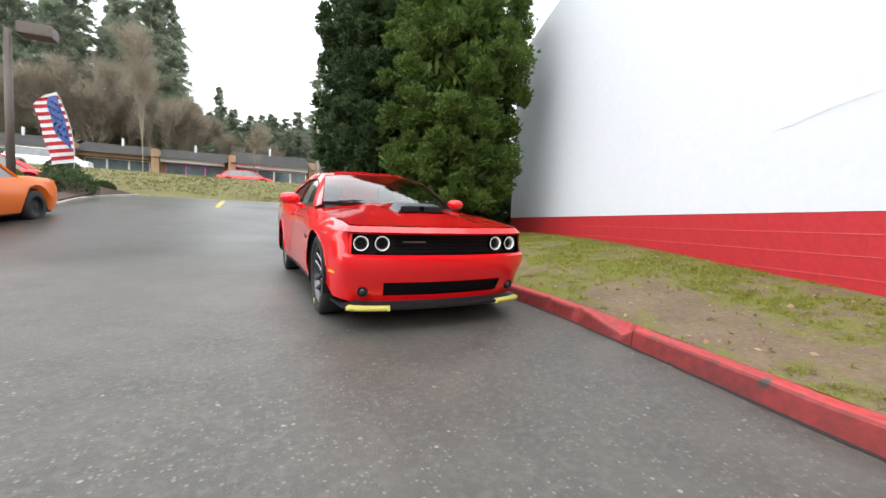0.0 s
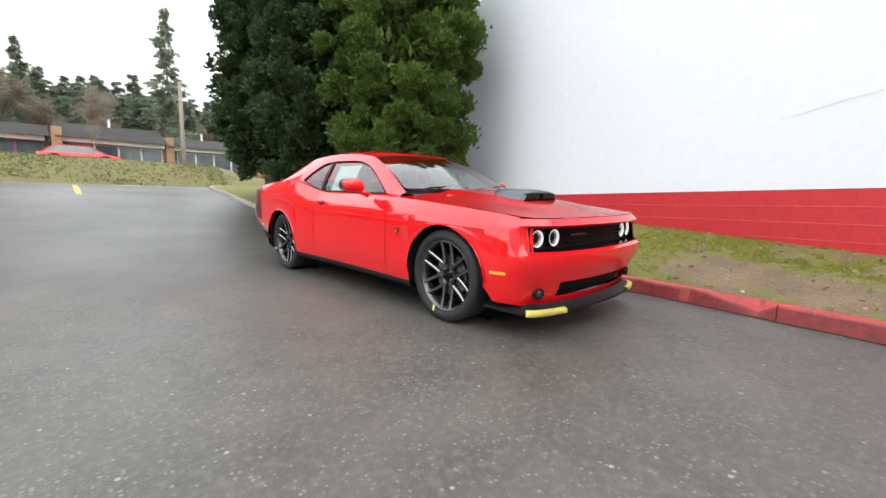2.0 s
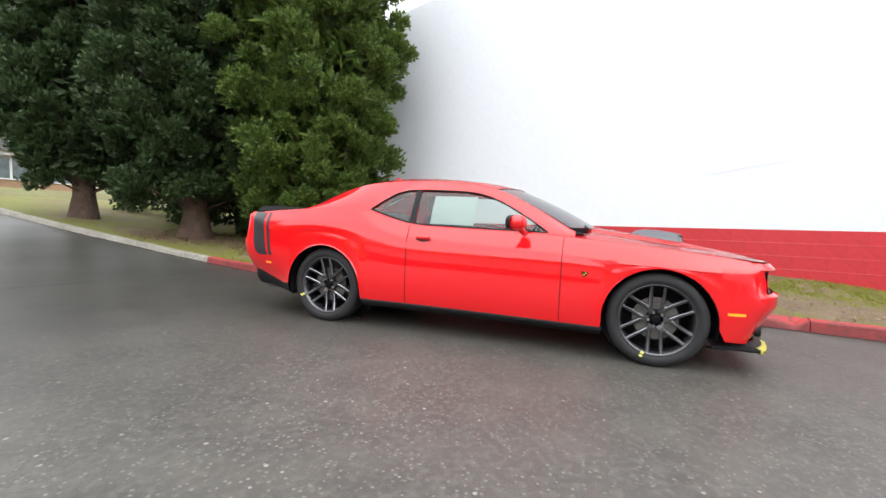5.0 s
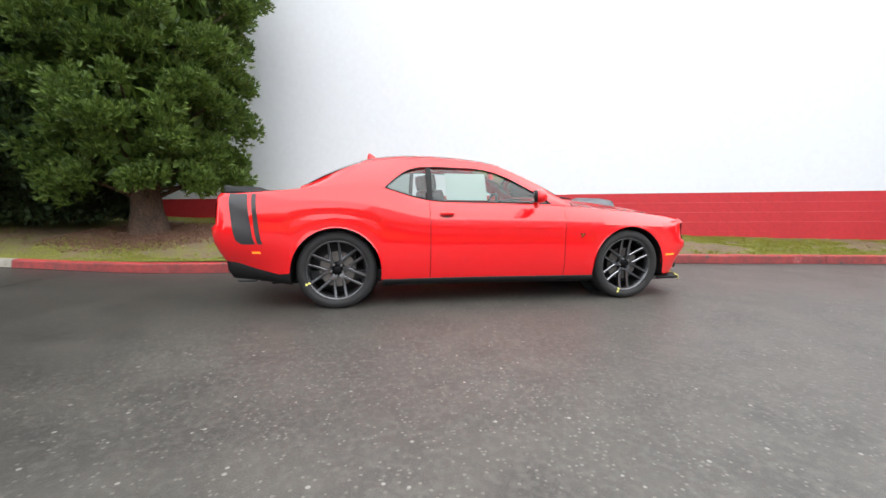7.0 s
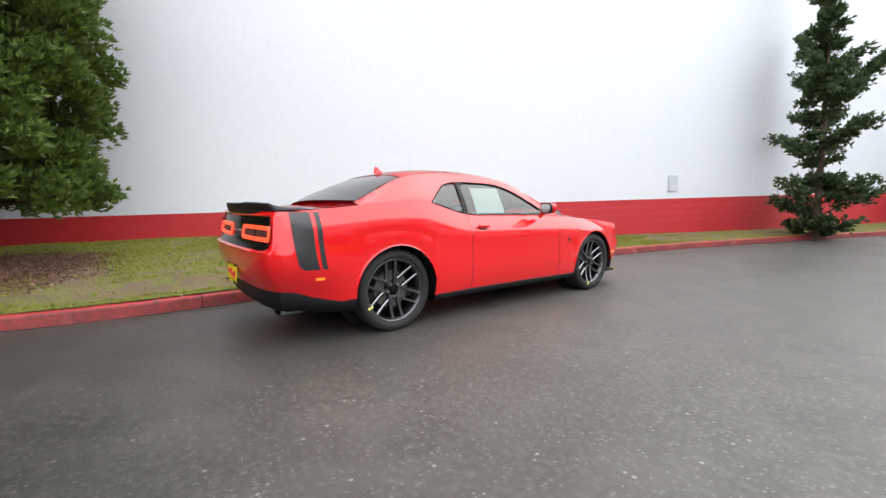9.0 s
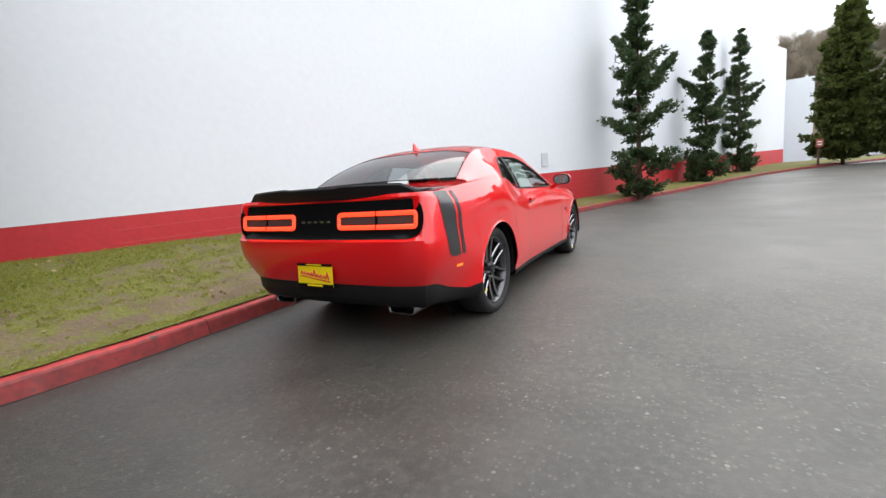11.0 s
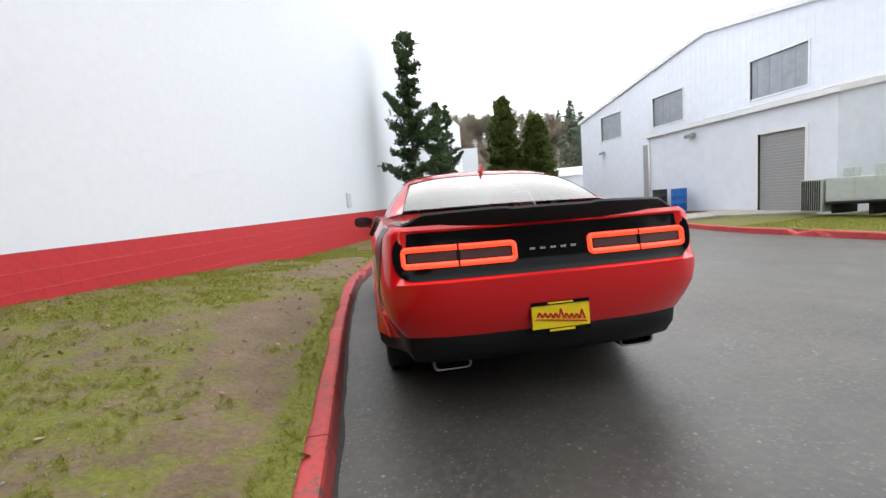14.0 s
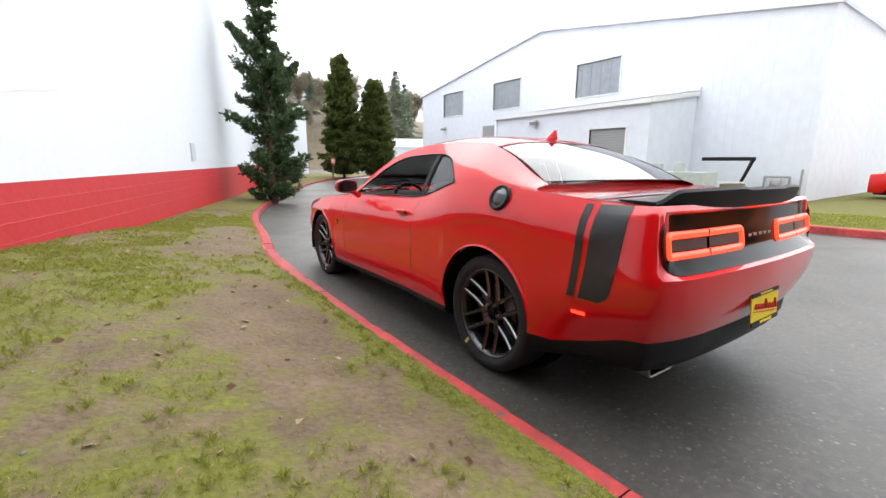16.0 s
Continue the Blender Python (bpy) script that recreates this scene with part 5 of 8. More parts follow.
for s in (-1, 1):
    for lo, hi in ((0.205, 0.518), (0.528, 0.825)):
        lamp = new("tail_light")
        lamp.parent = CAR
        inner = lo < 0.3
        whole = racetrack(0.205, 0.825, 0.830, 0.945, 0.032)
        pts = [(x, z) for x, z in whole if lo - 1e-6 <= x <= hi + 1e-6]
        # keep the half ring as one open run that starts and ends at the split
        start = next(k for k in range(len(pts)) if abs(pts[k][0] - pts[k - 1][0]) + abs(pts[k][1] - pts[k - 1][1]) > 0.09)
        pts = pts[start:] + pts[:start]
        cut = 0.518 if inner else 0.528
        pts = [(cut, pts[0][1])] + pts + [(cut, pts[-1][1])]
        cz = 0.8875
        rows = []
        for x, z in pts:
            t = 0.029
            cx = min(max(x, 0.243), 0.787)
            dx, dz = x - cx, (z - cz)
            n = math.hypot(dx, dz)
            ix, iz = (x - dx / n * t, z - dz / n * t) if n > 0 else (x, z)
            rows.append([on_end(s * x, z, 1, 0.002), on_end(s * x, z, 1, 0.014), on_end(s * (0.8 * x + 0.2 * ix), 0.8 * z + 0.2 * iz, 1, 0.019), on_end(s * ix, iz, 1, 0.016), on_end(s * ix, iz, 1, 0.002)])
        sheet("glowing_ring", rows, LIT_RED, lamp, "lit orange-red lamp ring")
        a, c = (0.238, 0.512) if inner else (0.534, 0.792)
        sheet("inner_lens", [[on_end(s * x, z, 1, 0.009) for x in np.linspace(a, c, 6)] for z in (0.864, 0.911)], SMOKE_LENS, lamp)
for k in range(5):
    b = bmesh.new()
    c = on_end(-0.118 + 0.059 * k, 0.888, 1, 0.006)
    box(b, c - Vector((0.016, 0.004, 0.007)), c + Vector((0.016, 0.004, 0.007)), 0.003)
    part("emblem_bar", b, CHROME, CAR)
plate = new("number_board")
plate.parent = CAR
plate.location = (0.0, 2.580, 0.520)
plate.rotation_euler = (radians(4), 0, 0)
b = bmesh.new()
box(b, (-0.165, 0.0, -0.083), (0.165, 0.006, 0.083), 0.004)
part("board", b, BOARD_YELLOW, plate, "yellow dealer board with red script")
for z0, z1 in ((-0.083, -0.060), (0.064, 0.083)):
    b = bmesh.new()
    box(b, (-0.166, 0.004, z0), (0.166, 0.010, z1), 0.002)
    part("frame_strip", b, BLACK_GLOSS, plate)
    b = bmesh.new()
    box(b, (-0.072, 0.009, z0 + 0.006), (0.072, 0.012, z1 - 0.005), 0.001)
    part("print_bar", b, BOARD_YELLOW, plate)
b = bmesh.new()
for k in range(9):
    x = -0.135 + 0.030 * k
    up, z = (0.050 if k in (0, 4) else 0.026), -0.026 + 0.0035 * k
    tube(b, (x, 0.008, z), (x + 0.016, 0.008, z + up), 0.006, 0.006, 5)
    tube(b, (x + 0.016, 0.008, z + up), (x + 0.028, 0.008, z + 0.004), 0.005, 0.005, 5)
tube(b, (-0.145, 0.008, -0.040), (0.145, 0.008, -0.006), 0.005, 0.003, 5)
part("print_stroke", b, PLATE_RED, plate, "red slanted print stroke")

low = list(range(NF + STATIONS.index(max(y for y in STATIONS if y < AXLE + ARCH_R + 0.001)), len(RING)))


def low_rows(s):
    rows = []
    for i in low:
        x, y = RING[i]
        n = ring_normal(i)
        p = COLUMNS[i][0]
        bottom = 0.225 + 0.05 * step(y, 1.9, 2.4)
        c = [p + Vector((0, 0, 0.012)) - n * 0.010, p - n * 0.004, p.lerp(Vector((p.x, p.y, bottom)), 0.5) - n * 0.012, Vector((p.x, p.y, bottom + 0.02)) - n * 0.05, Vector((p.x, p.y, bottom)) - n * 0.11, Vector((p.x, p.y, bottom + 0.02)) - n * 0.25]
        rows.append([mirrored(q, s) for q in c])
    return rows


sheet("lower_bumper", low_rows(-1) + low_rows(1)[::-1][1:], BLACK_TRIM, CAR, "black plastic lower rear bumper")
for s in (-1, 1):
    pipe = new("exhaust_tip")
    pipe.parent = CAR
    pipe.location = (s * 0.572, 2.335, 0.264)
    outer = racetrack(-0.112, 0.112, -0.038, 0.038, 0.030)
    for name, off, mat in (("tip", 0.0, TIP_METAL), ("bore", 0.008, BLACK_TRIM)):
        sc = 1 - off * 22
        rows = [[(x * sc + s * 0.02 * 0, y, z * sc) for x, z in outer] for y in (-0.12, 0.045 - off, 0.05 - off)]
        if name == "tip":  # a rolled bright lip round the mouth
            rows += [[(x * 0.90, 0.052, z * 0.82) for x, z in outer], [(x * 0.85, 0.035, z * 0.74) for x, z in outer], [(x * 0.83, -0.02, z * 0.72) for x, z in outer]]
        b = bmesh.new()
        grid_faces(b, rows, close=True)
        if name == "bore":
            b.faces.new([b.verts.new((x * sc, -0.03, z * sc)) for x, z in outer])
        part(name, b, mat, pipe, smooth=name == "tip")

# rear spoiler: a black lip with a lower middle
rows = []
for x in np.linspace(-0.80, 0.80, 45):
    f = abs(x) / 0.80
    drop = 0.008 * (1 - step(abs(x), 0.22, 0.27))
    end = 1 - step(f, 0.86, 1.0)
    back = -0.10 * f * f - 0.03 * f ** 6
    z0 = TOP_EDGE(2.35) + 0.020 - 0.018 * f * f
    rise = (0.064 - drop) * (0.28 + 0.72 * end)
    rows.append([Vector((x, 2.26 + back * 0.5, z0 + 0.008)), Vector((x, 2.38 + back, z0 + 0.022)), Vector((x, 2.47 + back, z0 + 0.45 * rise + 0.012)), Vector((x, 2.535 + back, z0 + rise)), Vector((x, 2.547 + back, z0 + rise - 0.012)), Vector((x, 2.535 + back, z0 + 0.2 * rise - 0.018)), Vector((x, 2.515 + back, z0 - 0.036)), Vector((x, 2.30 + back * 0.5, z0 - 0.018))])
b = bmesh.new()
grid_faces(b, rows, close=True)
for r in (rows[0], rows[-1]):
    b.faces.new([b.verts.new(p) for p in r])
bmesh.ops.remove_doubles(b, verts=b.verts, dist=0.0003)
bmesh.ops.recalc_face_normals(b, faces=b.faces)
sharpened(part("rear_spoiler", b, BLACK_TRIM, CAR, "black rear lip spoiler, lower in the middle"), 40)

# bumblebee stripes over the tail
for s in (-1, 1):
    for (t0, t1), (b0, b1), lab in (((2.215, 2.370), (2.155, 2.298), "wide satin black tail stripe"), ((2.145, 2.182), (2.095, 2.133), "narrow satin black tail stripe")):
        rows = []
        for z in np.linspace(0.615, 1.050, 16):
            t = (z - 0.615) / 0.435
            t = t ** 0.55
            a, c = b0 + (t0 - b0) * t, b1 + (t1 - b1) * t
            if z < 0.650 and t1 - t0 > 0.06:
                c -= 0.03 * (0.650 - z) / 0.035
            rows.append([on_flank(a + (c - a) * k / 4, min(z, on_flank(a, 9, s).z), s, 0.0035) for k in range(5)])
        sheet("stripe", rows, SATIN_STRIPE, CAR, lab)
for y0, y1 in ((2.215, 2.370), (2.145, 2.182)):
    rows = []
    for y in (y0, (y0 + y1) / 2, y1):
        xe = edge_x(min(y, 2.2)) - 0.03 - max(0, y - 2.2) * 0.4
        rows.append([(f * xe, y, TOP_EDGE(y) + 0.012 * (1 - f * f) + 0.006 + 0.02 * step(y, 2.2, 2.45) * (1 - abs(f) ** 3)) for f in np.linspace(-1, 1, 19)])
    sheet("deck_stripe", rows, SATIN_STRIPE, CAR)

# shaker scoop on the hood
rows = []
for y, w, h in ((-1.33, 0.17, 0.000), (-1.37, 0.21, 0.034), (-1.45, 0.238, 0.062), (-1.57, 0.25, 0.076), (-1.68, 0.25, 0.074), (-1.72, 0.245, 0.066)):
    z0 = TOP_EDGE(y) + CROWN(y) + 0.020
    rows.append([(f * w, y, z0 - 0.01 + (h + 0.01) * min(1, (1 - abs(f) ** 3.2) * 1.6)) for f in np.linspace(-1, 1, 17)])
scoop = new("hood_scoop")
scoop.parent = CAR
sheet("scoop_shell", rows, SCOOP_GREY, scoop, "satin grey hood scoop", 0.008)
for s in (-1, 1):
    b = bmesh.new()
    z0 = TOP_EDGE(-1.7) + CROWN(-1.7) + 0.022
    x0, x1 = sorted((s * 0.022, s * 0.205))
    box(b, (x0, -1.728, z0 + 0.004), (x1, -1.66, z0 + 0.055), 0.012)
    part("intake", b, BLACK_TRIM, scoop, "black air intake")

# door mirrors
for s in (-1, 1):
    mirror = new("door_mirror")
    mirror.parent = CAR
    mirror.location = (s * 1.035, -0.40, 1.058)
    mirror.scale = (0.86, 0.86, 0.86)
    b = bmesh.new()
    bmesh.ops.create_uvsphere(b, u_segments=20, v_segments=12, radius=1.0)
    for v in b.verts:
        x, y, z = v.co
        y = min(y, 0.55 + 0.48 * s * x)
        v.co = (0.125 * math.copysign(abs(x) ** 0.8, x), 0.085 * y, 0.072 * math.copysign(abs(z) ** 0.75, z))
    part("mirror_shell", b, CAR_RED, mirror, "red mirror shell", True)
    b = bmesh.new()
    bmesh.ops.create_circle(b, cap_ends=True, segments=20, radius=1.0)
    for v in b.verts:
        x, y, z = v.co
        wide = math.copysign(abs(x) ** 0.7, x)
        v.co = (0.105 * wide, 0.051 + 0.036 * s * wide, 0.056 * math.copysign(abs(y) ** 0.7, y))  # turned in towards the driver
    part("mirror_glass", b, CHROME, mirror)
    rim = [(0.118 * math.copysign(abs(math.cos(a)) ** 0.7, math.cos(a)), 0.046 + 0.041 * s * math.copysign(abs(math.cos(a)) ** 0.7, math.cos(a)), 0.067 * math.copysign(abs(math.sin(a)) ** 0.7, math.sin(a))) for a in np.linspace(0, 2 * math.pi, 24, endpoint=False)]
    b = bmesh.new()
    grid_faces(b, [[(x * k, y + o, z * k) for x, y, z in rim] for k, o in ((1.03, -0.030), (1.03, 0.004), (0.96, 0.008), (0.88, 0.004))], close=True)
    part("mirror_rim", b, BLACK_TRIM, mirror, "black mirror surround", True)
    b = bmesh.new()
    tube(b, (-s * 0.06, 0.0, -0.05), (-s * 0.16, -0.05, -0.105), 0.028, 0.034, 8)
    part("mirror_arm", b, CAR_RED, mirror, smooth=True)

# door handle hollows: flat dark red patches, their shade put into the colour
for door, s in HANDLES:
    rows = []
    for t in np.linspace(0, 1, 5):
        half = 0.075 * math.sqrt(1 - t * t * 0.98)
        rows.append([on_flank(0.455 + half * f, 0.880 - 0.034 * t, s, 0.0025) for f in np.linspace(-1, 1, 7)])
    sheet("handle_recess", rows, RECESS_SHADE_RED, door, "dark red patch under the handle, recess shade in its colour")

# roof aerial, badge, filler cap, window paper
b = bmesh.new()
rows = []
for t in np.linspace(0, 1, 7):
    w, z = 0.018 * (1 - t) + 0.003, RAIL_Z(1.1) + 0.045 + 0.070 * t
    y0, y1 = 1.04 + 0.10 * t, 1.18 - 0.015 * t
    rows.append([(w * math.sin(a) , (y0 + y1) / 2 - (y1 - y0) / 2 * math.cos(a), z) for a in np.linspace(0, 2 * math.pi, 12, endpoint=False)])
grid_faces(b, rows, close=True)
b.faces.new([b.verts.new(p) for p in rows[-1]])
part("roof_aerial", b, CAR_RED, CAR, "small red fin aerial", True)
for s in (-1, 1):
    b = bmesh.new()
    c = on_flank(-0.935, 0.678, s, 0.004)
    for dy, dz, r in ((0, 0, 0.015), (0.018, 0.012, 0.008), (-0.016, 0.010, 0.008), (0.006, -0.018, 0.008)):
        tube(b, c + Vector((-0.003 * s, dy, dz)), c + Vector((0.003 * s, dy, dz)), r, r, 10)
    part("fender_badge", b, BLACK_TRIM, CAR, "small black and yellow badge")
    b = bmesh.new()
    for dy, dz in ((-0.006, 0.006), (0.006, -0.008)):
        tube(b, c + Vector((0.0025 * s, dy, dz)), c + Vector((0.0042 * s, dy, dz)), 0.005, 0.005, 8)
    part("badge_face", b, BOARD_YELLOW, CAR, "yellow badge face")
cap = new("filler_cap")
cap.parent = CAR
cap.matrix_local = Matrix.Translation(Vector((0.934, 1.60, 1.048))) @ Matrix.Rotation(radians(66), 4, "Y")
for name, outline, mat in (("cap_ring", [(-0.01, 0.075), (0.014, 0.074), (0.018, 0.066), (0.010, 0.056)], BLACK_TRIM), ("cap_disc", [(0.010, 0.056), (0.012, 0.045), (0.018, 0.040), (0.018, 0.0001)], RIM)):
    b = bmesh.new()
    lathe(b, outline, 2, (0, 0, 0), 28)
    part(name, b, mat, cap, smooth=True)


def beside_glass(y, z, s, inside=0.016):
    zb, zr = TOP_EDGE(y), RAIL_Z(y)
    t = (z - zb) / (zr - zb)
    x = BELT_X(y) + (RAIL_X(y) - BELT_X(y)) * t + 0.022 * math.sin(math.pi * t) - inside
    return Vector((x * s, y, z))


sheet("window_paper", [[beside_glass(y, z, -1, 0.020) for y in np.linspace(0.03, 0.44, 6)] for z in (1.01, 1.10, 1.19, 1.27)], PAPER, CAR, "white price sheet inside the door window")

# cabin
b = bmesh.new()
box(b, (-0.78, -0.95, 0.26), (0.78, 1.75, 0.34))
box(b, (-0.80, -0.95, 0.30), (-0.76, 1.0, 0.95), 0.01)
box(b, (0.76, -0.95, 0.30), (0.80, 1.0, 0.95), 0.01)
box(b, (-0.72, 1.30, 0.34), (0.72, 1.80, 1.08), 0.03)
part("cabin_tub", b, CABIN, CAR, "dark cabin floor and door linings")
b = bmesh.new()
rows = [[(f * 0.74, y - 0.10 * (1 - f * f), z) for f in np.linspace(-1, 1, 9)] for y, z in ((-0.95, 0.90), (-0.90, 0.985), (-0.62, 0.995), (-0.50, 0.93), (-0.52, 0.62))]
grid_faces(b, rows)
part("dashboard", b, CABIN, CAR, "dark padded dashboard", True)
b = bmesh.new()
ringp = [Vector((0.37 + 0.185 * math.cos(a), -0.36 - 0.06 * math.sin(a), 0.90 + 0.175 * math.sin(a))) for a in np.linspace(0, 2 * math.pi, 25)]
for p, q in zip(ringp, ringp[1:]):
    tube(b, p, q, 0.016, 0.016, 7)
for a in (0, math.pi, -math.pi / 2):
    tube(b, (0.37, -0.37, 0.90), (0.37 + 0.175 * math.cos(a), -0.36 - 0.06 * math.sin(a), 0.90 + 0.165 * math.sin(a)), 0.025, 0.014, 6)
part("steering_wheel", b, BLACK_TRIM, CAR, "black steering wheel", True)


def seat_at(x, y, wide, kind):
    seat = new(kind)
    seat.parent = CAR
    seat.location = (x, y, 0.34)
    for name, lo, hi, bev, lean in (("cushion", (-wide, -0.28, 0.0), (wide, 0.24, 0.26), 0.06, 0), ("backrest", (-wide, -0.07, 0.0), (wide, 0.07, 0.60), 0.06, 14)) + ((("headrest", (-0.12, -0.05, 0.0), (0.12, 0.05, 0.18), 0.045, 10),) if kind == "front_seat" else ()):
        b = bmesh.new()
        box(b, lo, hi, bev)
        ob = part(name, b, SEAT_CLOTH, seat, smooth=True)
        ob.location = {"cushion": (0, 0, 0), "backrest": (0, 0.24, 0.18), "headrest": (0, 0.40, 0.76)}[name]
        ob.rotation_euler = (radians(-lean), 0, 0)


for x in (-0.37, 0.37):
    seat_at(x, 0.12, 0.25, "front_seat")
seat_at(0.0, 0.98, 0.60, "rear_bench")


# ---- plants ----
def leaf_cloud(centres, ways, leaves, length, width, spread, rng):
    """Little diamond leaves fanning out of each centre along its way; gives vertices and faces as arrays."""
    n = len(centres)
    c, w = np.repeat(centres, leaves, 0), np.repeat(ways, leaves, 0)
    d = w + rng.normal(0, spread, (n * leaves, 3))
    d /= np.linalg.norm(d, axis=1)[:, None] + 1e-9
    s = np.cross(d, rng.normal(0, 1, (n * leaves, 3)))
    s /= np.linalg.norm(s, axis=1)[:, None] + 1e-9
    size = rng.uniform(0.6, 1.25, (n * leaves, 1))
    ln, wd = length * size, width * size
    mid = c + d * ln * 0.55
    v = np.stack([c, mid + s * wd, c + d * ln, mid - s * wd], 1).reshape(-1, 3)
    f = np.arange(n * leaves * 4).reshape(-1, 4)
    return v, f


def mesh_arrays(name, v, f):
    me = bpy.data.meshes.new(name)
    me.vertices.add(len(v))
    me.vertices.foreach_set("co", np.asarray(v, np.float32).ravel())
    k = f.shape[1]
    me.loops.add(f.size)
    me.loops.foreach_set("vertex_index", f.astype(np.int32).ravel())
    me.polygons.add(len(f))
    me.polygons.foreach_set("loop_start", np.arange(0, f.size, k, dtype=np.int32))
    me.update(calc_edges=True)
    return me


def unit(v):
    return v / (np.linalg.norm(v, axis=-1, keepdims=True) + 1e-9)


def trunk_mesh(height, r0, r1, rng, limbs=(), flare=1.5):
    """A tapered, slightly crooked trunk with a flared foot, and limbs given as (start, end, radius)."""
    b = bmesh.new()
    rows, sides = [], 14
    for i in range(13):
        t = i / 12
        r = r0 + (r1 - r0) * t + r0 * (flare - 1) * max(0, 1 - t * 9) ** 2
        cx, cy = 0.06 * math.sin(t * 4 + r0 * 30) * height * 0.03, 0.05 * math.cos(t * 3) * height * 0.03
        rows.append([(cx + r * math.cos(a) * (1 + 0.12 * math.sin(3 * a + t * 5)), cy + r * math.sin(a) * (1 + 0.12 * math.sin(3 * a + t * 5)), -0.25 + t * (height + 0.25)) for a in (2 * math.pi * k / sides for k in range(sides))])
    grid_faces(b, rows, close=True)
    for a, c, r in limbs:
        tube(b, a, c, r, r * 0.35, 6, False)
    return b


def lobed_tree(name, label, at, height, radius, foot, lobes, per_lobe, leaf, leaf_mat, seed, trunk_r=0.18, top_share=0.22, bias=(0, 0), size=(0.20, 0.36), boughs=()):
    """A broad evergreen: many upright plumes of sprays on rising limbs round a trunk, dark gaps between them."""
    rng = np.random.default_rng(seed)
    root = thing(name, label, "tree", pose(*at))
    centres, limbs = [], []

    def spread(t):
        wave = 1 + 0.05 * math.sin(7.3 * t * height / 6 + seed) + 0.04 * math.sin(17.0 * t + 2 * seed)
        return radius * wave * (0.74 + 1.6 * t if t < 0.16 else 1) * (1 - max(0, t - (1 - top_share)) / top_share * 0.92)

    for i in range(lobes):
        t = (i + rng.uniform(0, 1)) / lobes
        z = foot + (height - foot) * t
        edge = spread(t) * (rng.uniform(0.70, 1.04) if i % 5 else rng.uniform(0.35, 0.7))
        a = i * 2.39996 + rng.uniform(-0.35, 0.35)
        p = np.array([edge * math.cos(a) + bias[0] * t, edge * math.sin(a) + bias[1] * t, z + rng.uniform(-0.15, 0.2)])
        centres.append(p)
        if i % 2 == 0:
            limbs.append(((bias[0] * t * 0.6, bias[1] * t * 0.6, max(foot * 0.6, z - 0.45 * edge)), tuple(p * np.array([0.9, 0.9, 1])), 0.03))
    for tip in boughs:  # low boughs that reach out under the crown
        limbs.append(((0, 0, tip[2] - 0.15), tip, 0.035))
        centres += [np.array(tip) * np.array([k, k, 1]) for k in (0.82, 1.0)]
    part("trunk", trunk_mesh(height * 0.92, trunk_r, 0.04, rng, limbs), BARK, root, smooth=True)
    cs, ws = [], []
    for p in centres:
        r0 = rng.uniform(*size)
        d = unit(rng.normal(0, 1, (per_lobe, 3)))
        outward = unit(np.array([p[0], p[1], 0.1]))
        r = r0 * rng.uniform(0.2, 1.0, (per_lobe, 1)) ** 0.6
        spray = d * r * np.array([0.95, 0.95, 0.85])
        cs.append(p + spray + 0.5 * r0 * outward * rng.uniform(-0.6, 0.8, (per_lobe, 1)))
        ws.append(unit(0.7 * d + 0.5 * outward + np.array([0, 0, 0.75])))
    v, f = leaf_cloud(np.concatenate(cs), np.concatenate(ws), leaf[0], leaf[1], leaf[2], 0.42, rng)
    m = int(height * 420)  # the closed inner crown of coarse old sprays
    t, a = rng.uniform(0.02, 1, m), rng.uniform(0, 2 * math.pi, m)
    r = np.array([spread(u) for u in t]) * np.sqrt(rng.uniform(0.04, 0.46, m))
    inner = np.stack([r * np.cos(a) + bias[0] * t, r * np.sin(a) + bias[1] * t, foot + (height - foot) * t], 1)
    iv, fi = leaf_cloud(inner, unit(rng.normal(0, 1, (m, 3))), 4, 0.34, 0.060, 0.8, rng)
    v, f = np.concatenate([v, iv]), np.concatenate([f, fi + len(v)])
    link_mesh("crown", mesh_arrays("crown", v, f), leaf_mat, root)
    return root


def tree_z(x, y, s=0.3):
    low = road_z(x, y) + 0.12
    return float(low + max(0, BASE(y) - low) * s ** 0.8)


ROW = "evergreen trees beside the white wall"
for args in (
    ("cedar_tree", "broad bright green cedar beside the white wall's end", (3.76, 5.05, 0.52), 7.4, 1.82, 0.80, 330, 130, (8, 0.105, 0.0145), LEAF_NEAR, 3, 0.25),
    ("cedar_tree", "tall dark green cedar with a bare brown trunk on the lawn", (3.02, 7.75, 0.68), 8.8, 1.78, 0.8, 350, 84, (7, 0.135, 0.022), LEAF_DARK, 4, 0.27),
    ("cedar_tree", "tall dark green cedar with a bare brown trunk on the lawn", (2.80, 11.3, 0.98), 9.8, 1.62, 0.9, 330, 76, (7, 0.14, 0.024), LEAF_DARK, 5, 0.25),
):
    tagged(lobed_tree(*args, bias=(0.12, 0.0) if args[-2] == 3 else (0, 0), boughs=((0.0, -1.55, 0.85),) if args[-2] == 3 else ()), group=ROW)


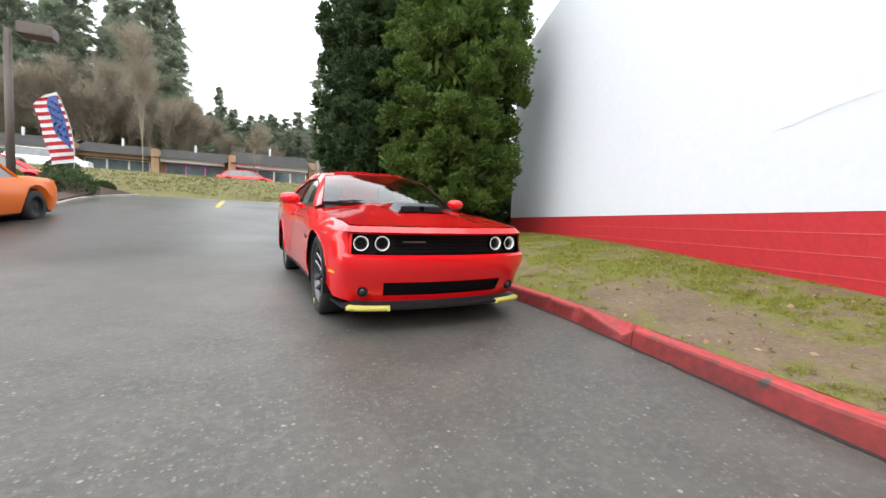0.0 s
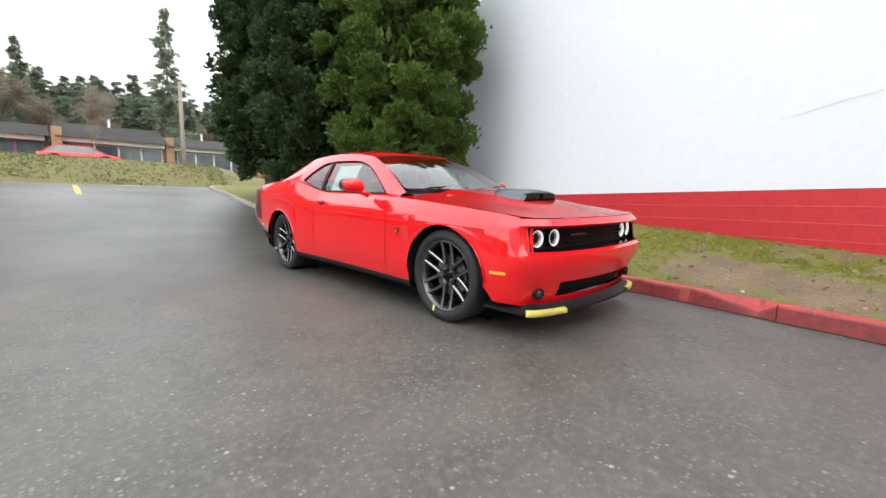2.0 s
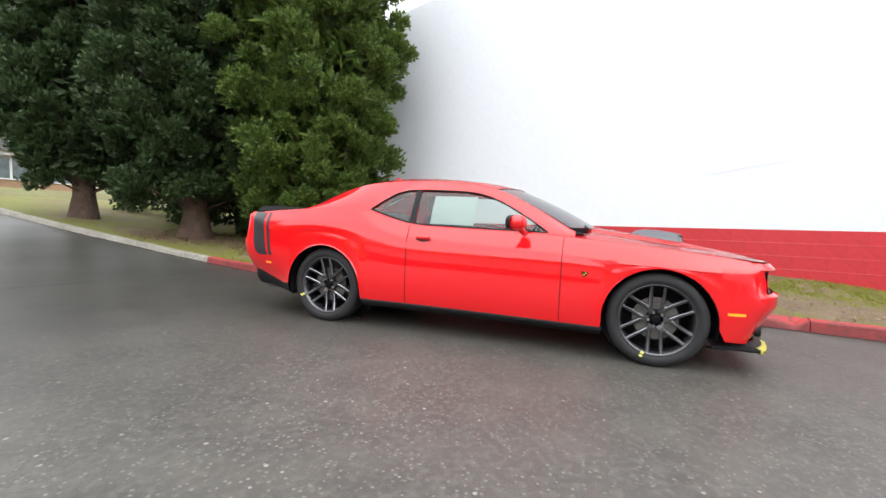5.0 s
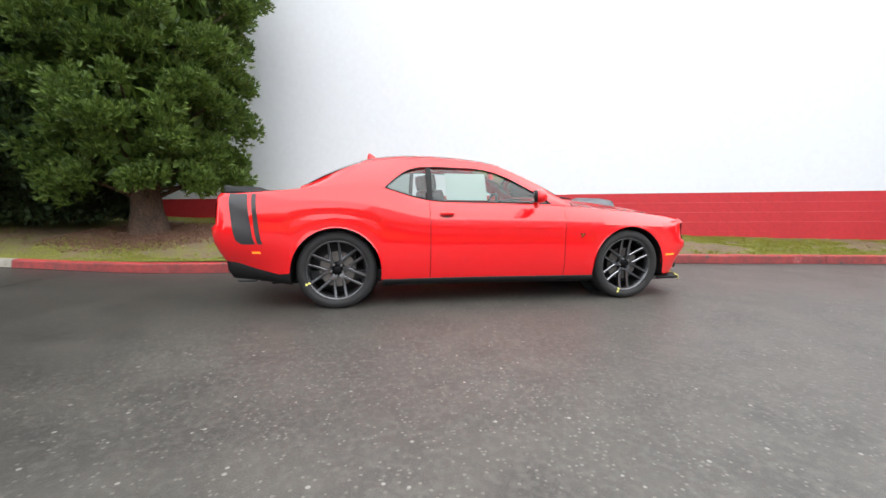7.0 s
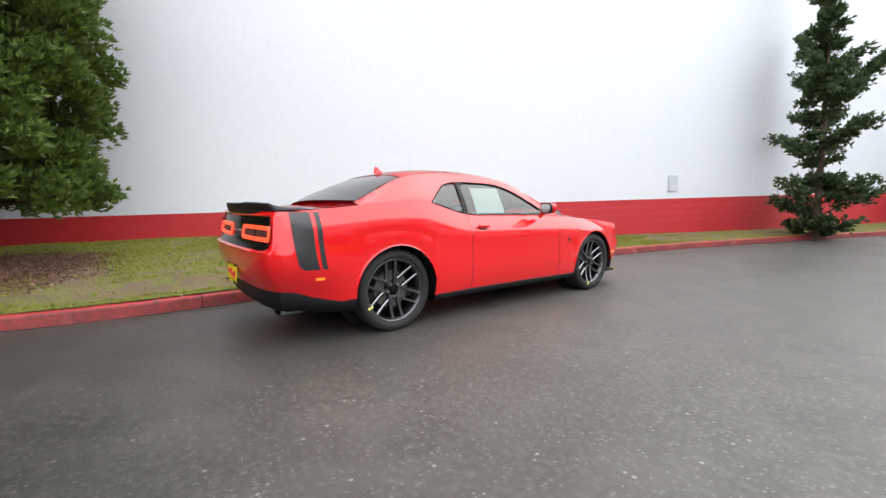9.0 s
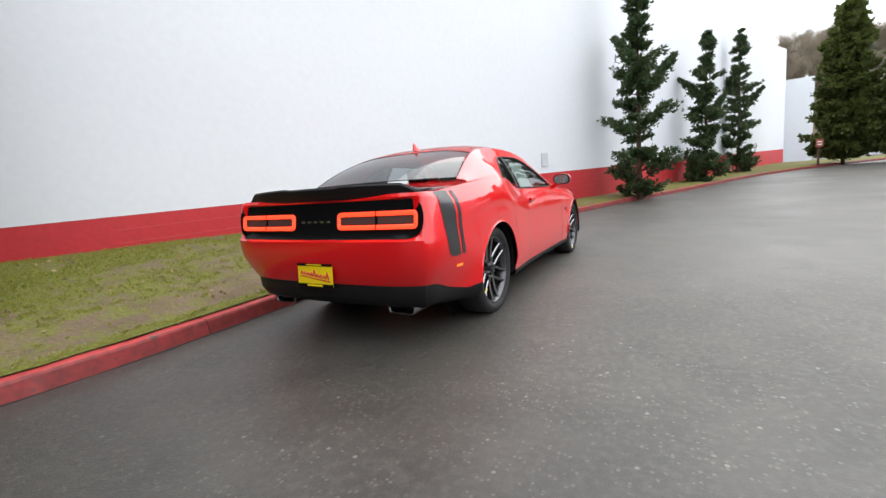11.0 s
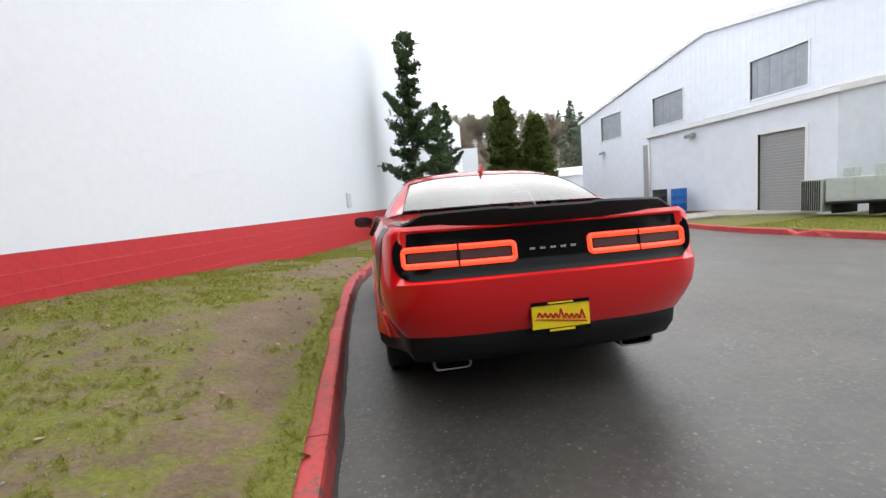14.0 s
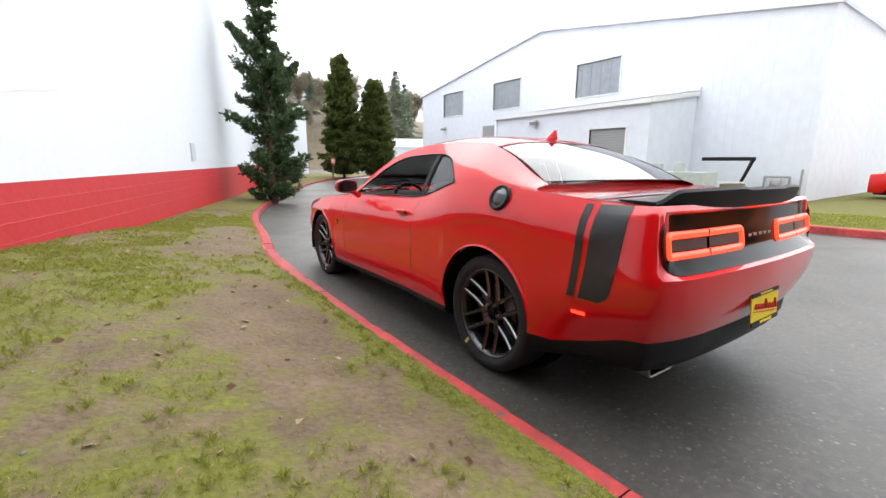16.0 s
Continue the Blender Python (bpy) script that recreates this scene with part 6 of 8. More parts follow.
def cone_tree(name, label, at, height, radius, foot, whorls, leaf_mat, seed, per=40, dense=1.0, droop=0.15, ragged=0.35, leaf=(6, 0.16, 0.03), power=0.9, trunk_r=0.1, mat_trunk=None, forks=0, forks_at=3.6):
    """A conifer: whorls of branches along a trunk, each set with sprays; ragged makes the outline uneven."""
    rng = np.random.default_rng(seed)
    root = thing(name, label, "tree", pose(*at))
    limbs, cs, ws = [], [], []
    for i in range(whorls):
        t = (i + rng.uniform(0, 0.8)) / whorls
        z = foot + (height - foot) * t
        reach = radius * (1 - t) ** power * rng.uniform(1 - ragged, 1 + ragged * 0.4) + 0.05
        for k in range(max(2, int(5 * dense))):
            a = rng.uniform(0, 2 * math.pi)
            r = reach * rng.uniform(0.6, 1.05)
            tip = np.array([r * math.cos(a), r * math.sin(a), z - droop * r + rng.uniform(-0.1, 0.1) * radius])
            limbs.append(((0, 0, z), tuple(tip), 0.012 + 0.012 * radius * (1 - t)))
            m = max(3, int(per * (0.3 + r / radius)))
            u = rng.uniform(0.15, 1.0, (m, 1)) ** 0.7
            base = np.array([0, 0, z]) + (tip - np.array([0, 0, z])) * u
            cs.append(base + rng.normal(0, 0.06 + 0.05 * r, (m, 3)) * np.array([1, 1, 0.6]))
            ws.append(np.tile(unit(np.array([math.cos(a), math.sin(a), 0.45])), (m, 1)))
    for k in range(forks):  # long side leaders that sweep upward
        a, z = forks_at + k * 2.2, height * (0.42 + 0.14 * k)
        root_p = np.array([0, 0, z])
        tip = np.array([radius * 1.05 * math.cos(a), radius * 1.05 * math.sin(a), z + height * 0.17])
        limbs.append((tuple(root_p), tuple(tip), 0.03))
        m = per * 5
        u = rng.uniform(0.2, 1.0, (m, 1))
        cs.append(root_p + (tip - root_p) * u + rng.normal(0, 0.16, (m, 3)) * (1.15 - u))
        ws.append(np.tile(unit(np.array([0.4 * math.cos(a), 0.4 * math.sin(a), 0.8])), (m, 1)))
    part("trunk", trunk_mesh(height * 0.97, trunk_r, 0.015, rng, limbs, 1.2), mat_trunk or BARK, root, smooth=True)
    v, f = leaf_cloud(np.concatenate(cs), np.concatenate(ws), leaf[0], leaf[1], leaf[2], 0.6, rng)
    link_mesh("crown", mesh_arrays("crown", v, f), leaf_mat, root)
    return root


ALONG = "ragged pines along the white wall"
for at, h, r, seed in (((-1.02, -12.4, -0.05), 7.9, 1.12, 21), ((-3.45, -20.6, -0.1), 7.0, 1.1, 23), ((-5.6, -28.5, -0.15), 8.6, 1.15, 24)):
    tagged(cone_tree("pine_tree", "ragged dark green pine close to the white wall", at, h, r, -0.30, 32, LEAF_PINE, seed, per=62, dense=0.9, droop=-0.55, ragged=0.8, leaf=(6, 0.15, 0.026), power=0.62, forks=2, forks_at=3.3 + 0.3 * (seed % 3)), group=ALONG)
for at, h, r, seed in (((-11.8, -33.2, -0.2), 10.0, 1.9, 31), ((-14.5, -32.3, -0.2), 8.2, 1.75, 32)):
    tagged(cone_tree("cypress_tree", "dense olive green cypress at the bend of the drive", at, h, r, 0.1, 46, LEAF_CYP, seed, per=60, dense=1.6, droop=-0.5, ragged=0.12, leaf=(6, 0.26, 0.06), power=0.48), group="cypresses at the bend")


# ---- west verge: lawn, bark bed, footpath and what stands on them ----
WEST_KERB = [(-12.6, 14.0), (-10.6, 9.0), (-8.9, 5.0), (-8.05, 2.2), (-8.05, 0.0), (-8.12, -2.5), (-8.25, -5.0), (-8.75, -7.6)]
BED_KERB = [(-9.35, -9.6), (-9.7, -10.8), (-10.6, -13.2), (-11.9, -16.0), (-13.2, -17.6), (-14.7, -18.3)]
BARK_CHIPS = material("dark_bark_chips", (0.085, 0.050, 0.038), 0.95, second=(0.045, 0.028, 0.022), fine=30.0, broad=3.0, bump=1.0, deep=0.03)
CONCRETE = material("pale_concrete_path", (0.36, 0.33, 0.28), 0.9, vary=0.3, fine=12.0, broad=1.0, bump=0.3)


def verge(name, line, to_x, mat, label, steps=14, rise=0.02):
    """Raised ground from a kerb line to a wall line at x = to_x."""
    rows = []
    for p in line:
        a = np.array([p[0] - 0.14, p[1]])
        row = []
        for k in range(steps):
            s = k / (steps - 1)
            x, y = a[0] + (to_x - a[0]) * s, a[1]
            low = float(road_z(a[0], a[1])) + 0.125
            z = low + (0.06 - low) * min(1, s * 1.6) + rise * noise.noise(Vector((x * 1.3, y * 1.3, 3))) * min(1, 5 * s)
            row.append((x, y, z))
        rows.append(row)
    b = bmesh.new()
    grid_faces(b, rows)
    bmesh.ops.recalc_face_normals(b, faces=b.faces)
    if sum(f.normal.z for f in b.faces) < 0:
        bmesh.ops.reverse_faces(b, faces=b.faces)
    ob = tagged(part(name, b, mat, smooth=True), label, name.replace("_", " "), kind="structure")
    return ob


verge("lawn_west", smooth_line(WEST_KERB, 10), -40.0, LAWN, "thin green lawn in front of the pale metal building", 40)
verge("bark_bed", smooth_line(BED_KERB, 8), -15.0, BARK_CHIPS, "dark bark bed with a concrete edge")
b = bmesh.new()
rows = []
for y0, y1, x in ((-9.75, -8.55, -8.62), (-9.72, -8.4, -9.5), (-9.5, -7.9, -10.6), (-9.2, -6.2, -11.3), (-9.2, -5.6, -11.84)):
    z = float(np.interp(-x, [8.62, 9.5, 10.6, 11.84], [float(road_z(-8.62, -9.2)) + 0.02, float(road_z(-9.5, -9.2)) + 0.14, -0.03, 0.045]))
    rows.append([(x, y0, z), (x, (y0 + y1) / 2, z), (x, y1, z)])
grid_faces(b, rows)
bmesh.ops.recalc_face_normals(b, faces=b.faces)
if sum(f.normal.z for f in b.faces) < 0:
    bmesh.ops.reverse_faces(b, faces=b.faces)
bmesh.ops.solidify(b, geom=b.faces, thickness=0.08)
tagged(part("footpath", b, CONCRETE), "pale concrete path up to the roller door", "footpath", kind="structure")


def side_kerb(name, points, mat, label, flip):
    root = thing(name, label, "kerb", kind="structure")
    fine = smooth_line(points, 12)
    for k in range(0, len(fine) - 1, 16):
        run = fine[k:k + 17]
        if len(run) < 2:
            continue
        piece = kerb_piece([(p, kerb_normal(k + i, fine) * flip) for i, p in enumerate(run)], [mat], "kerb_stone")
        piece.parent = root


side_kerb("kerb_west", WEST_KERB, RED_KERB, "red-painted concrete kerb along the west lawn", -1)
side_kerb("kerb_bed", BED_KERB, GREY_KERB, "pale concrete edge of the bark bed", -1)


def drum(at, mat, label):
    root = thing("drum", label, "drum", pose(*at), group="drums by the wall")
    b = bmesh.new()
    lathe(b, [(0.0, 0.0001), (0.0, 0.27), (0.02, 0.285), (0.28, 0.282), (0.30, 0.292), (0.32, 0.282), (0.57, 0.282), (0.59, 0.292), (0.61, 0.282), (0.86, 0.285), (0.88, 0.288), (0.88, 0.272), (0.865, 0.268), (0.865, 0.0001)], 2, (0, 0, 0), 32)
    bmesh.ops.recalc_face_normals(b, faces=b.faces)
    part("shell", b, mat, root, smooth=True)
    b = bmesh.new()
    tube(b, (0.15, 0.1, 0.865), (0.15, 0.1, 0.885), 0.03, 0.03, 10)
    part("bung", b, STEEL, root)


drum((-11.25, -11.55, 0.05), material("black_drum_paint", (0.02, 0.018, 0.018), 0.5, vary=0.3, fine=20.0), "black steel drum beside the metal wall")
drum((-11.3, -10.5, 0.05), material("blue_drum_plastic", (0.01, 0.12, 0.42), 0.4, vary=0.15, fine=12.0), "bright blue drum beside the metal wall")

AC_GREY = material("pale_grey_green_sheet_metal", (0.42, 0.45, 0.42), 0.5, vary=0.15, fine=8.0, broad=1.0)


def cooling_unit():
    root = thing("cooling_unit", "pale grey rooftop cooling unit standing on the grass", "cooling unit", pose(-11.35, -4.02, 0.05))
    b = bmesh.new()
    box(b, (-0.4, -0.65, 0.30), (0.42, 1.30, 0.93), 0.02)
    part("casing", b, AC_GREY, root)
    b = bmesh.new()
    box(b, (-0.4, -1.3, 0.04), (0.44, -0.72, 0.92), 0.02)
    part("coil_box", b, AC_GREY, root)
    for k in range(9):
        b = bmesh.new()
        box(b, (0.441, -1.26 + k * 0.058, 0.08), (0.455, -1.232 + k * 0.058, 0.88))
        part("louvre", b, BLACK_TRIM, root)
    for y in (-0.5, 0.35, 1.2):
        b = bmesh.new()
        box(b, (-0.35, y - 0.05, 0.0), (0.36, y + 0.05, 0.34), 0.01)
        part("leg", b, BLACK_TRIM, root)
    b = bmesh.new()
    tube(b, (0.46, -0.6, 0.28), (0.46, 1.5, 0.36), 0.045, 0.045, 8)
    part("pipe", b, BLACK_TRIM, root, smooth=True)
    for y, h in ((-0.35, 0.22), (0.35, 0.26)):
        b = bmesh.new()
        box(b, (-0.12, y - 0.13, 0.93), (0.1, y + 0.13, 0.95 + h), 0.03)
        part("vent_cap", b, AC_GREY, root)
    for k in range(3):
        b = bmesh.new()
        box(b, (0.421, -0.55 + k * 0.62, 0.37), (0.428, 0.02 + k * 0.62, 0.87), 0.004)
        part("access_panel", b, AC_GREY, root)


cooling_unit()


def black_hoist():
    root = thing("engine_hoist", "black steel hoist arm leaning over the scrap", "hoist", pose(-13.4, -3.1, 0.03))
    b = bmesh.new()
    box(b, (-0.05, -0.85, 1.29), (0.05, 0.74, 1.41), 0.02)
    part("beam", b, BLACK_TRIM, root)
    b = bmesh.new()
    tube(b, (0, 0.68, 1.33), (0, 0.42, 0.62), 0.06, 0.05, 8)
    part("strut", b, BLACK_TRIM, root)
    b = bmesh.new()
    tube(b, (0, 0.42, 0.66), (0, 0.42, 0.0), 0.05, 0.05, 8)
    part("post", b, BLACK_TRIM, root)
    b = bmesh.new()
    box(b, (-0.4, 0.32, 0.0), (0.4, 0.52, 0.08), 0.01)
    part("foot", b, BLACK_TRIM, root)


black_hoist()
BOX_BROWN = material("brown_carton", (0.22, 0.17, 0.12), 0.9, vary=0.3, fine=10.0)
b = bmesh.new()
box(b, (-0.32, -0.30, 0.0), (0.32, 0.30, 0.55), 0.015)
crate = thing("crate", "brown scrap crate with a pale lid on the grass", "crate", pose(-12.8, -2.68, 0.05, 0, 0, 14))
part("crate_body", b, BOX_BROWN, crate)
b = bmesh.new()
box(b, (-0.34, -0.33, 0.55), (0.35, 0.32, 0.60), 0.01)
part("lid", b, PAPER, crate, "pale lid").rotation_euler = (0.05, -0.06, 0)
b = bmesh.new()
bmesh.ops.create_icosphere(b, subdivisions=3, radius=1)
for v in b.verts:
    k = 1 + 0.25 * noise.noise(v.co * 2.3)
    v.co = Vector((0.20 * v.co.x * k, 0.24 * v.co.y * k, 0.17 + 0.17 * max(-1, v.co.z * k)))
tagged(part("plastic_bag", b, PAPER, smooth=True), "white plastic bag lying on the grass", "bag").location = (-10.62, -2.6, 0.05)
b = bmesh.new()
rows = [[(x, y, 0.03 + 0.05 * noise.noise(Vector((x * 4, y * 4, 0))) + 0.04) for x in np.linspace(-0.4, 0.4, 6)] for y in np.linspace(-0.7, 0.7, 9)]
grid_faces(b, rows)
bmesh.ops.solidify(b, geom=b.faces, thickness=0.03)
tagged(part("yellow_sheet", b, material("dull_yellow_foam", (0.42, 0.34, 0.10), 0.8, vary=0.2, fine=10.0)), "dull yellow sheet lying on the grass", "sheet").location = (-13.9, -2.0, 0.08)


def gas_meter():
    root = thing("gas_meter", "grey gas meter with bent pipes against the metal wall", "meter", pose(FX + 0.2, -2.1, 0.05))
    b = bmesh.new()
    for p, q in (((0, -0.4, 0.0), (0, -0.4, 0.75)), ((0, -0.4, 0.75), (0, 0.3, 0.75)), ((0, 0.3, 0.75), (0, 0.3, 0.2)), ((0, 0.6, 0.0), (0, 0.6, 1.0))):
        tube(b, p, q, 0.035, 0.035, 8)
    part("pipe", b, GREY_DOOR, root)
    b = bmesh.new()
    tube(b, (0.1, -0.05, 0.35), (0.1, -0.05, 0.68), 0.16, 0.14, 12)
    part("meter_body", b, GREY_DOOR, root, smooth=True)


gas_meter()


def wall_lamp(x, y, z):
    root = thing("wall_lamp", "small dark flood lamp fixed to the metal wall", "lamp", pose(x, y, z), group="flood lamps")
    b = bmesh.new()
    box(b, (0.05, -0.16, -0.08), (0.30, 0.16, 0.06), 0.02)
    part("housing", b, GREY_DOOR, root).rotation_euler = (0, 0.35, 0)
    b = bmesh.new()
    box(b, (0.0, -0.05, -0.05), (0.09, 0.05, 0.05), 0.01)
    part("bracket", b, GREY_DOOR, root)


for p in ((AX + 0.002, -10.35, 3.02), (FX + 0.025, -21.9, 3.55)):
    wall_lamp(*p)

# wicket doorway between the gable and the lean-to
d = thing("door_2", "grey steel door beside the lean-to", "door", kind="structure")
b = bmesh.new()
box(b, (FX + 0.026, -17.75, FOOT), (FX + 0.06, -16.75, 3.4), 0.01)
part("door_leaf", b, GREY_DOOR, d)

# small fittings on the white wall: a painted-over box, a cable, block courses on the red band
b = bmesh.new()
c = wall_point(-9.27, 1.5)
box(b, (-0.04, -0.17, -0.22), (0.03, 0.17, 0.22), 0.008)
ob = tagged(part("junction_box", b, material("grey_white_box", (0.55, 0.58, 0.62), 0.6, vary=0.1, fine=10.0)), "pale grey metal box on the white wall", "box")
ob.matrix_world = Matrix.Translation(c) @ Matrix.Rotation(math.atan2(WALL_OUT.y, WALL_OUT.x) - math.pi, 4, "Z")
b = bmesh.new()
cable = [wall_point(y, 2.05 + 0.16 * (-3.3 - y) + 0.01 * math.sin(9 * y), 0.012) for y in np.linspace(-2.75, -3.9, 9)]
for p, q in zip(cable, cable[1:]):
    tube(b, p, q, 0.0025, 0.0025, 5)
tagged(part("wall_crack", b, material("grey_seam", (0.60, 0.62, 0.66), 0.8)), "thin grey cracked seam across the white wall", "crack", kind="structure")


PALE_RED = material("pale_red_mortar", (0.62, 0.13, 0.13), 0.7, second=(0.50, 0.05, 0.05), fine=30.0, broad=1.2)


def block_courses():
    """Block courses: shallow proud faces with recessed joints along the red band and the foot of the white."""
    red, pale = bpy.data.meshes.new("block"), bpy.data.meshes.new("block")
    for me, mat in ((red, RED_WALL), (pale, WHITE_WALL)):
        b = bmesh.new()
        box(b, (0, -0.1998, -0.0997), (0.0055, 0.1998, 0.0990), 0.0012)
        b.to_mesh(me)
        b.free()
        me.materials.append(mat)
    turn = Matrix.Rotation(math.atan2(WALL_OUT.y, WALL_OUT.x), 4, "Z")
    step_y = 0.4 * WALL_DIR.y
    count = 0
    for k in range(6):
        z = 1.066 - 0.1 - 0.2 * k
        y = 1.6 + (step_y / 2 if k % 2 else 0)
        while y > -7.2:
            if z + 0.1 > BASE(y) - 0.03 and count < 300:
                ob = new("block", red)
                ob.parent = EAST
                ob.matrix_world = Matrix.Translation(wall_point(y, z, -0.005)) @ turn
                count += 1
            y -= step_y
    for k in (1, 2, 3):  # pale mortar lips along the bed joints
        z, b = 1.066 - 0.2 * k, bmesh.new()
        ends = [y for y in np.arange(1.5, -13.0, -0.1) if z > BASE(y) + 0.03]
        for y0, y1 in ((ends[0], ends[-1]),):
            cuts = np.arange(y0, y1, -0.35)
            rows = []
            for y in cuts:
                wob = 0.0015 * noise.noise(Vector((y * 3, z * 9, 0)))
                rows.append([tuple(wall_point(y, z + dz + wob, out)) for dz, out in ((-0.004, -0.002), (-0.003, 0.0045 + wob), (0.003, 0.0045 + wob), (0.0045, -0.002))])
            grid_faces(b, rows)
        bmesh.ops.recalc_face_normals(b, faces=b.faces)
        part("mortar_lip", b, PALE_RED, EAST)

    def add(y, z, mat_list):
        b0 = len(mat_list[0])
        for dy, dz in ((-0.1985, -0.0975), (0.1985, -0.0975), (0.1985, 0.0975), (-0.1985, 0.0975)):
            mat_list[0].append(tuple(wall_point(y + dy * WALL_DIR.y, z + dz, 0.0012)))
        mat_list[1].append((b0, b0 + 1, b0 + 2, b0 + 3))

    for lo, hi, ys, mat in ((0, 6, (6.4, 1.7), RED_WALL), (0, 6, (-7.3, -30), RED_WALL)):
        lists = ([], [])
        for k in range(lo, hi):
            z = 1.066 - 0.1 - 0.2 * k
            y = ys[0] + (step_y / 2 if k % 2 else 0)
            while y > ys[1]:
                if z + 0.1 > BASE(y) - 0.03 and y < NORTH_END - 0.25:
                    add(y, z, lists)
                y -= step_y
        me = bpy.data.meshes.new("far_blocks")
        me.from_pydata(lists[0], [], lists[1])
        ob = link_mesh("far_blocks", me, mat, EAST)
        ob["kind"] = "stuff"


# ---- the far white buildings and the hill in the south ----
south = thing("wall_south", "plain white building beyond the long wall", "building", kind="structure")
b = bmesh.new()
box(b, (-13.6, -58.0, -1), (-10.6, -49.4, 7.6))
part("white_block", b, WHITE_WALL, south)
garage = thing("garage_building", "low white building with an open dark bay far down the drive", "building", pose(-25.5, -52.5, -0.35, 0, 0, -24), kind="structure")
b = bmesh.new()
for lo, hi in (((-7, -6, 0), (-1.4, 0, 3.6)), ((1.6, -6, 0), (7, 0, 3.6)), ((-1.4, -0.3, 2.6), (1.6, 0, 3.6)), ((-1.4, -6, 0), (1.6, -5.7, 3.6))):
    box(b, lo, hi)
part("walls", b, WHITE_WALL, garage)
b = bmesh.new()
grid_faces(b, [[(-7.3, 0.3, 3.55), (7.3, 0.3, 3.55)], [(-7.3, -3, 4.9), (7.3, -3, 4.9)], [(-7.3, -6.3, 3.55), (7.3, -6.3, 3.55)]])
bmesh.ops.solidify(b, geom=b.faces, thickness=0.12)
part("roof", b, TRIM, garage)


def cone_marker(x, y):
    root = thing("traffic_cone", "orange traffic cone with a white band on the drive", "traffic cone", pose(x, y, float(road_z(x, y))), group="traffic cones")
    orange = bpy.data.materials.get("orange_cone") or material("orange_cone", (0.75, 0.10, 0.02), 0.5, vary=0.1, fine=10.0)
    b = bmesh.new()
    lathe(b, [(0.03, 0.14), (0.04, 0.13), (0.42, 0.065)], 2, (0, 0, 0), 18)
    part("lower_cone", b, orange, root, smooth=True)
    b = bmesh.new()
    lathe(b, [(0.42, 0.066), (0.56, 0.045)], 2, (0, 0, 0), 18)
    part("band", b, PAPER, root, "white reflective band", True)
    b = bmesh.new()
    lathe(b, [(0.56, 0.045), (0.72, 0.022), (0.72, 0.0001)], 2, (0, 0, 0), 18)
    part("tip", b, orange, root, smooth=True)
    b = bmesh.new()
    box(b, (-0.18, -0.18, 0.0), (0.18, 0.18, 0.03), 0.01)
    part("foot", b, orange, root)


cone_marker(-15.8, -31.4)
cone_marker(-16.0, -28.7)
sign = thing("small_sign", "small faded red sign on a wooden post", "sign", pose(-10.2, -31.6, -0.25, 0, 0, 20))
b = bmesh.new()
box(b, (-0.05, -0.05, 0), (0.05, 0.05, 1.7), 0.01)
part("post", b, BARK, sign)
b = bmesh.new()
box(b, (-0.22, 0.05, 1.25), (0.22, 0.07, 1.75), 0.01)
part("board", b, material("faded_red_board", (0.42, 0.10, 0.07), 0.7, vary=0.3, fine=8.0), sign)
b = bmesh.new()
for k in range(2):
    box(b, (-0.14, 0.071, 1.40 + 0.16 * k), (0.14, 0.075, 1.46 + 0.16 * k))
part("print_bar", b, PAPER, sign)


def shrub(at, size, mat, seed, label, name="shrub", n=900, leaf=(5, 0.09, 0.025)):
    rng = np.random.default_rng(seed)
    root = thing(name, label, "shrub", pose(*at))
    d = unit(rng.normal(0, 1, (n, 3)))
    d[:, 2] = np.abs(d[:, 2]) * 0.9
    lump = np.array([1 + 0.22 * noise.noise(Vector(q) * 2.2 + Vector((seed, 0, 0))) for q in d])[:, None]
    c = d * np.array(size) * lump * rng.uniform(0.55, 1.0, (n, 1)) ** 0.5
    v, f = leaf_cloud(c, unit(d + np.array([0, 0, 0.4])), leaf[0], leaf[1], leaf[2], 0.6, rng)
    link_mesh("foliage", mesh_arrays("foliage", v, f), mat, root)
    b = bmesh.new()
    for k in range(5):
        a = k * 1.26
        tube(b, (0, 0, -0.05), (0.6 * size[0] * math.cos(a), 0.6 * size[1] * math.sin(a), 0.6 * size[2]), 0.03, 0.01, 5)
    part("stem", b, BARK, root)
    return root


shrub((-17.6, -29.3, -0.28), (1.3, 0.8, 0.9), LEAF_NEAR, 51, "low green shrub at the corner of the metal building")
for k, (x, y, sx, sy, sz) in enumerate(((5.6, 9.0, 1.6, 2.2, 2.1), (6.6, 12.5, 1.8, 2.2, 2.0), (5.0, 6.9, 1.1, 1.2, 1.5), (8.5, 8.0, 2.0, 2.0, 2.4), (7.3, 5.9 + 2.6, 1.5, 1.5, 1.6))):
    shrub((x, y, tree_z(x, y, 0.5) + 0.05), (sx, sy, sz), LEAF_DARK, 60 + k, "dark overgrown evergreen shrub behind the cedars", n=2600, leaf=(5, 0.12, 0.035))

# wire fence between the wall's end and the shrubs
fence = thing("wire_fence", "old wire fence with steel posts beside the wall's end", "fence")
for k in range(5):
    b = bmesh.new()
    x, y = 6.9 + 0.9 * k, 7.6 + 0.15 * k
    tube(b, (x, y, 0.5), (x, y, 2.4), 0.025, 0.025, 8)
    part("post", b, STEEL, fence)
b = bmesh.new()
for k in range(13):
    tube(b, (6.9, 7.6, 0.75 + 0.13 * k), (10.5, 8.2, 0.75 + 0.13 * k), 0.004, 0.004, 4, False)
for k in range(28):
    t = k / 27
    tube(b, (6.9 + 3.6 * t, 7.6 + 0.6 * t, 0.6), (6.9 + 3.6 * t, 7.6 + 0.6 * t, 2.35), 0.003, 0.003, 4, False)
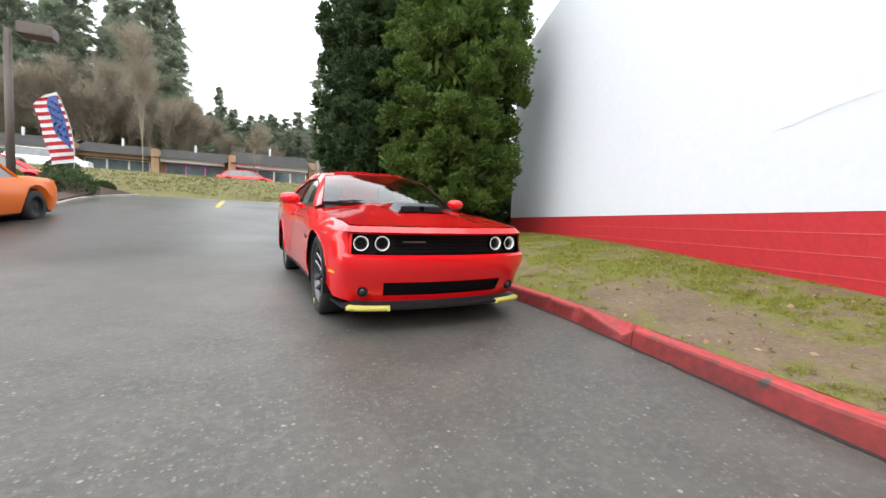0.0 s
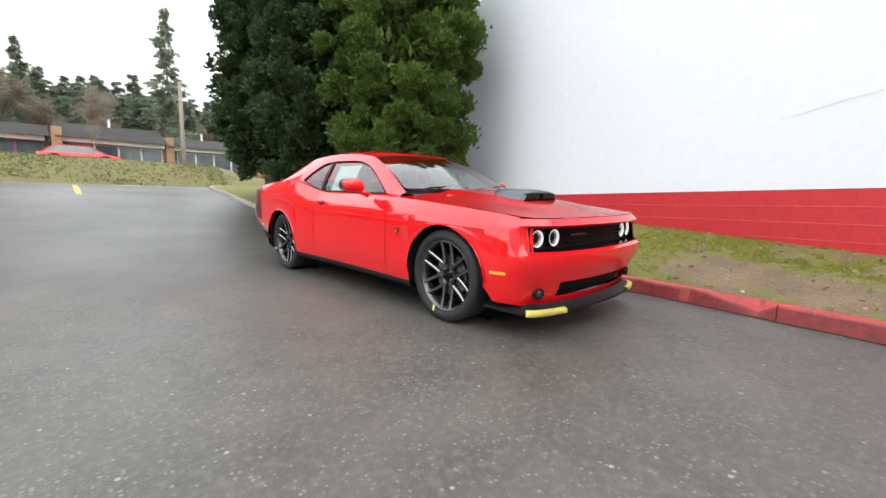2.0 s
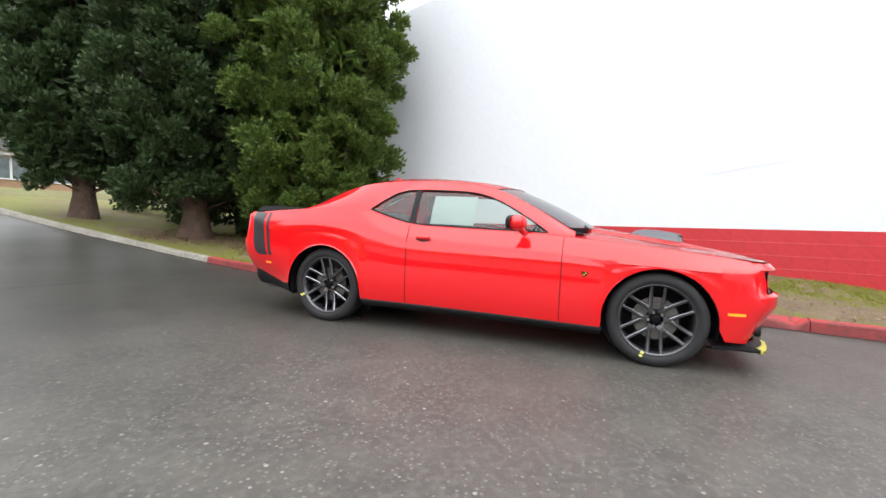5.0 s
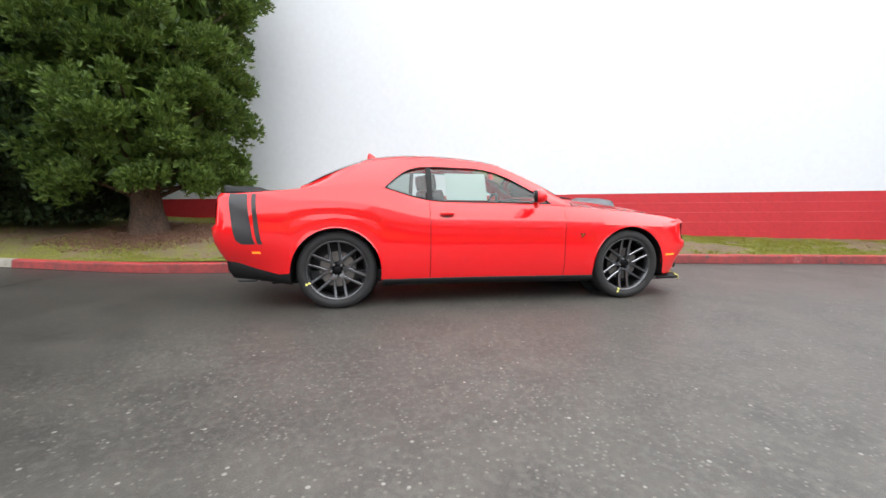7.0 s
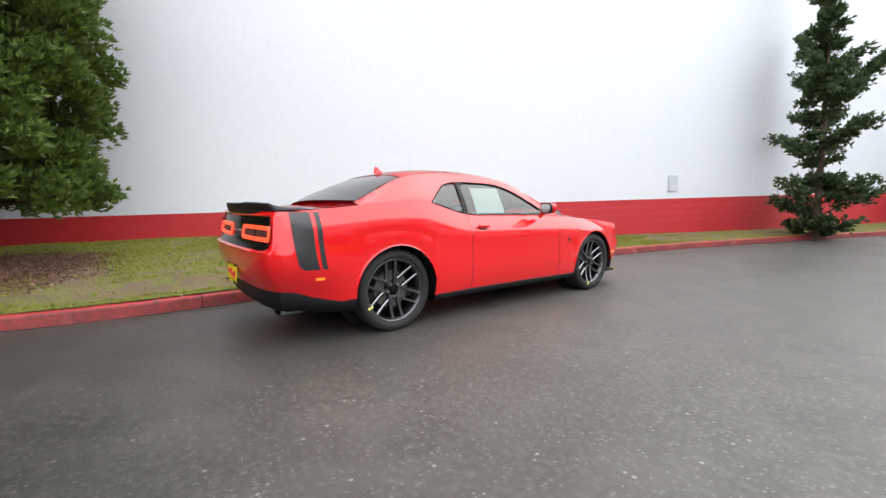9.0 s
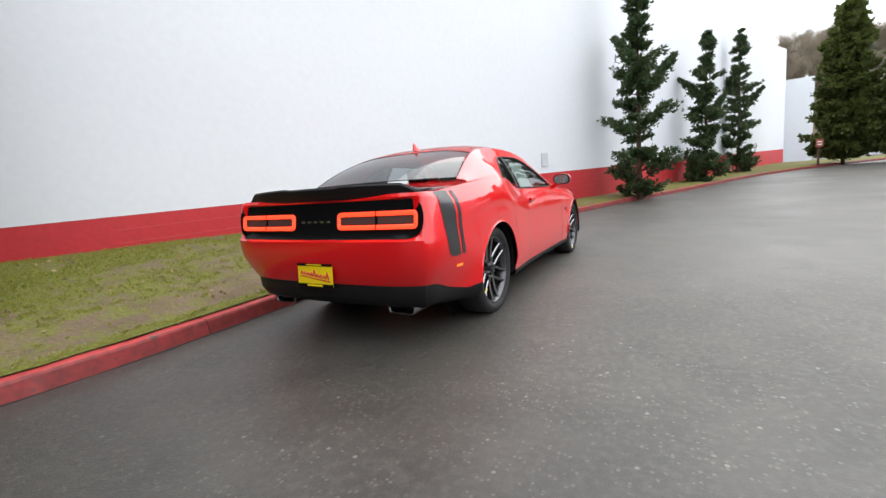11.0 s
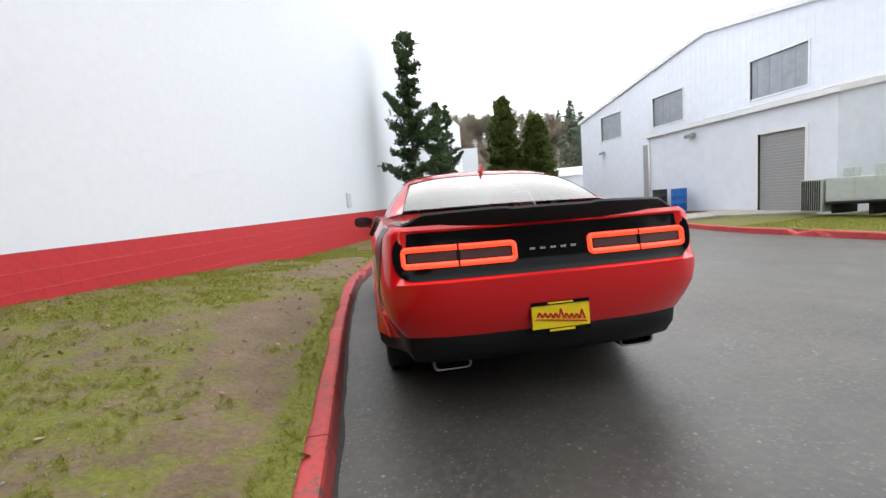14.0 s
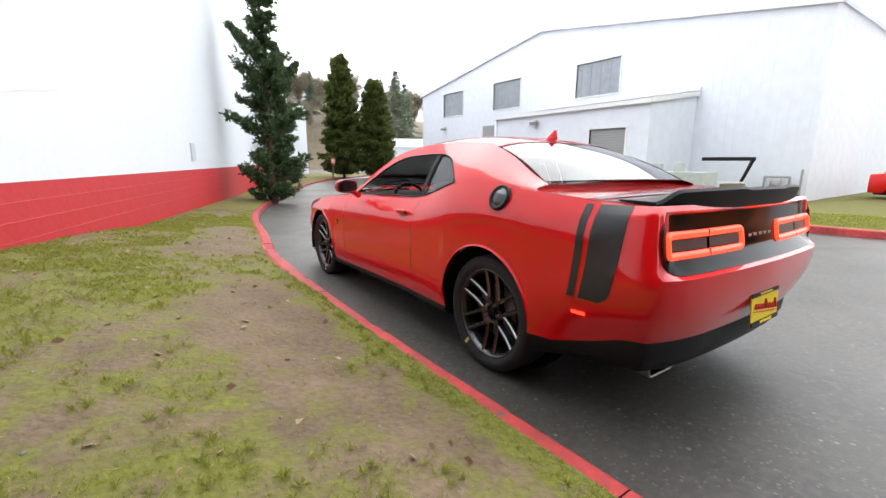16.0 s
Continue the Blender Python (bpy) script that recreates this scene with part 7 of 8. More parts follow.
part("wire_mesh", b, STEEL, fence)

# ---- north: verge bank, shops, woods ----
BANK = [(26.4, 1.55), (27.3, 1.85), (28.6, 2.75), (30.5, 3.45), (33.0, 3.55), (37.0, 3.4), (60.0, 3.8), (120.0, 8.0), (400.0, 30.0)]
b = bmesh.new()
rows = []
for y, z in BANK:
    rows.append([(x, y + 0.5 * math.sin(x * 0.2), z + 0.12 * noise.noise(Vector((x * 0.4, y * 0.4, 7))) - (0.9 * step(x, 6.0, 9.0) * step(y, 26, 29) * (1 - step(y, 60, 90)) if y < 60 else 0)) for x in np.linspace(-160, 120, 90)])
grid_faces(b, rows)
if sum(f.normal.z for f in b.faces) < 0:
    bmesh.ops.reverse_faces(b, faces=b.faces)
BANK_GRASS = material("rough_bank_grass", (0.13, 0.135, 0.045), 0.95, second=(0.10, 0.082, 0.035), fine=3.0, broad=0.5, bump=1.0, deep=0.1)
tagged(part("bank", b, BANK_GRASS, smooth=True), "rough yellow-green grass bank beyond the street", "bank", kind="structure")
tuft_rng = np.random.default_rng(17)
m = 5200
tx, ty = tuft_rng.uniform(-34, 9, m), tuft_rng.uniform(27.2, 31.5, m)
tz = np.interp(ty - 0.5 * np.sin(tx * 0.2), [q[0] for q in BANK], [q[1] for q in BANK]) - 0.9 * np.clip((tx - 6) / 3, 0, 1)
v, f = leaf_cloud(np.stack([tx, ty, tz - 0.05], 1), np.tile([0.0, 0.0, 1.0], (m, 1)), 7, 0.17, 0.020, 0.9, tuft_rng)
tagged(link_mesh("bank_grass", mesh_arrays("bank_grass", v, f), foliage("rough_grass_tufts", (0.12, 0.115, 0.035), (0.22, 0.215, 0.075), 0.3)), "rough tufted grass on the street bank", "grass", kind="stuff")
YELLOW_PAINT = material("worn_yellow_line", (0.52, 0.36, 0.07), 0.7, vary=0.4, fine=20.0)
b = bmesh.new()
grid_faces(b, [[(x, y, float(road_z(x, y)) + 0.006) for x in (-2.40 + 0.02 * (y - 13.5), -2.24 + 0.02 * (y - 13.5))] for y in np.linspace(13.4, 18.2, 12)])
bmesh.ops.recalc_face_normals(b, faces=b.faces)
tagged(part("yellow_line", b, YELLOW_PAINT), "worn yellow line painted on the asphalt", "road marking", kind="structure")
b = bmesh.new()
grid_faces(b, [[(x, y, float(road_z(x, y)) + 0.006) for x in np.linspace(-0.6, 0.9, 6)] for y in (19.3, 19.5)])
bmesh.ops.recalc_face_normals(b, faces=b.faces)
tagged(part("white_line", b, material("worn_white_line", (0.55, 0.54, 0.5), 0.7, vary=0.3, fine=20.0)), "worn white stop line at the street", "road marking", kind="structure")

b = bmesh.new()  # a tarred seam across the drive
rows = []
for t in np.linspace(0, 1, 22):
    x, y = -3.4 + 4.6 * t, 5.55 - 0.75 * t + 0.03 * math.sin(9 * t) + 0.02 * math.sin(31 * t)
    w = 0.010 + 0.006 * math.sin(17 * t)
    rows.append([(x, y - w, float(road_z(x, y - w)) + 0.004), (x, y + w, float(road_z(x, y + w)) + 0.004)])
grid_faces(b, rows)
face_out(b, Vector((0, 0, 1)))
tagged(part("tar_seam", b, material("black_tar", (0.014, 0.013, 0.013), 0.5, vary=0.2, fine=20.0)), "thin black tarred seam across the asphalt", "road seam", kind="structure")

ROOFING = material("dark_shingle_roof", (0.085, 0.080, 0.078), 0.9, vary=0.3, fine=6.0, broad=0.5)
BRICK = material("tan_brick", (0.30, 0.19, 0.11), 0.85, vary=0.3, fine=12.0, broad=1.0, bump=0.4)
SHOP_GLASS = material("shop_window", (0.10, 0.13, 0.14), 0.08, vary=0.4, fine=1.5)
PURPLE = material("purple_shop_front", (0.45, 0.10, 0.38), 0.5, vary=0.2, fine=4.0)


def shop(x0, x1, y, front, fascia_mat, label, roof_z=6.0, brick_left=True):
    """One unit of the low shopping row: brick piers, glass front, pale fascia and a dark sloping roof."""
    root = thing("shop_unit", label, "shop", pose(0, y, 3.25), group="row of low shops")
    b = bmesh.new()
    box(b, (x0, 0.35, -0.4), (x1, 7.0, 2.3))
    part("wall", b, BRICK, root)
    n = max(2, int((x1 - x0) / 1.7))
    for k in range(n):
        b = bmesh.new()
        a, c = x0 + 0.8 + (x1 - x0 - 1.0) * k / n, x0 + 0.8 + (x1 - x0 - 1.0) * (k + 1) / n - 0.14
        box(b, (a, 0.26, 0.35), (c, 0.34, 1.85))
        w = part("shop_window", b, SHOP_GLASS, root)
        b = bmesh.new()
        for lo, hi in (((a - 0.05, 0.22, 0.28), (c + 0.05, 0.345, 0.35)), ((a - 0.05, 0.22, 1.85), (c + 0.05, 0.345, 1.92)), ((a - 0.06, 0.22, 0.35), (a, 0.345, 1.85)), ((c, 0.22, 0.35), (c + 0.06, 0.345, 1.85))):
            box(b, lo, hi)
        part("frame", b, front, w)
    b = bmesh.new()
    box(b, (x0 + 0.3, -0.5, 1.95), (x1 - 0.2, 0.35, 2.35), 0.03)
    part("fascia", b, fascia_mat, root)
    b = bmesh.new()
    grid_faces(b, [[(x0 - 0.05, -1.1, 2.25), (x1 + 0.05, -1.1, 2.25)], [(x0 - 0.05, 3.6, roof_z - 3.25), (x1 + 0.05, 3.6, roof_z - 3.25)], [(x0 - 0.05, 7.6, 2.3), (x1 + 0.05, 7.6, 2.3)]])
    bmesh.ops.solidify(b, geom=b.faces, thickness=0.18)
    part("roof", b, ROOFING, root)
    if brick_left:
        b = bmesh.new()
        box(b, (x0 - 0.25, -0.9, -0.4), (x0 + 0.35, 0.4, 2.95), 0.02)
        part("brick_pier", b, BRICK, root)
    b = bmesh.new()
    tube(b, ((x0 + x1) / 2, 3.2, roof_z - 3.4), ((x0 + x1) / 2, 3.2, roof_z - 2.7), 0.12, 0.12, 8)
    part("roof_vent", b, STEEL, root)


for args in ((-46, -34, 39.0, TRIM, TRIM, "low shop with a brick pier and pale fascia", 6.8), (-34, -22, 39.0, TRIM, TRIM, "low shop with wide windows under a dark roof", 6.9), (-21.7, -14.2, 39.4, TRIM, TRIM, "low shop with a pale green fascia", 6.9), (-14.0, -8.4, 39.8, TRIM, BRICK, "low brick shop under a dark roof", 6.8), (-8.2, -2.6, 39.8, PURPLE, TRIM, "low shop with a purple front", 6.8), (-2.2, 4.8, 39.2, TRIM, TRIM, "low shop with a white front and a brick end", 7.1), (5.0, 12.0, 40.0, TRIM, TRIM, "low shop with white windows", 6.8), (12.2, 19.5, 39.0, TRIM, TRIM, "low brick shop with a glass corner", 6.8)):
    shop(*args)

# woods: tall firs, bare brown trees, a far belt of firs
FIRS = [cone_tree("fir_tree", "tall dark fir in the woods behind the shops", (-400, 400 + 9 * k, -50), 24.0, 3.4, 5.5, 40, LEAF_FAR_HAZED, 71 + k, per=34, dense=1.1, droop=0.42, ragged=0.75, leaf=(5, 0.50, 0.042), power=0.72, trunk_r=0.26, mat_trunk=TWIGS) for k in range(3)]


def bare_tree(seed):
    """A leafless tree: forked limbs ending in sprays of thin twigs."""
    rng = np.random.default_rng(seed)
    root = thing("bare_tree", "leafless brown alder behind the shops", "tree", pose(-400, 440 + seed, -50))
    b = bmesh.new()
    tips = []

    def grow(p, d, length, r, depth):
        q = p + d * length
        tube(b, p, q, r, r * 0.7, 6 if depth < 2 else 3, False)
        if 1 <= depth < 4:
            tips.append((q, d))
        if depth >= 4:
            tips.append((q, d))
            return
        for k in range(3):
            e = Vector(tuple(np.array(d) + rng.normal(0, 0.20, 3) + np.array([0, 0, 0.20]))).normalized()
            grow(p + d * length * rng.uniform(0.65, 1.0), e, length * rng.uniform(0.62, 0.86), r * 0.60, depth + 1)

    grow(Vector((0, 0, -0.5)), Vector((0, 0, 1)), 4.2, 0.060, 0)
    part("trunk", b, TWIGS, root)
    cs, ws = [], []
    for q, d in tips:
        cs += [np.array(q) - np.array(d) * 0.8 * rng.uniform(0, 1) for _ in range(9)]
        ws += [unit(np.array(d) + rng.normal(0, 0.5, 3)) for _ in range(9)]
    v, f = leaf_cloud(np.array(cs), np.array(ws), 5, 1.5, 0.012, 0.40, rng)
    link_mesh("twig_spray", mesh_arrays("twig_spray", v, f), TWIGS, root)
    return root


BARE = [bare_tree(90 + k) for k in range(3)]
rng = np.random.default_rng(11)


def scatter(kinds, places, group, wide=1.0):
    for x, y, z, sc in places:
        src = kinds[int(rng.integers(len(kinds)))]
        tagged(copy_thing(src, pose(x, y, z, 0, 0, float(rng.uniform(0, 360))) @ Matrix.Diagonal((sc * wide, sc * wide, sc, 1))), group=group)


north = []
for k in range(40):  # tall firs in the north-west
    north.append((-46 + 0.95 * k + rng.uniform(-1, 1), 62 + rng.uniform(-6, 12), 4.0, rng.uniform(0.85, 1.2)))
north = [p for p in north if p[0] < -9.0]
north += [(9.6, 62, 4.0, 0.88), (17.5, 62, 4.0, 0.72), (21, 64, 4.0, 0.95), (24, 60, 4.0, 0.85), (28, 66, 4.0, 1.0), (-4.5, 74, 4.0, 0.72)]
belt = []
for k in range(100):  # the lower belt
    belt.append((-18 + 0.5 * k + rng.uniform(-0.6, 0.6), 84 + rng.uniform(-6, 14), 4.2, rng.uniform(0.52, 0.70)))
for k in range(64):
    belt.append((-14 + 0.62 * k + rng.uniform(-0.4, 0.4), 76 + rng.uniform(-3, 4), 4.0, rng.uniform(0.40, 0.52)))
scatter(FIRS, north, "firs behind the shops", 1.2)
scatter(FIRS, belt, "firs behind the shops", 1.9)
# the closed edge of the wood behind them
wood_rng = np.random.default_rng(41)
cs, ws = [], []
for k in range(150):
    x, y, h = -62 + 0.75 * k + wood_rng.uniform(-0.5, 0.5), 90 + wood_rng.uniform(-3, 9), wood_rng.uniform(8.0, 13.5)
    m = 110
    t = wood_rng.uniform(0, 1, m) ** 1.15
    a, r = wood_rng.uniform(0, 2 * math.pi, m), (1 - t) * 2.1 * wood_rng.uniform(0.4, 1.0, m) + 0.1
    cs.append(np.stack([x + r * np.cos(a), y + r * np.sin(a), 4.2 + h * t], 1))
    ws.append(unit(np.stack([np.cos(a), np.sin(a), np.full(m, -0.15)], 1)))
v, f = leaf_cloud(np.concatenate(cs), np.concatenate(ws), 4, 0.95, 0.16, 0.5, wood_rng)
tagged(link_mesh("far_woods", mesh_arrays("far_woods", v, f), LEAF_FAR_HAZED), "closed belt of firs in the distance, haze painted into their green", "woods", kind="stuff")
alders = [(-46 + 0.60 * k + rng.uniform(-0.8, 0.8), 52 + rng.uniform(-3, 9), 3.4, rng.uniform(0.72, 1.08)) for k in range(66)]
alders += [(-8 + 5.6 * k + rng.uniform(-1, 1), 58 + rng.uniform(-2, 8), 3.6, rng.uniform(0.50, 0.72)) for k in range(6)]
scatter(BARE, alders, "bare trees behind the shops")
tagged(copy_thing(BARE[0], pose(-0.3, 35.5, 3.4, 0, 0, 40) @ Matrix.Scale(0.42, 4)), "small leafless street tree before the shops")
tagged(copy_thing(BARE[1], pose(-8.2, 34.0, 3.4, 0, 0, 70) @ Matrix.Diagonal((0.7, 0.7, 0.95, 1))), "slender leafless street tree before the shops")
# the hill in the south
b = bmesh.new()
rows = []
for y, z in ((-78, -0.4), (-88, 4.5), (-106, 13.0), (-140, 22.0), (-220, 32.0), (-420, 44.0)):
    rows.append([(x, y, z * (0.75 + 0.35 * noise.noise(Vector((x * 0.02, y * 0.01, 4)))) - (0.5 if z < 0 else 0)) for x in np.linspace(-220, 160, 50)])
grid_faces(b, rows)
if sum(f.normal.z for f in b.faces) < 0:
    bmesh.ops.reverse_faces(b, faces=b.faces)
tagged(part("hill", b, material("leaf_litter_hill", (0.15, 0.11, 0.075), 0.95, second=(0.09, 0.08, 0.045), fine=0.6, broad=0.08), smooth=True), "wooded brown hillside in the distance", "hill", kind="structure")


def hill_z(y):
    return float(np.interp(-y, [78, 88, 106, 140, 220], [-0.4, 3.6, 10.4, 17.6, 26.0]))


far = []
for k in range(90):
    y = -88 - rng.uniform(0, 45)
    far.append((-62 + 0.77 * k + rng.uniform(-1, 1), y, hill_z(y) - 0.5, rng.uniform(0.75, 1.1)))
scatter(BARE, far, "bare trees on the hill")
far = []
for k in range(16):
    y = -95 - rng.uniform(0, 45)
    far.append((-66 + 4.4 * k + rng.uniform(-2, 2), y, hill_z(y) - 0.5, rng.uniform(0.35, 0.6)))
far += [(-45, -85, 1.5, 0.80), (-49, -88, 1.5, 0.72), (-33, -82, 1.0, 0.55)]
scatter(FIRS, far, "firs on the hill", 1.5)
for ob in FIRS + BARE:
    for o in (*ob.children_recursive, ob):
        bpy.data.objects.remove(o)

# street furniture
UTIL = material("grey_weathered_pole", (0.24, 0.20, 0.16), 0.9, vary=0.3, fine=10.0)
pole = thing("utility_pole", "grey wooden utility pole beyond the street", "pole", pose(4.3, 31.0, 1.6))
b = bmesh.new()
tube(b, (0, 0, 0), (0, 0, 7.5), 0.16, 0.11, 10)
part("shaft", b, UTIL, pole, smooth=True)
POST_BROWN = material("dark_brown_post_paint", (0.085, 0.066, 0.056), 0.6, vary=0.2, fine=10.0)
post = thing("parking_lamp", "dark steel parking lamp with two box heads", "lamp post", pose(-8.3, 13.35, 1.1))
b = bmesh.new()
tube(b, (0, 0, 0), (0, 0, 5.4), 0.12, 0.10, 10)
part("shaft", b, POST_BROWN, post, smooth=True)
for s in (-1, 1):
    b = bmesh.new()
    box(b, (s * 0.75 - 0.45, -0.32, 5.25), (s * 0.75 + 0.45, 0.32, 5.62), 0.05)
    part("lamp_head", b, POST_BROWN, post)

# planted island with bushes and a feather flag
ISLAND = [(-13.0, 8.2), (-9.0, 9.3), (-7.3, 10.0), (-6.75, 11.0), (-6.80, 13.5), (-6.7, 15.5), (-6.15, 17.2), (-5.85, 18.2), (-6.4, 18.9), (-7.6, 18.7), (-9.4, 17.3), (-13.0, 16.6)]
line = smooth_line(ISLAND, 6)
b = bmesh.new()
mid = np.mean(np.array([list(p) for p in line]), 0)
rows = [[tuple(np.append(np.array(p) + (mid - np.array(p)) * s, float(road_z(*p)) + 0.13 + 0.16 * min(1, s * 3))) for p in line] for s in (0.0, 0.2, 0.5, 0.9)]
grid_faces(b, rows)
bmesh.ops.recalc_face_normals(b, faces=b.faces)
if sum(f.normal.z for f in b.faces) < 0:
    bmesh.ops.reverse_faces(b, faces=b.faces)
tagged(part("planted_island", b, BARK_CHIPS, smooth=True), "bark-covered planting island with a concrete edge", "flower bed", kind="structure")
side_kerb("kerb_island", ISLAND, GREY_KERB, "grey concrete edge of the planting island", -1)
for k, (x, y, sx, sz) in enumerate(((-7.30, 15.1, 0.85, 0.95), (-8.05, 17.0, 0.80, 1.35), (-8.6, 13.9, 0.60, 0.80), (-6.75, 17.2, 0.40, 0.45))):
    shrub((x, y, float(road_z(x, y)) + 0.22), (sx, sx, sz), LEAF_PINE if k != 2 else LEAF_NEAR, 80 + k, "rounded dark green bush on the planting island", "bush", 1100, (5, 0.08, 0.022))


def feather_flag():
    root = thing("feather_flag", "tall feather flag with red and white stripes and blue stars field", "flag", pose(-7.5, 16.0, float(road_z(-7.5, 16.0)) + 0.2))

    def spine_x(t):
        return 0.25 * math.sin(2.2 * t) - 0.60 * t ** 2.2

    b = bmesh.new()
    spine = [Vector((spine_x(t), 0, 3.75 * t)) for t in np.linspace(0, 1, 16)]
    for p, q in zip(spine, spine[1:]):
        tube(b, p, q, 0.016, 0.012, 6)
    part("pole", b, STEEL, root)
    red, white, blue = material("flag_red", (0.50, 0.03, 0.04), 0.7), material("flag_white", (0.75, 0.75, 0.75), 0.7), material("flag_blue", (0.10, 0.17, 0.45), 0.7)

    def cloth(t, f):
        w = 0.66 + 0.22 * step(t, 0.3, 0.6)
        w *= min(1, (1.03 - t) * 7) ** 0.6
        return (spine_x(t) - w * f, 0.06 * math.sin(6 * t + 3 * f), 3.75 * t - 0.16 * f)

    n = 19
    for k in range(n):
        t0, t1 = 0.30 + 0.70 * k / n, 0.30 + 0.70 * (k + 1) / n
        b = bmesh.new()
        grid_faces(b, [[cloth(t, f) for f in (0, 0.25, 0.5, 0.75, 1)] for t in (t0, t1)])
        bmesh.ops.solidify(b, geom=b.faces, thickness=0.004)
        part("stripe", b, red if k % 2 else white, root)
    b = bmesh.new()
    grid_faces(b, [[tuple(np.add(cloth(t, f), (0, -0.010, 0))) for f in np.linspace(0.10, 0.10 + 0.45 * step(t, 0.40, 0.62), 4)] for t in np.linspace(0.42, 0.97, 12)])
    bmesh.ops.solidify(b, geom=b.faces, thickness=0.004)
    part("blue_field", b, blue, root)
    for k in range(14):
        t, f = 0.56 + 0.027 * k, (0.20, 0.34, 0.46)[k % 3]
        x, y, z = cloth(t, f)
        b = bmesh.new()
        b.faces.new([b.verts.new((x + r * math.sin(i * math.pi / 5), y - 0.022, z + r * math.cos(i * math.pi / 5))) for i, r in enumerate((0.055, 0.023) * 5)])
        bmesh.ops.solidify(b, geom=b.faces, thickness=0.004)
        part("star", b, white, root)


feather_flag()


# ---- parked vehicles in the background ----
def parked_car(m, paint, label, length=4.5, width=1.8, height=1.5, roof=(0.30, 0.82), bonnet=0.62, wheel=0.33, group="", rim=BRIGHT_EDGE):
    """A plain car: lofted body with arches, glazed cabin, bumpers, lamps and four wheels. Nose towards -y."""
    root = thing("parked_car", label, "car", m, group)
    h, w, l = height, width / 2, length / 2
    belt = h * bonnet
    b = bmesh.new()
    rows = []
    for t in np.linspace(0, 1, 25):
        y = -l + length * t
        tap = 1 - 0.16 * max(0, 1 - t * 8) ** 2 - 0.12 * max(0, (t - 0.88) * 8) ** 2
        top = belt * (0.86 + 0.14 * step(t, 0.0, 0.25)) * (1 - 0.05 * step(t, 0.9, 1.0))
        low = 0.24
        for c in (0.19, 0.80):
            dy = (t - c) * length
            if abs(dy) < wheel + 0.06:
                low = max(low, wheel + math.sqrt(max(0, (wheel + 0.06) ** 2 - dy * dy)) * 0.98)
        rows.append([(-w * tap * 0.90, y, low), (-w * tap, y, low + (top - low) * 0.35), (-w * tap * 0.99, y, low + (top - low) * 0.75), (-w * tap * 0.93, y, top), (-w * tap * 0.5, y, top + 0.03), (w * tap * 0.5, y, top + 0.03), (w * tap * 0.93, y, top), (w * tap * 0.99, y, low + (top - low) * 0.75), (w * tap, y, low + (top - low) * 0.35), (w * tap * 0.90, y, low)])
    grid_faces(b, rows)
    for r in (rows[0], rows[-1]):
        b.faces.new([b.verts.new(p) for p in r])
    bmesh.ops.remove_doubles(b, verts=b.verts, dist=0.001)
    bmesh.ops.recalc_face_normals(b, faces=b.faces)
    sharpened(part("body", b, paint, root), 40)
    y0, y1 = -l + length * (roof[0] - 0.10), -l + length * min(0.97, roof[1] + 0.10)
    r0, r1 = -l + length * (roof[0] + 0.08), -l + length * (roof[1] - 0.04)
    lows = [(-w * 0.9, y0, belt), (w * 0.9, y0, belt), (w * 0.9, y1, belt), (-w * 0.9, y1, belt)]
    tops = [(-w * 0.72, r0, h - 0.03), (w * 0.72, r0, h - 0.03), (w * 0.72, r1, h - 0.03), (-w * 0.72, r1, h - 0.03)]
    for k, nm in enumerate(("windscreen", "side_window", "rear_window", "side_window")):
        a, c, d2, e = Vector(lows[k]), Vector(lows[(k + 1) % 4]), Vector(tops[(k + 1) % 4]), Vector(tops[k])
        b = bmesh.new()
        grid_faces(b, [[a.lerp(c, f) for f in (0.0, 0.5, 1.0)], [e.lerp(d2, f) for f in (0.0, 0.5, 1.0)]])
        part(nm, b, DARK_PANE, root)
        b = bmesh.new()
        tube(b, a, e, 0.045, 0.04, 6)
        part("pillar", b, paint, root)
    b = bmesh.new()
    box(b, (-w * 0.74, r0 - 0.04, h - 0.06), (w * 0.74, r1 + 0.04, h), 0.03)
    part("roof", b, paint, root)
    b = bmesh.new()
    box(b, (-w * 0.8, -l + 0.15, 0.18), (w * 0.8, l - 0.15, 0.4))
    part("underbody", b, BLACK_TRIM, root)
    for s in (-1, 1):
        b = bmesh.new()
        box(b, (s * w * 0.62 - 0.16, -l - 0.012, belt * 0.66), (s * w * 0.62 + 0.16, -l + 0.05, belt * 0.80), 0.015)
        part("headlight", b, GREY_LENS, root)
        b = bmesh.new()
        box(b, (s * w * 0.68 - 0.10, l - 0.05, belt * 0.66), (s * w * 0.68 + 0.10, l + 0.012, belt * 0.88), 0.015)
        part("tail_light", b, RED_LENS, root)
        for c in (0.19, 0.80):
            wh = new("wheel")
            wh.parent = root
            wh.location = (s * (w - 0.12), -l + length * c, wheel)
            b = bmesh.new()
            lathe(b, [(-0.10, wheel * 0.62), (-0.11, wheel * 0.9), (-0.08, wheel), (0.08, wheel), (0.11, wheel * 0.9), (0.10, wheel * 0.62)], 0, (0, 0, 0), 28)
            part("tyre", b, TYRE, wh, smooth=True)
            b = bmesh.new()
            lathe(b, [(s * 0.09, wheel * 0.64), (s * 0.07, wheel * 0.55), (s * 0.04, wheel * 0.5), (s * 0.075, wheel * 0.15), (s * 0.08, 0.0001)], 0, (0, 0, 0), 28)
            part("rim", b, rim, wh, smooth=True)
    return root


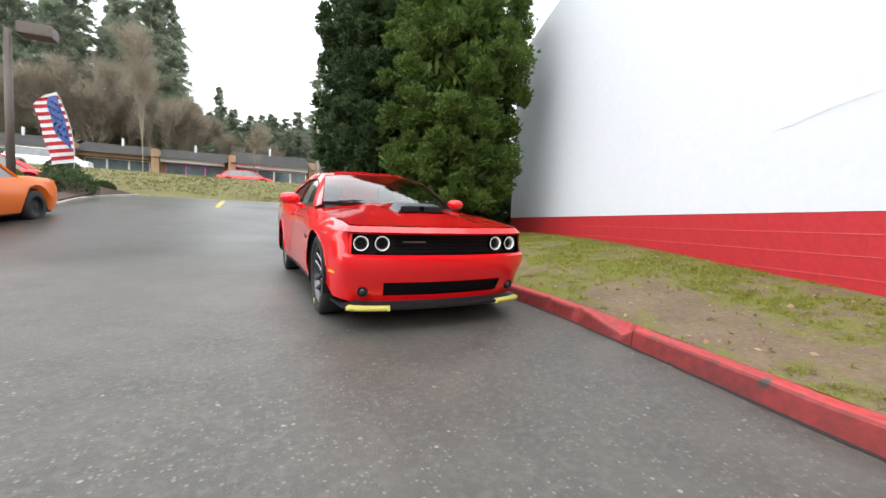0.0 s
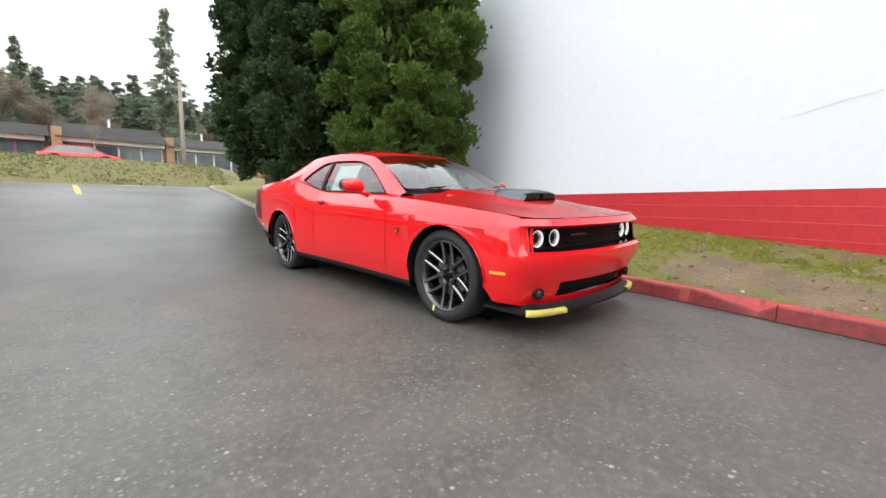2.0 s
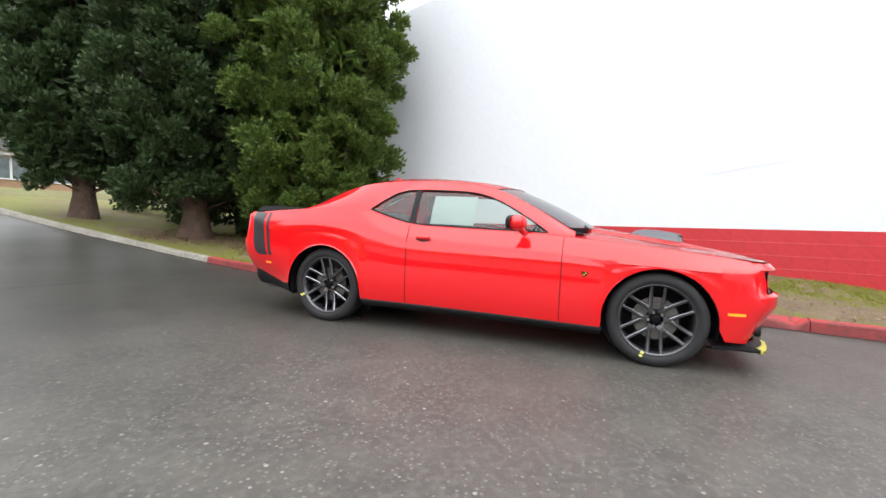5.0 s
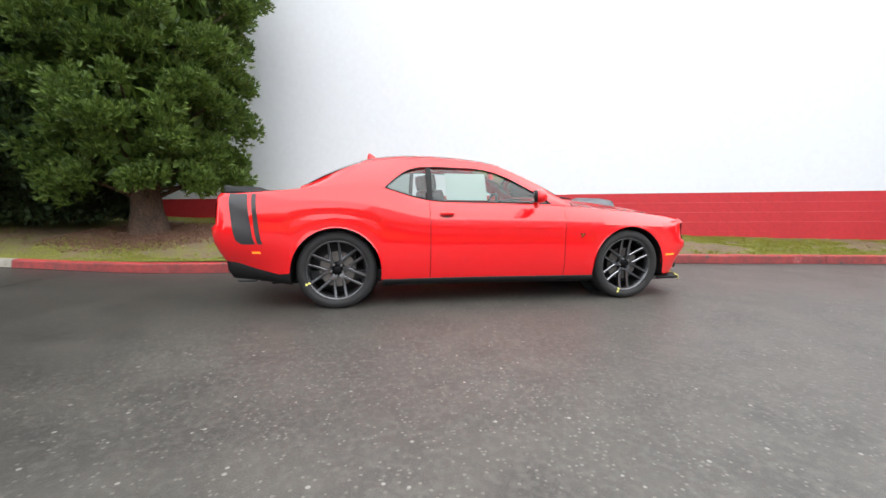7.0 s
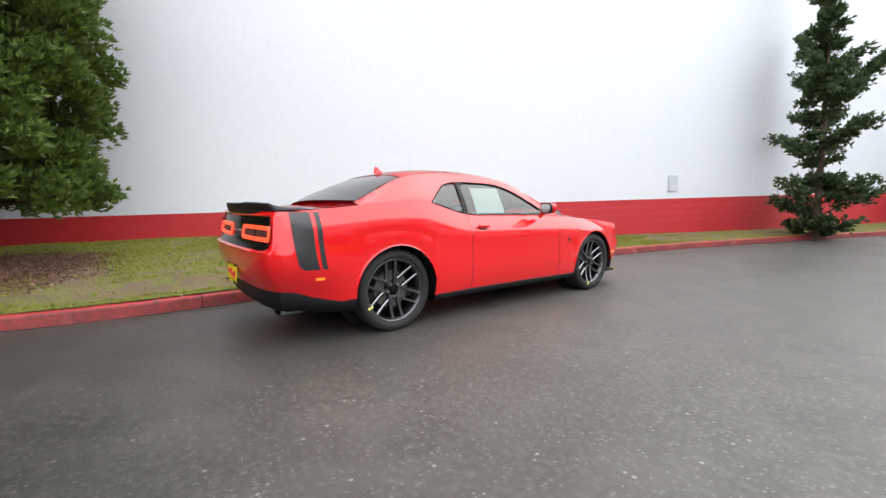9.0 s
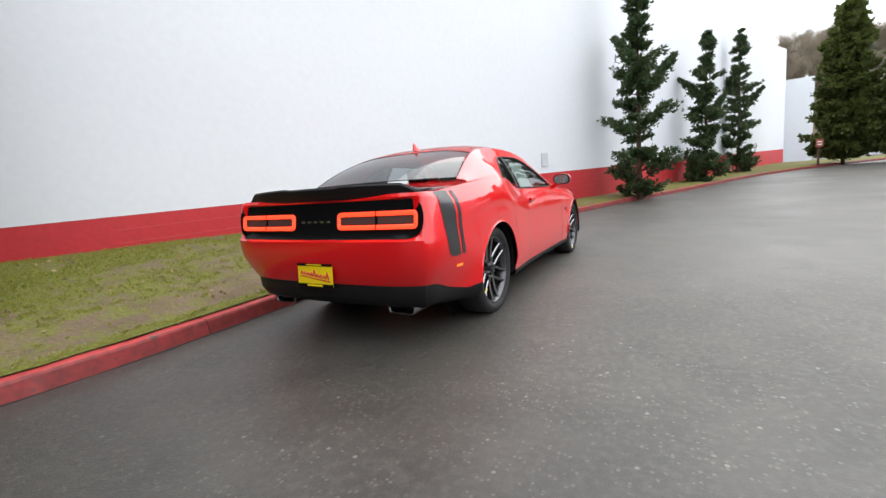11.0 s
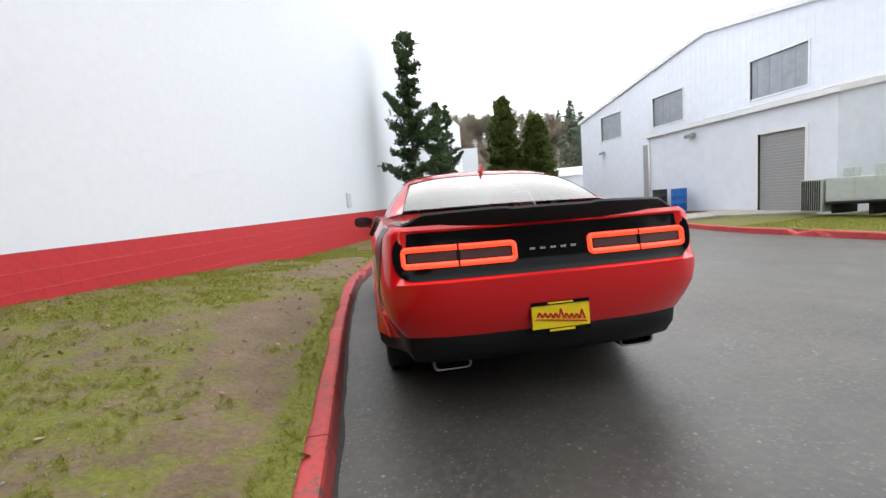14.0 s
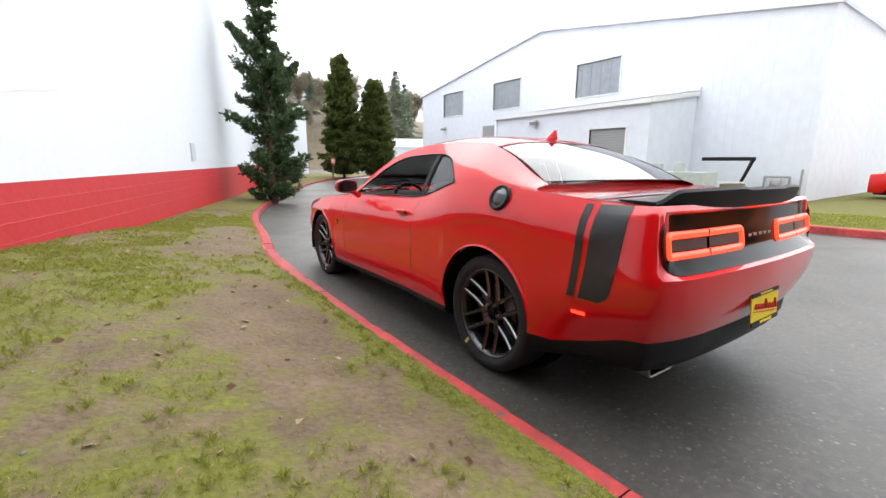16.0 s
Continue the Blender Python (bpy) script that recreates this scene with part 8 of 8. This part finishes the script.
ORANGE = material("orange_car_paint", (0.78, 0.15, 0.004), 0.4, inputs={"Coat Weight": 0.5, "Coat IOR": 1.4, "Specular IOR Level": 0.2})
DARK_PAINT = material("dark_grey_car_paint", (0.03, 0.03, 0.035), 0.3, inputs={"Coat Weight": 0.8})
WHITE_PAINT = material("white_car_paint", (0.72, 0.72, 0.72), 0.3, inputs={"Coat Weight": 0.6})
parked_car(pose(-7.26, 7.13, float(road_z(-7.2, 7.1)) - 0.03, 4.5, 0, -11.5), ORANGE, "orange pickup parked beside the planting island", 4.9, 1.95, 1.62, (0.28, 0.60), 0.66, 0.38, rim=BLACK_TRIM)
parked_car(pose(-11.3, 19.9, float(road_z(-11.3, 19.9)), 0, 0, 95), CAR_RED, "red car parked behind the orange pickup", 4.6, 1.85, 1.45)
parked_car(pose(-14.0, 35.2, 3.42, 0, 0, 92), WHITE_PAINT, "white estate car parked before the shops", 4.7, 1.8, 1.6, (0.25, 0.9))
parked_car(pose(-1.0, 37.2, 3.34, 0, 0, 88), CAR_RED, "red car parked before the shops", 4.6, 1.8, 1.4)
parked_car(pose(-18.6, 1.8, 0.02, 0, 0, 180), CAR_RED, "red car parked beside the metal building", 4.6, 1.85, 1.45)
parked_car(pose(-23.2, -46.5, -0.33, 0, 0, 156), DARK_PAINT, "dark car standing before the open bay", 4.5, 1.85, 1.55)


# ---- grass, leaves and grit ----
def lawn_points(n, y0, y1, seed, cover):
    """Random places on the lawn, kept by how little worn the turf is."""
    rg = np.random.default_rng(seed)
    rows = np.array(LAWN_ROWS)
    ok = [i for i in range(len(rows) - 1) if y0 < rows[i, 0, 1] < y1]
    out = []
    while len(out) < n:
        i, j = ok[int(rg.integers(len(ok)))], int(rg.integers(rows.shape[1] - 1))
        a, c = rg.uniform(0, 1, 2)
        p = (rows[i, j] * (1 - a) + rows[i + 1, j] * a) * (1 - c) + (rows[i, j + 1] * (1 - a) + rows[i + 1, j + 1] * a) * c
        d = float(np.min(np.hypot(near_kerb[:, 0] - p[0], near_kerb[:, 1] - p[1])))
        turf = 0.62 - bareness(d, p[0], p[1]) - 0.5 + 0.28 * noise.noise(Vector((p[0] * 1.7, p[1] * 1.7, 9))) + 0.30 * noise.noise(Vector((p[0] * 6.5, p[1] * 6.5, 2)))
        if not cover or rg.uniform(0, 1) < np.clip(turf * 4 + 0.25, 0.03, 1):
            out.append(p)
    return np.array(out), rg


pts, rg = lawn_points(52000, -9.0, 6.0, 5, True)
v, f = leaf_cloud(pts, np.tile([0.0, 0.0, 1.0], (len(pts), 1)), 5, 0.021, 0.0014, 0.9, rg)
grass = link_mesh("grass", mesh_arrays("grass", v, f), GRASS)
tagged(grass, "short thin yellow-green grass on the lawn", "grass", kind="stuff")
pts, rg = lawn_points(2600, -8.0, 5.0, 8, True)
v, f = leaf_cloud(pts, np.tile([0.0, 0.0, 1.0], (len(pts), 1)), 22, 0.036, 0.0020, 1.0, rg)
tagged(link_mesh("grass_tufts", mesh_arrays("grass_tufts", v, f), GRASS), "small tufts of moss and grass on the lawn", "grass", kind="stuff")
west = np.random.default_rng(19)
m = 16000
gx, gy = west.uniform(-11.2, -8.4, m), west.uniform(-5.0, 4.0, m)
gz = []
for x, y in zip(gx, gy):
    edge_x_here = float(np.interp(y, [-5.0, -2.5, 0.0, 2.2, 5.0], [-8.25, -8.12, -8.05, -8.05, -8.9])) - 0.14
    low = float(road_z(edge_x_here, y)) + 0.125
    share = (x - edge_x_here) / (-40.0 - edge_x_here)
    gz.append(low + (0.06 - low) * min(1, share * 1.6) + 0.02 * noise.noise(Vector((x * 1.3, y * 1.3, 3))) * min(1, 5 * share) - 0.01)
v, f = leaf_cloud(np.stack([gx, gy, gz], 1), np.tile([0.0, 0.0, 1.0], (m, 1)), 5, 0.045, 0.0035, 0.8, west)
tagged(link_mesh("west_grass", mesh_arrays("west_grass", v, f), GRASS), "short bright grass before the metal building", "grass", kind="stuff")
pts, rg = lawn_points(30000, 3.2, 9.3, 9, False)
under = np.minimum(np.hypot(pts[:, 0] - 3.5, pts[:, 1] - 4.95) / 1.55, np.hypot(pts[:, 0] - 3.0, pts[:, 1] - 7.75) / 1.3)
pts = pts[under < rg.uniform(0.55, 1.1, len(pts))]
v, f = leaf_cloud(pts + np.array([0, 0, 0.012]), unit(rg.normal(0, 1, (len(pts), 3)) * np.array([1, 1, 0.18])), 4, 0.050, 0.0045, 0.5, rg)
tagged(link_mesh("needle_litter", mesh_arrays("needle_litter", v, f), foliage("brown_cedar_litter", (0.085, 0.040, 0.026), (0.21, 0.110, 0.070), 0.1)), "reddish brown needle litter under the cedars", "leaf litter", kind="stuff")
pts, rg = lawn_points(420, -8.0, 5.5, 6, False)
v, f = leaf_cloud(pts + np.array([0, 0, 0.008]), unit(rg.normal(0, 1, (len(pts), 3)) * np.array([1, 1, 0.15])), 1, 0.055, 0.018, 0.1, rg)
dead = link_mesh("fallen_leaves", mesh_arrays("fallen_leaves", v, f), foliage("dry_leaves", (0.20, 0.11, 0.06), (0.42, 0.28, 0.17), 0.1))
tagged(dead, "dry brown leaves fallen on the lawn", "leaves", kind="stuff")
pts, rg = lawn_points(500, -8.0, 5.0, 7, False)
bits_v, bits_f = [], []
for p in pts:
    r = float(rg.uniform(0.004, 0.013))
    k = len(bits_v)
    bits_v += [(p[0] + r, p[1], p[2] + r * 0.3), (p[0], p[1] + r, p[2] + r * 0.3), (p[0] - r, p[1], p[2] + r * 0.3), (p[0], p[1] - r, p[2] + r * 0.3), (p[0], p[1], p[2] + r), (p[0], p[1], p[2] - r)]
    bits_f += [(k, k + 1, k + 4), (k + 1, k + 2, k + 4), (k + 2, k + 3, k + 4), (k + 3, k, k + 4), (k + 1, k, k + 5), (k + 2, k + 1, k + 5), (k + 3, k + 2, k + 5), (k, k + 3, k + 5)]
me = bpy.data.meshes.new("grit")
me.from_pydata(bits_v, [], bits_f)
tagged(link_mesh("grit", me, GREY_KERB), "small pale stones on the worn soil", "stones", kind="stuff")
block_courses()
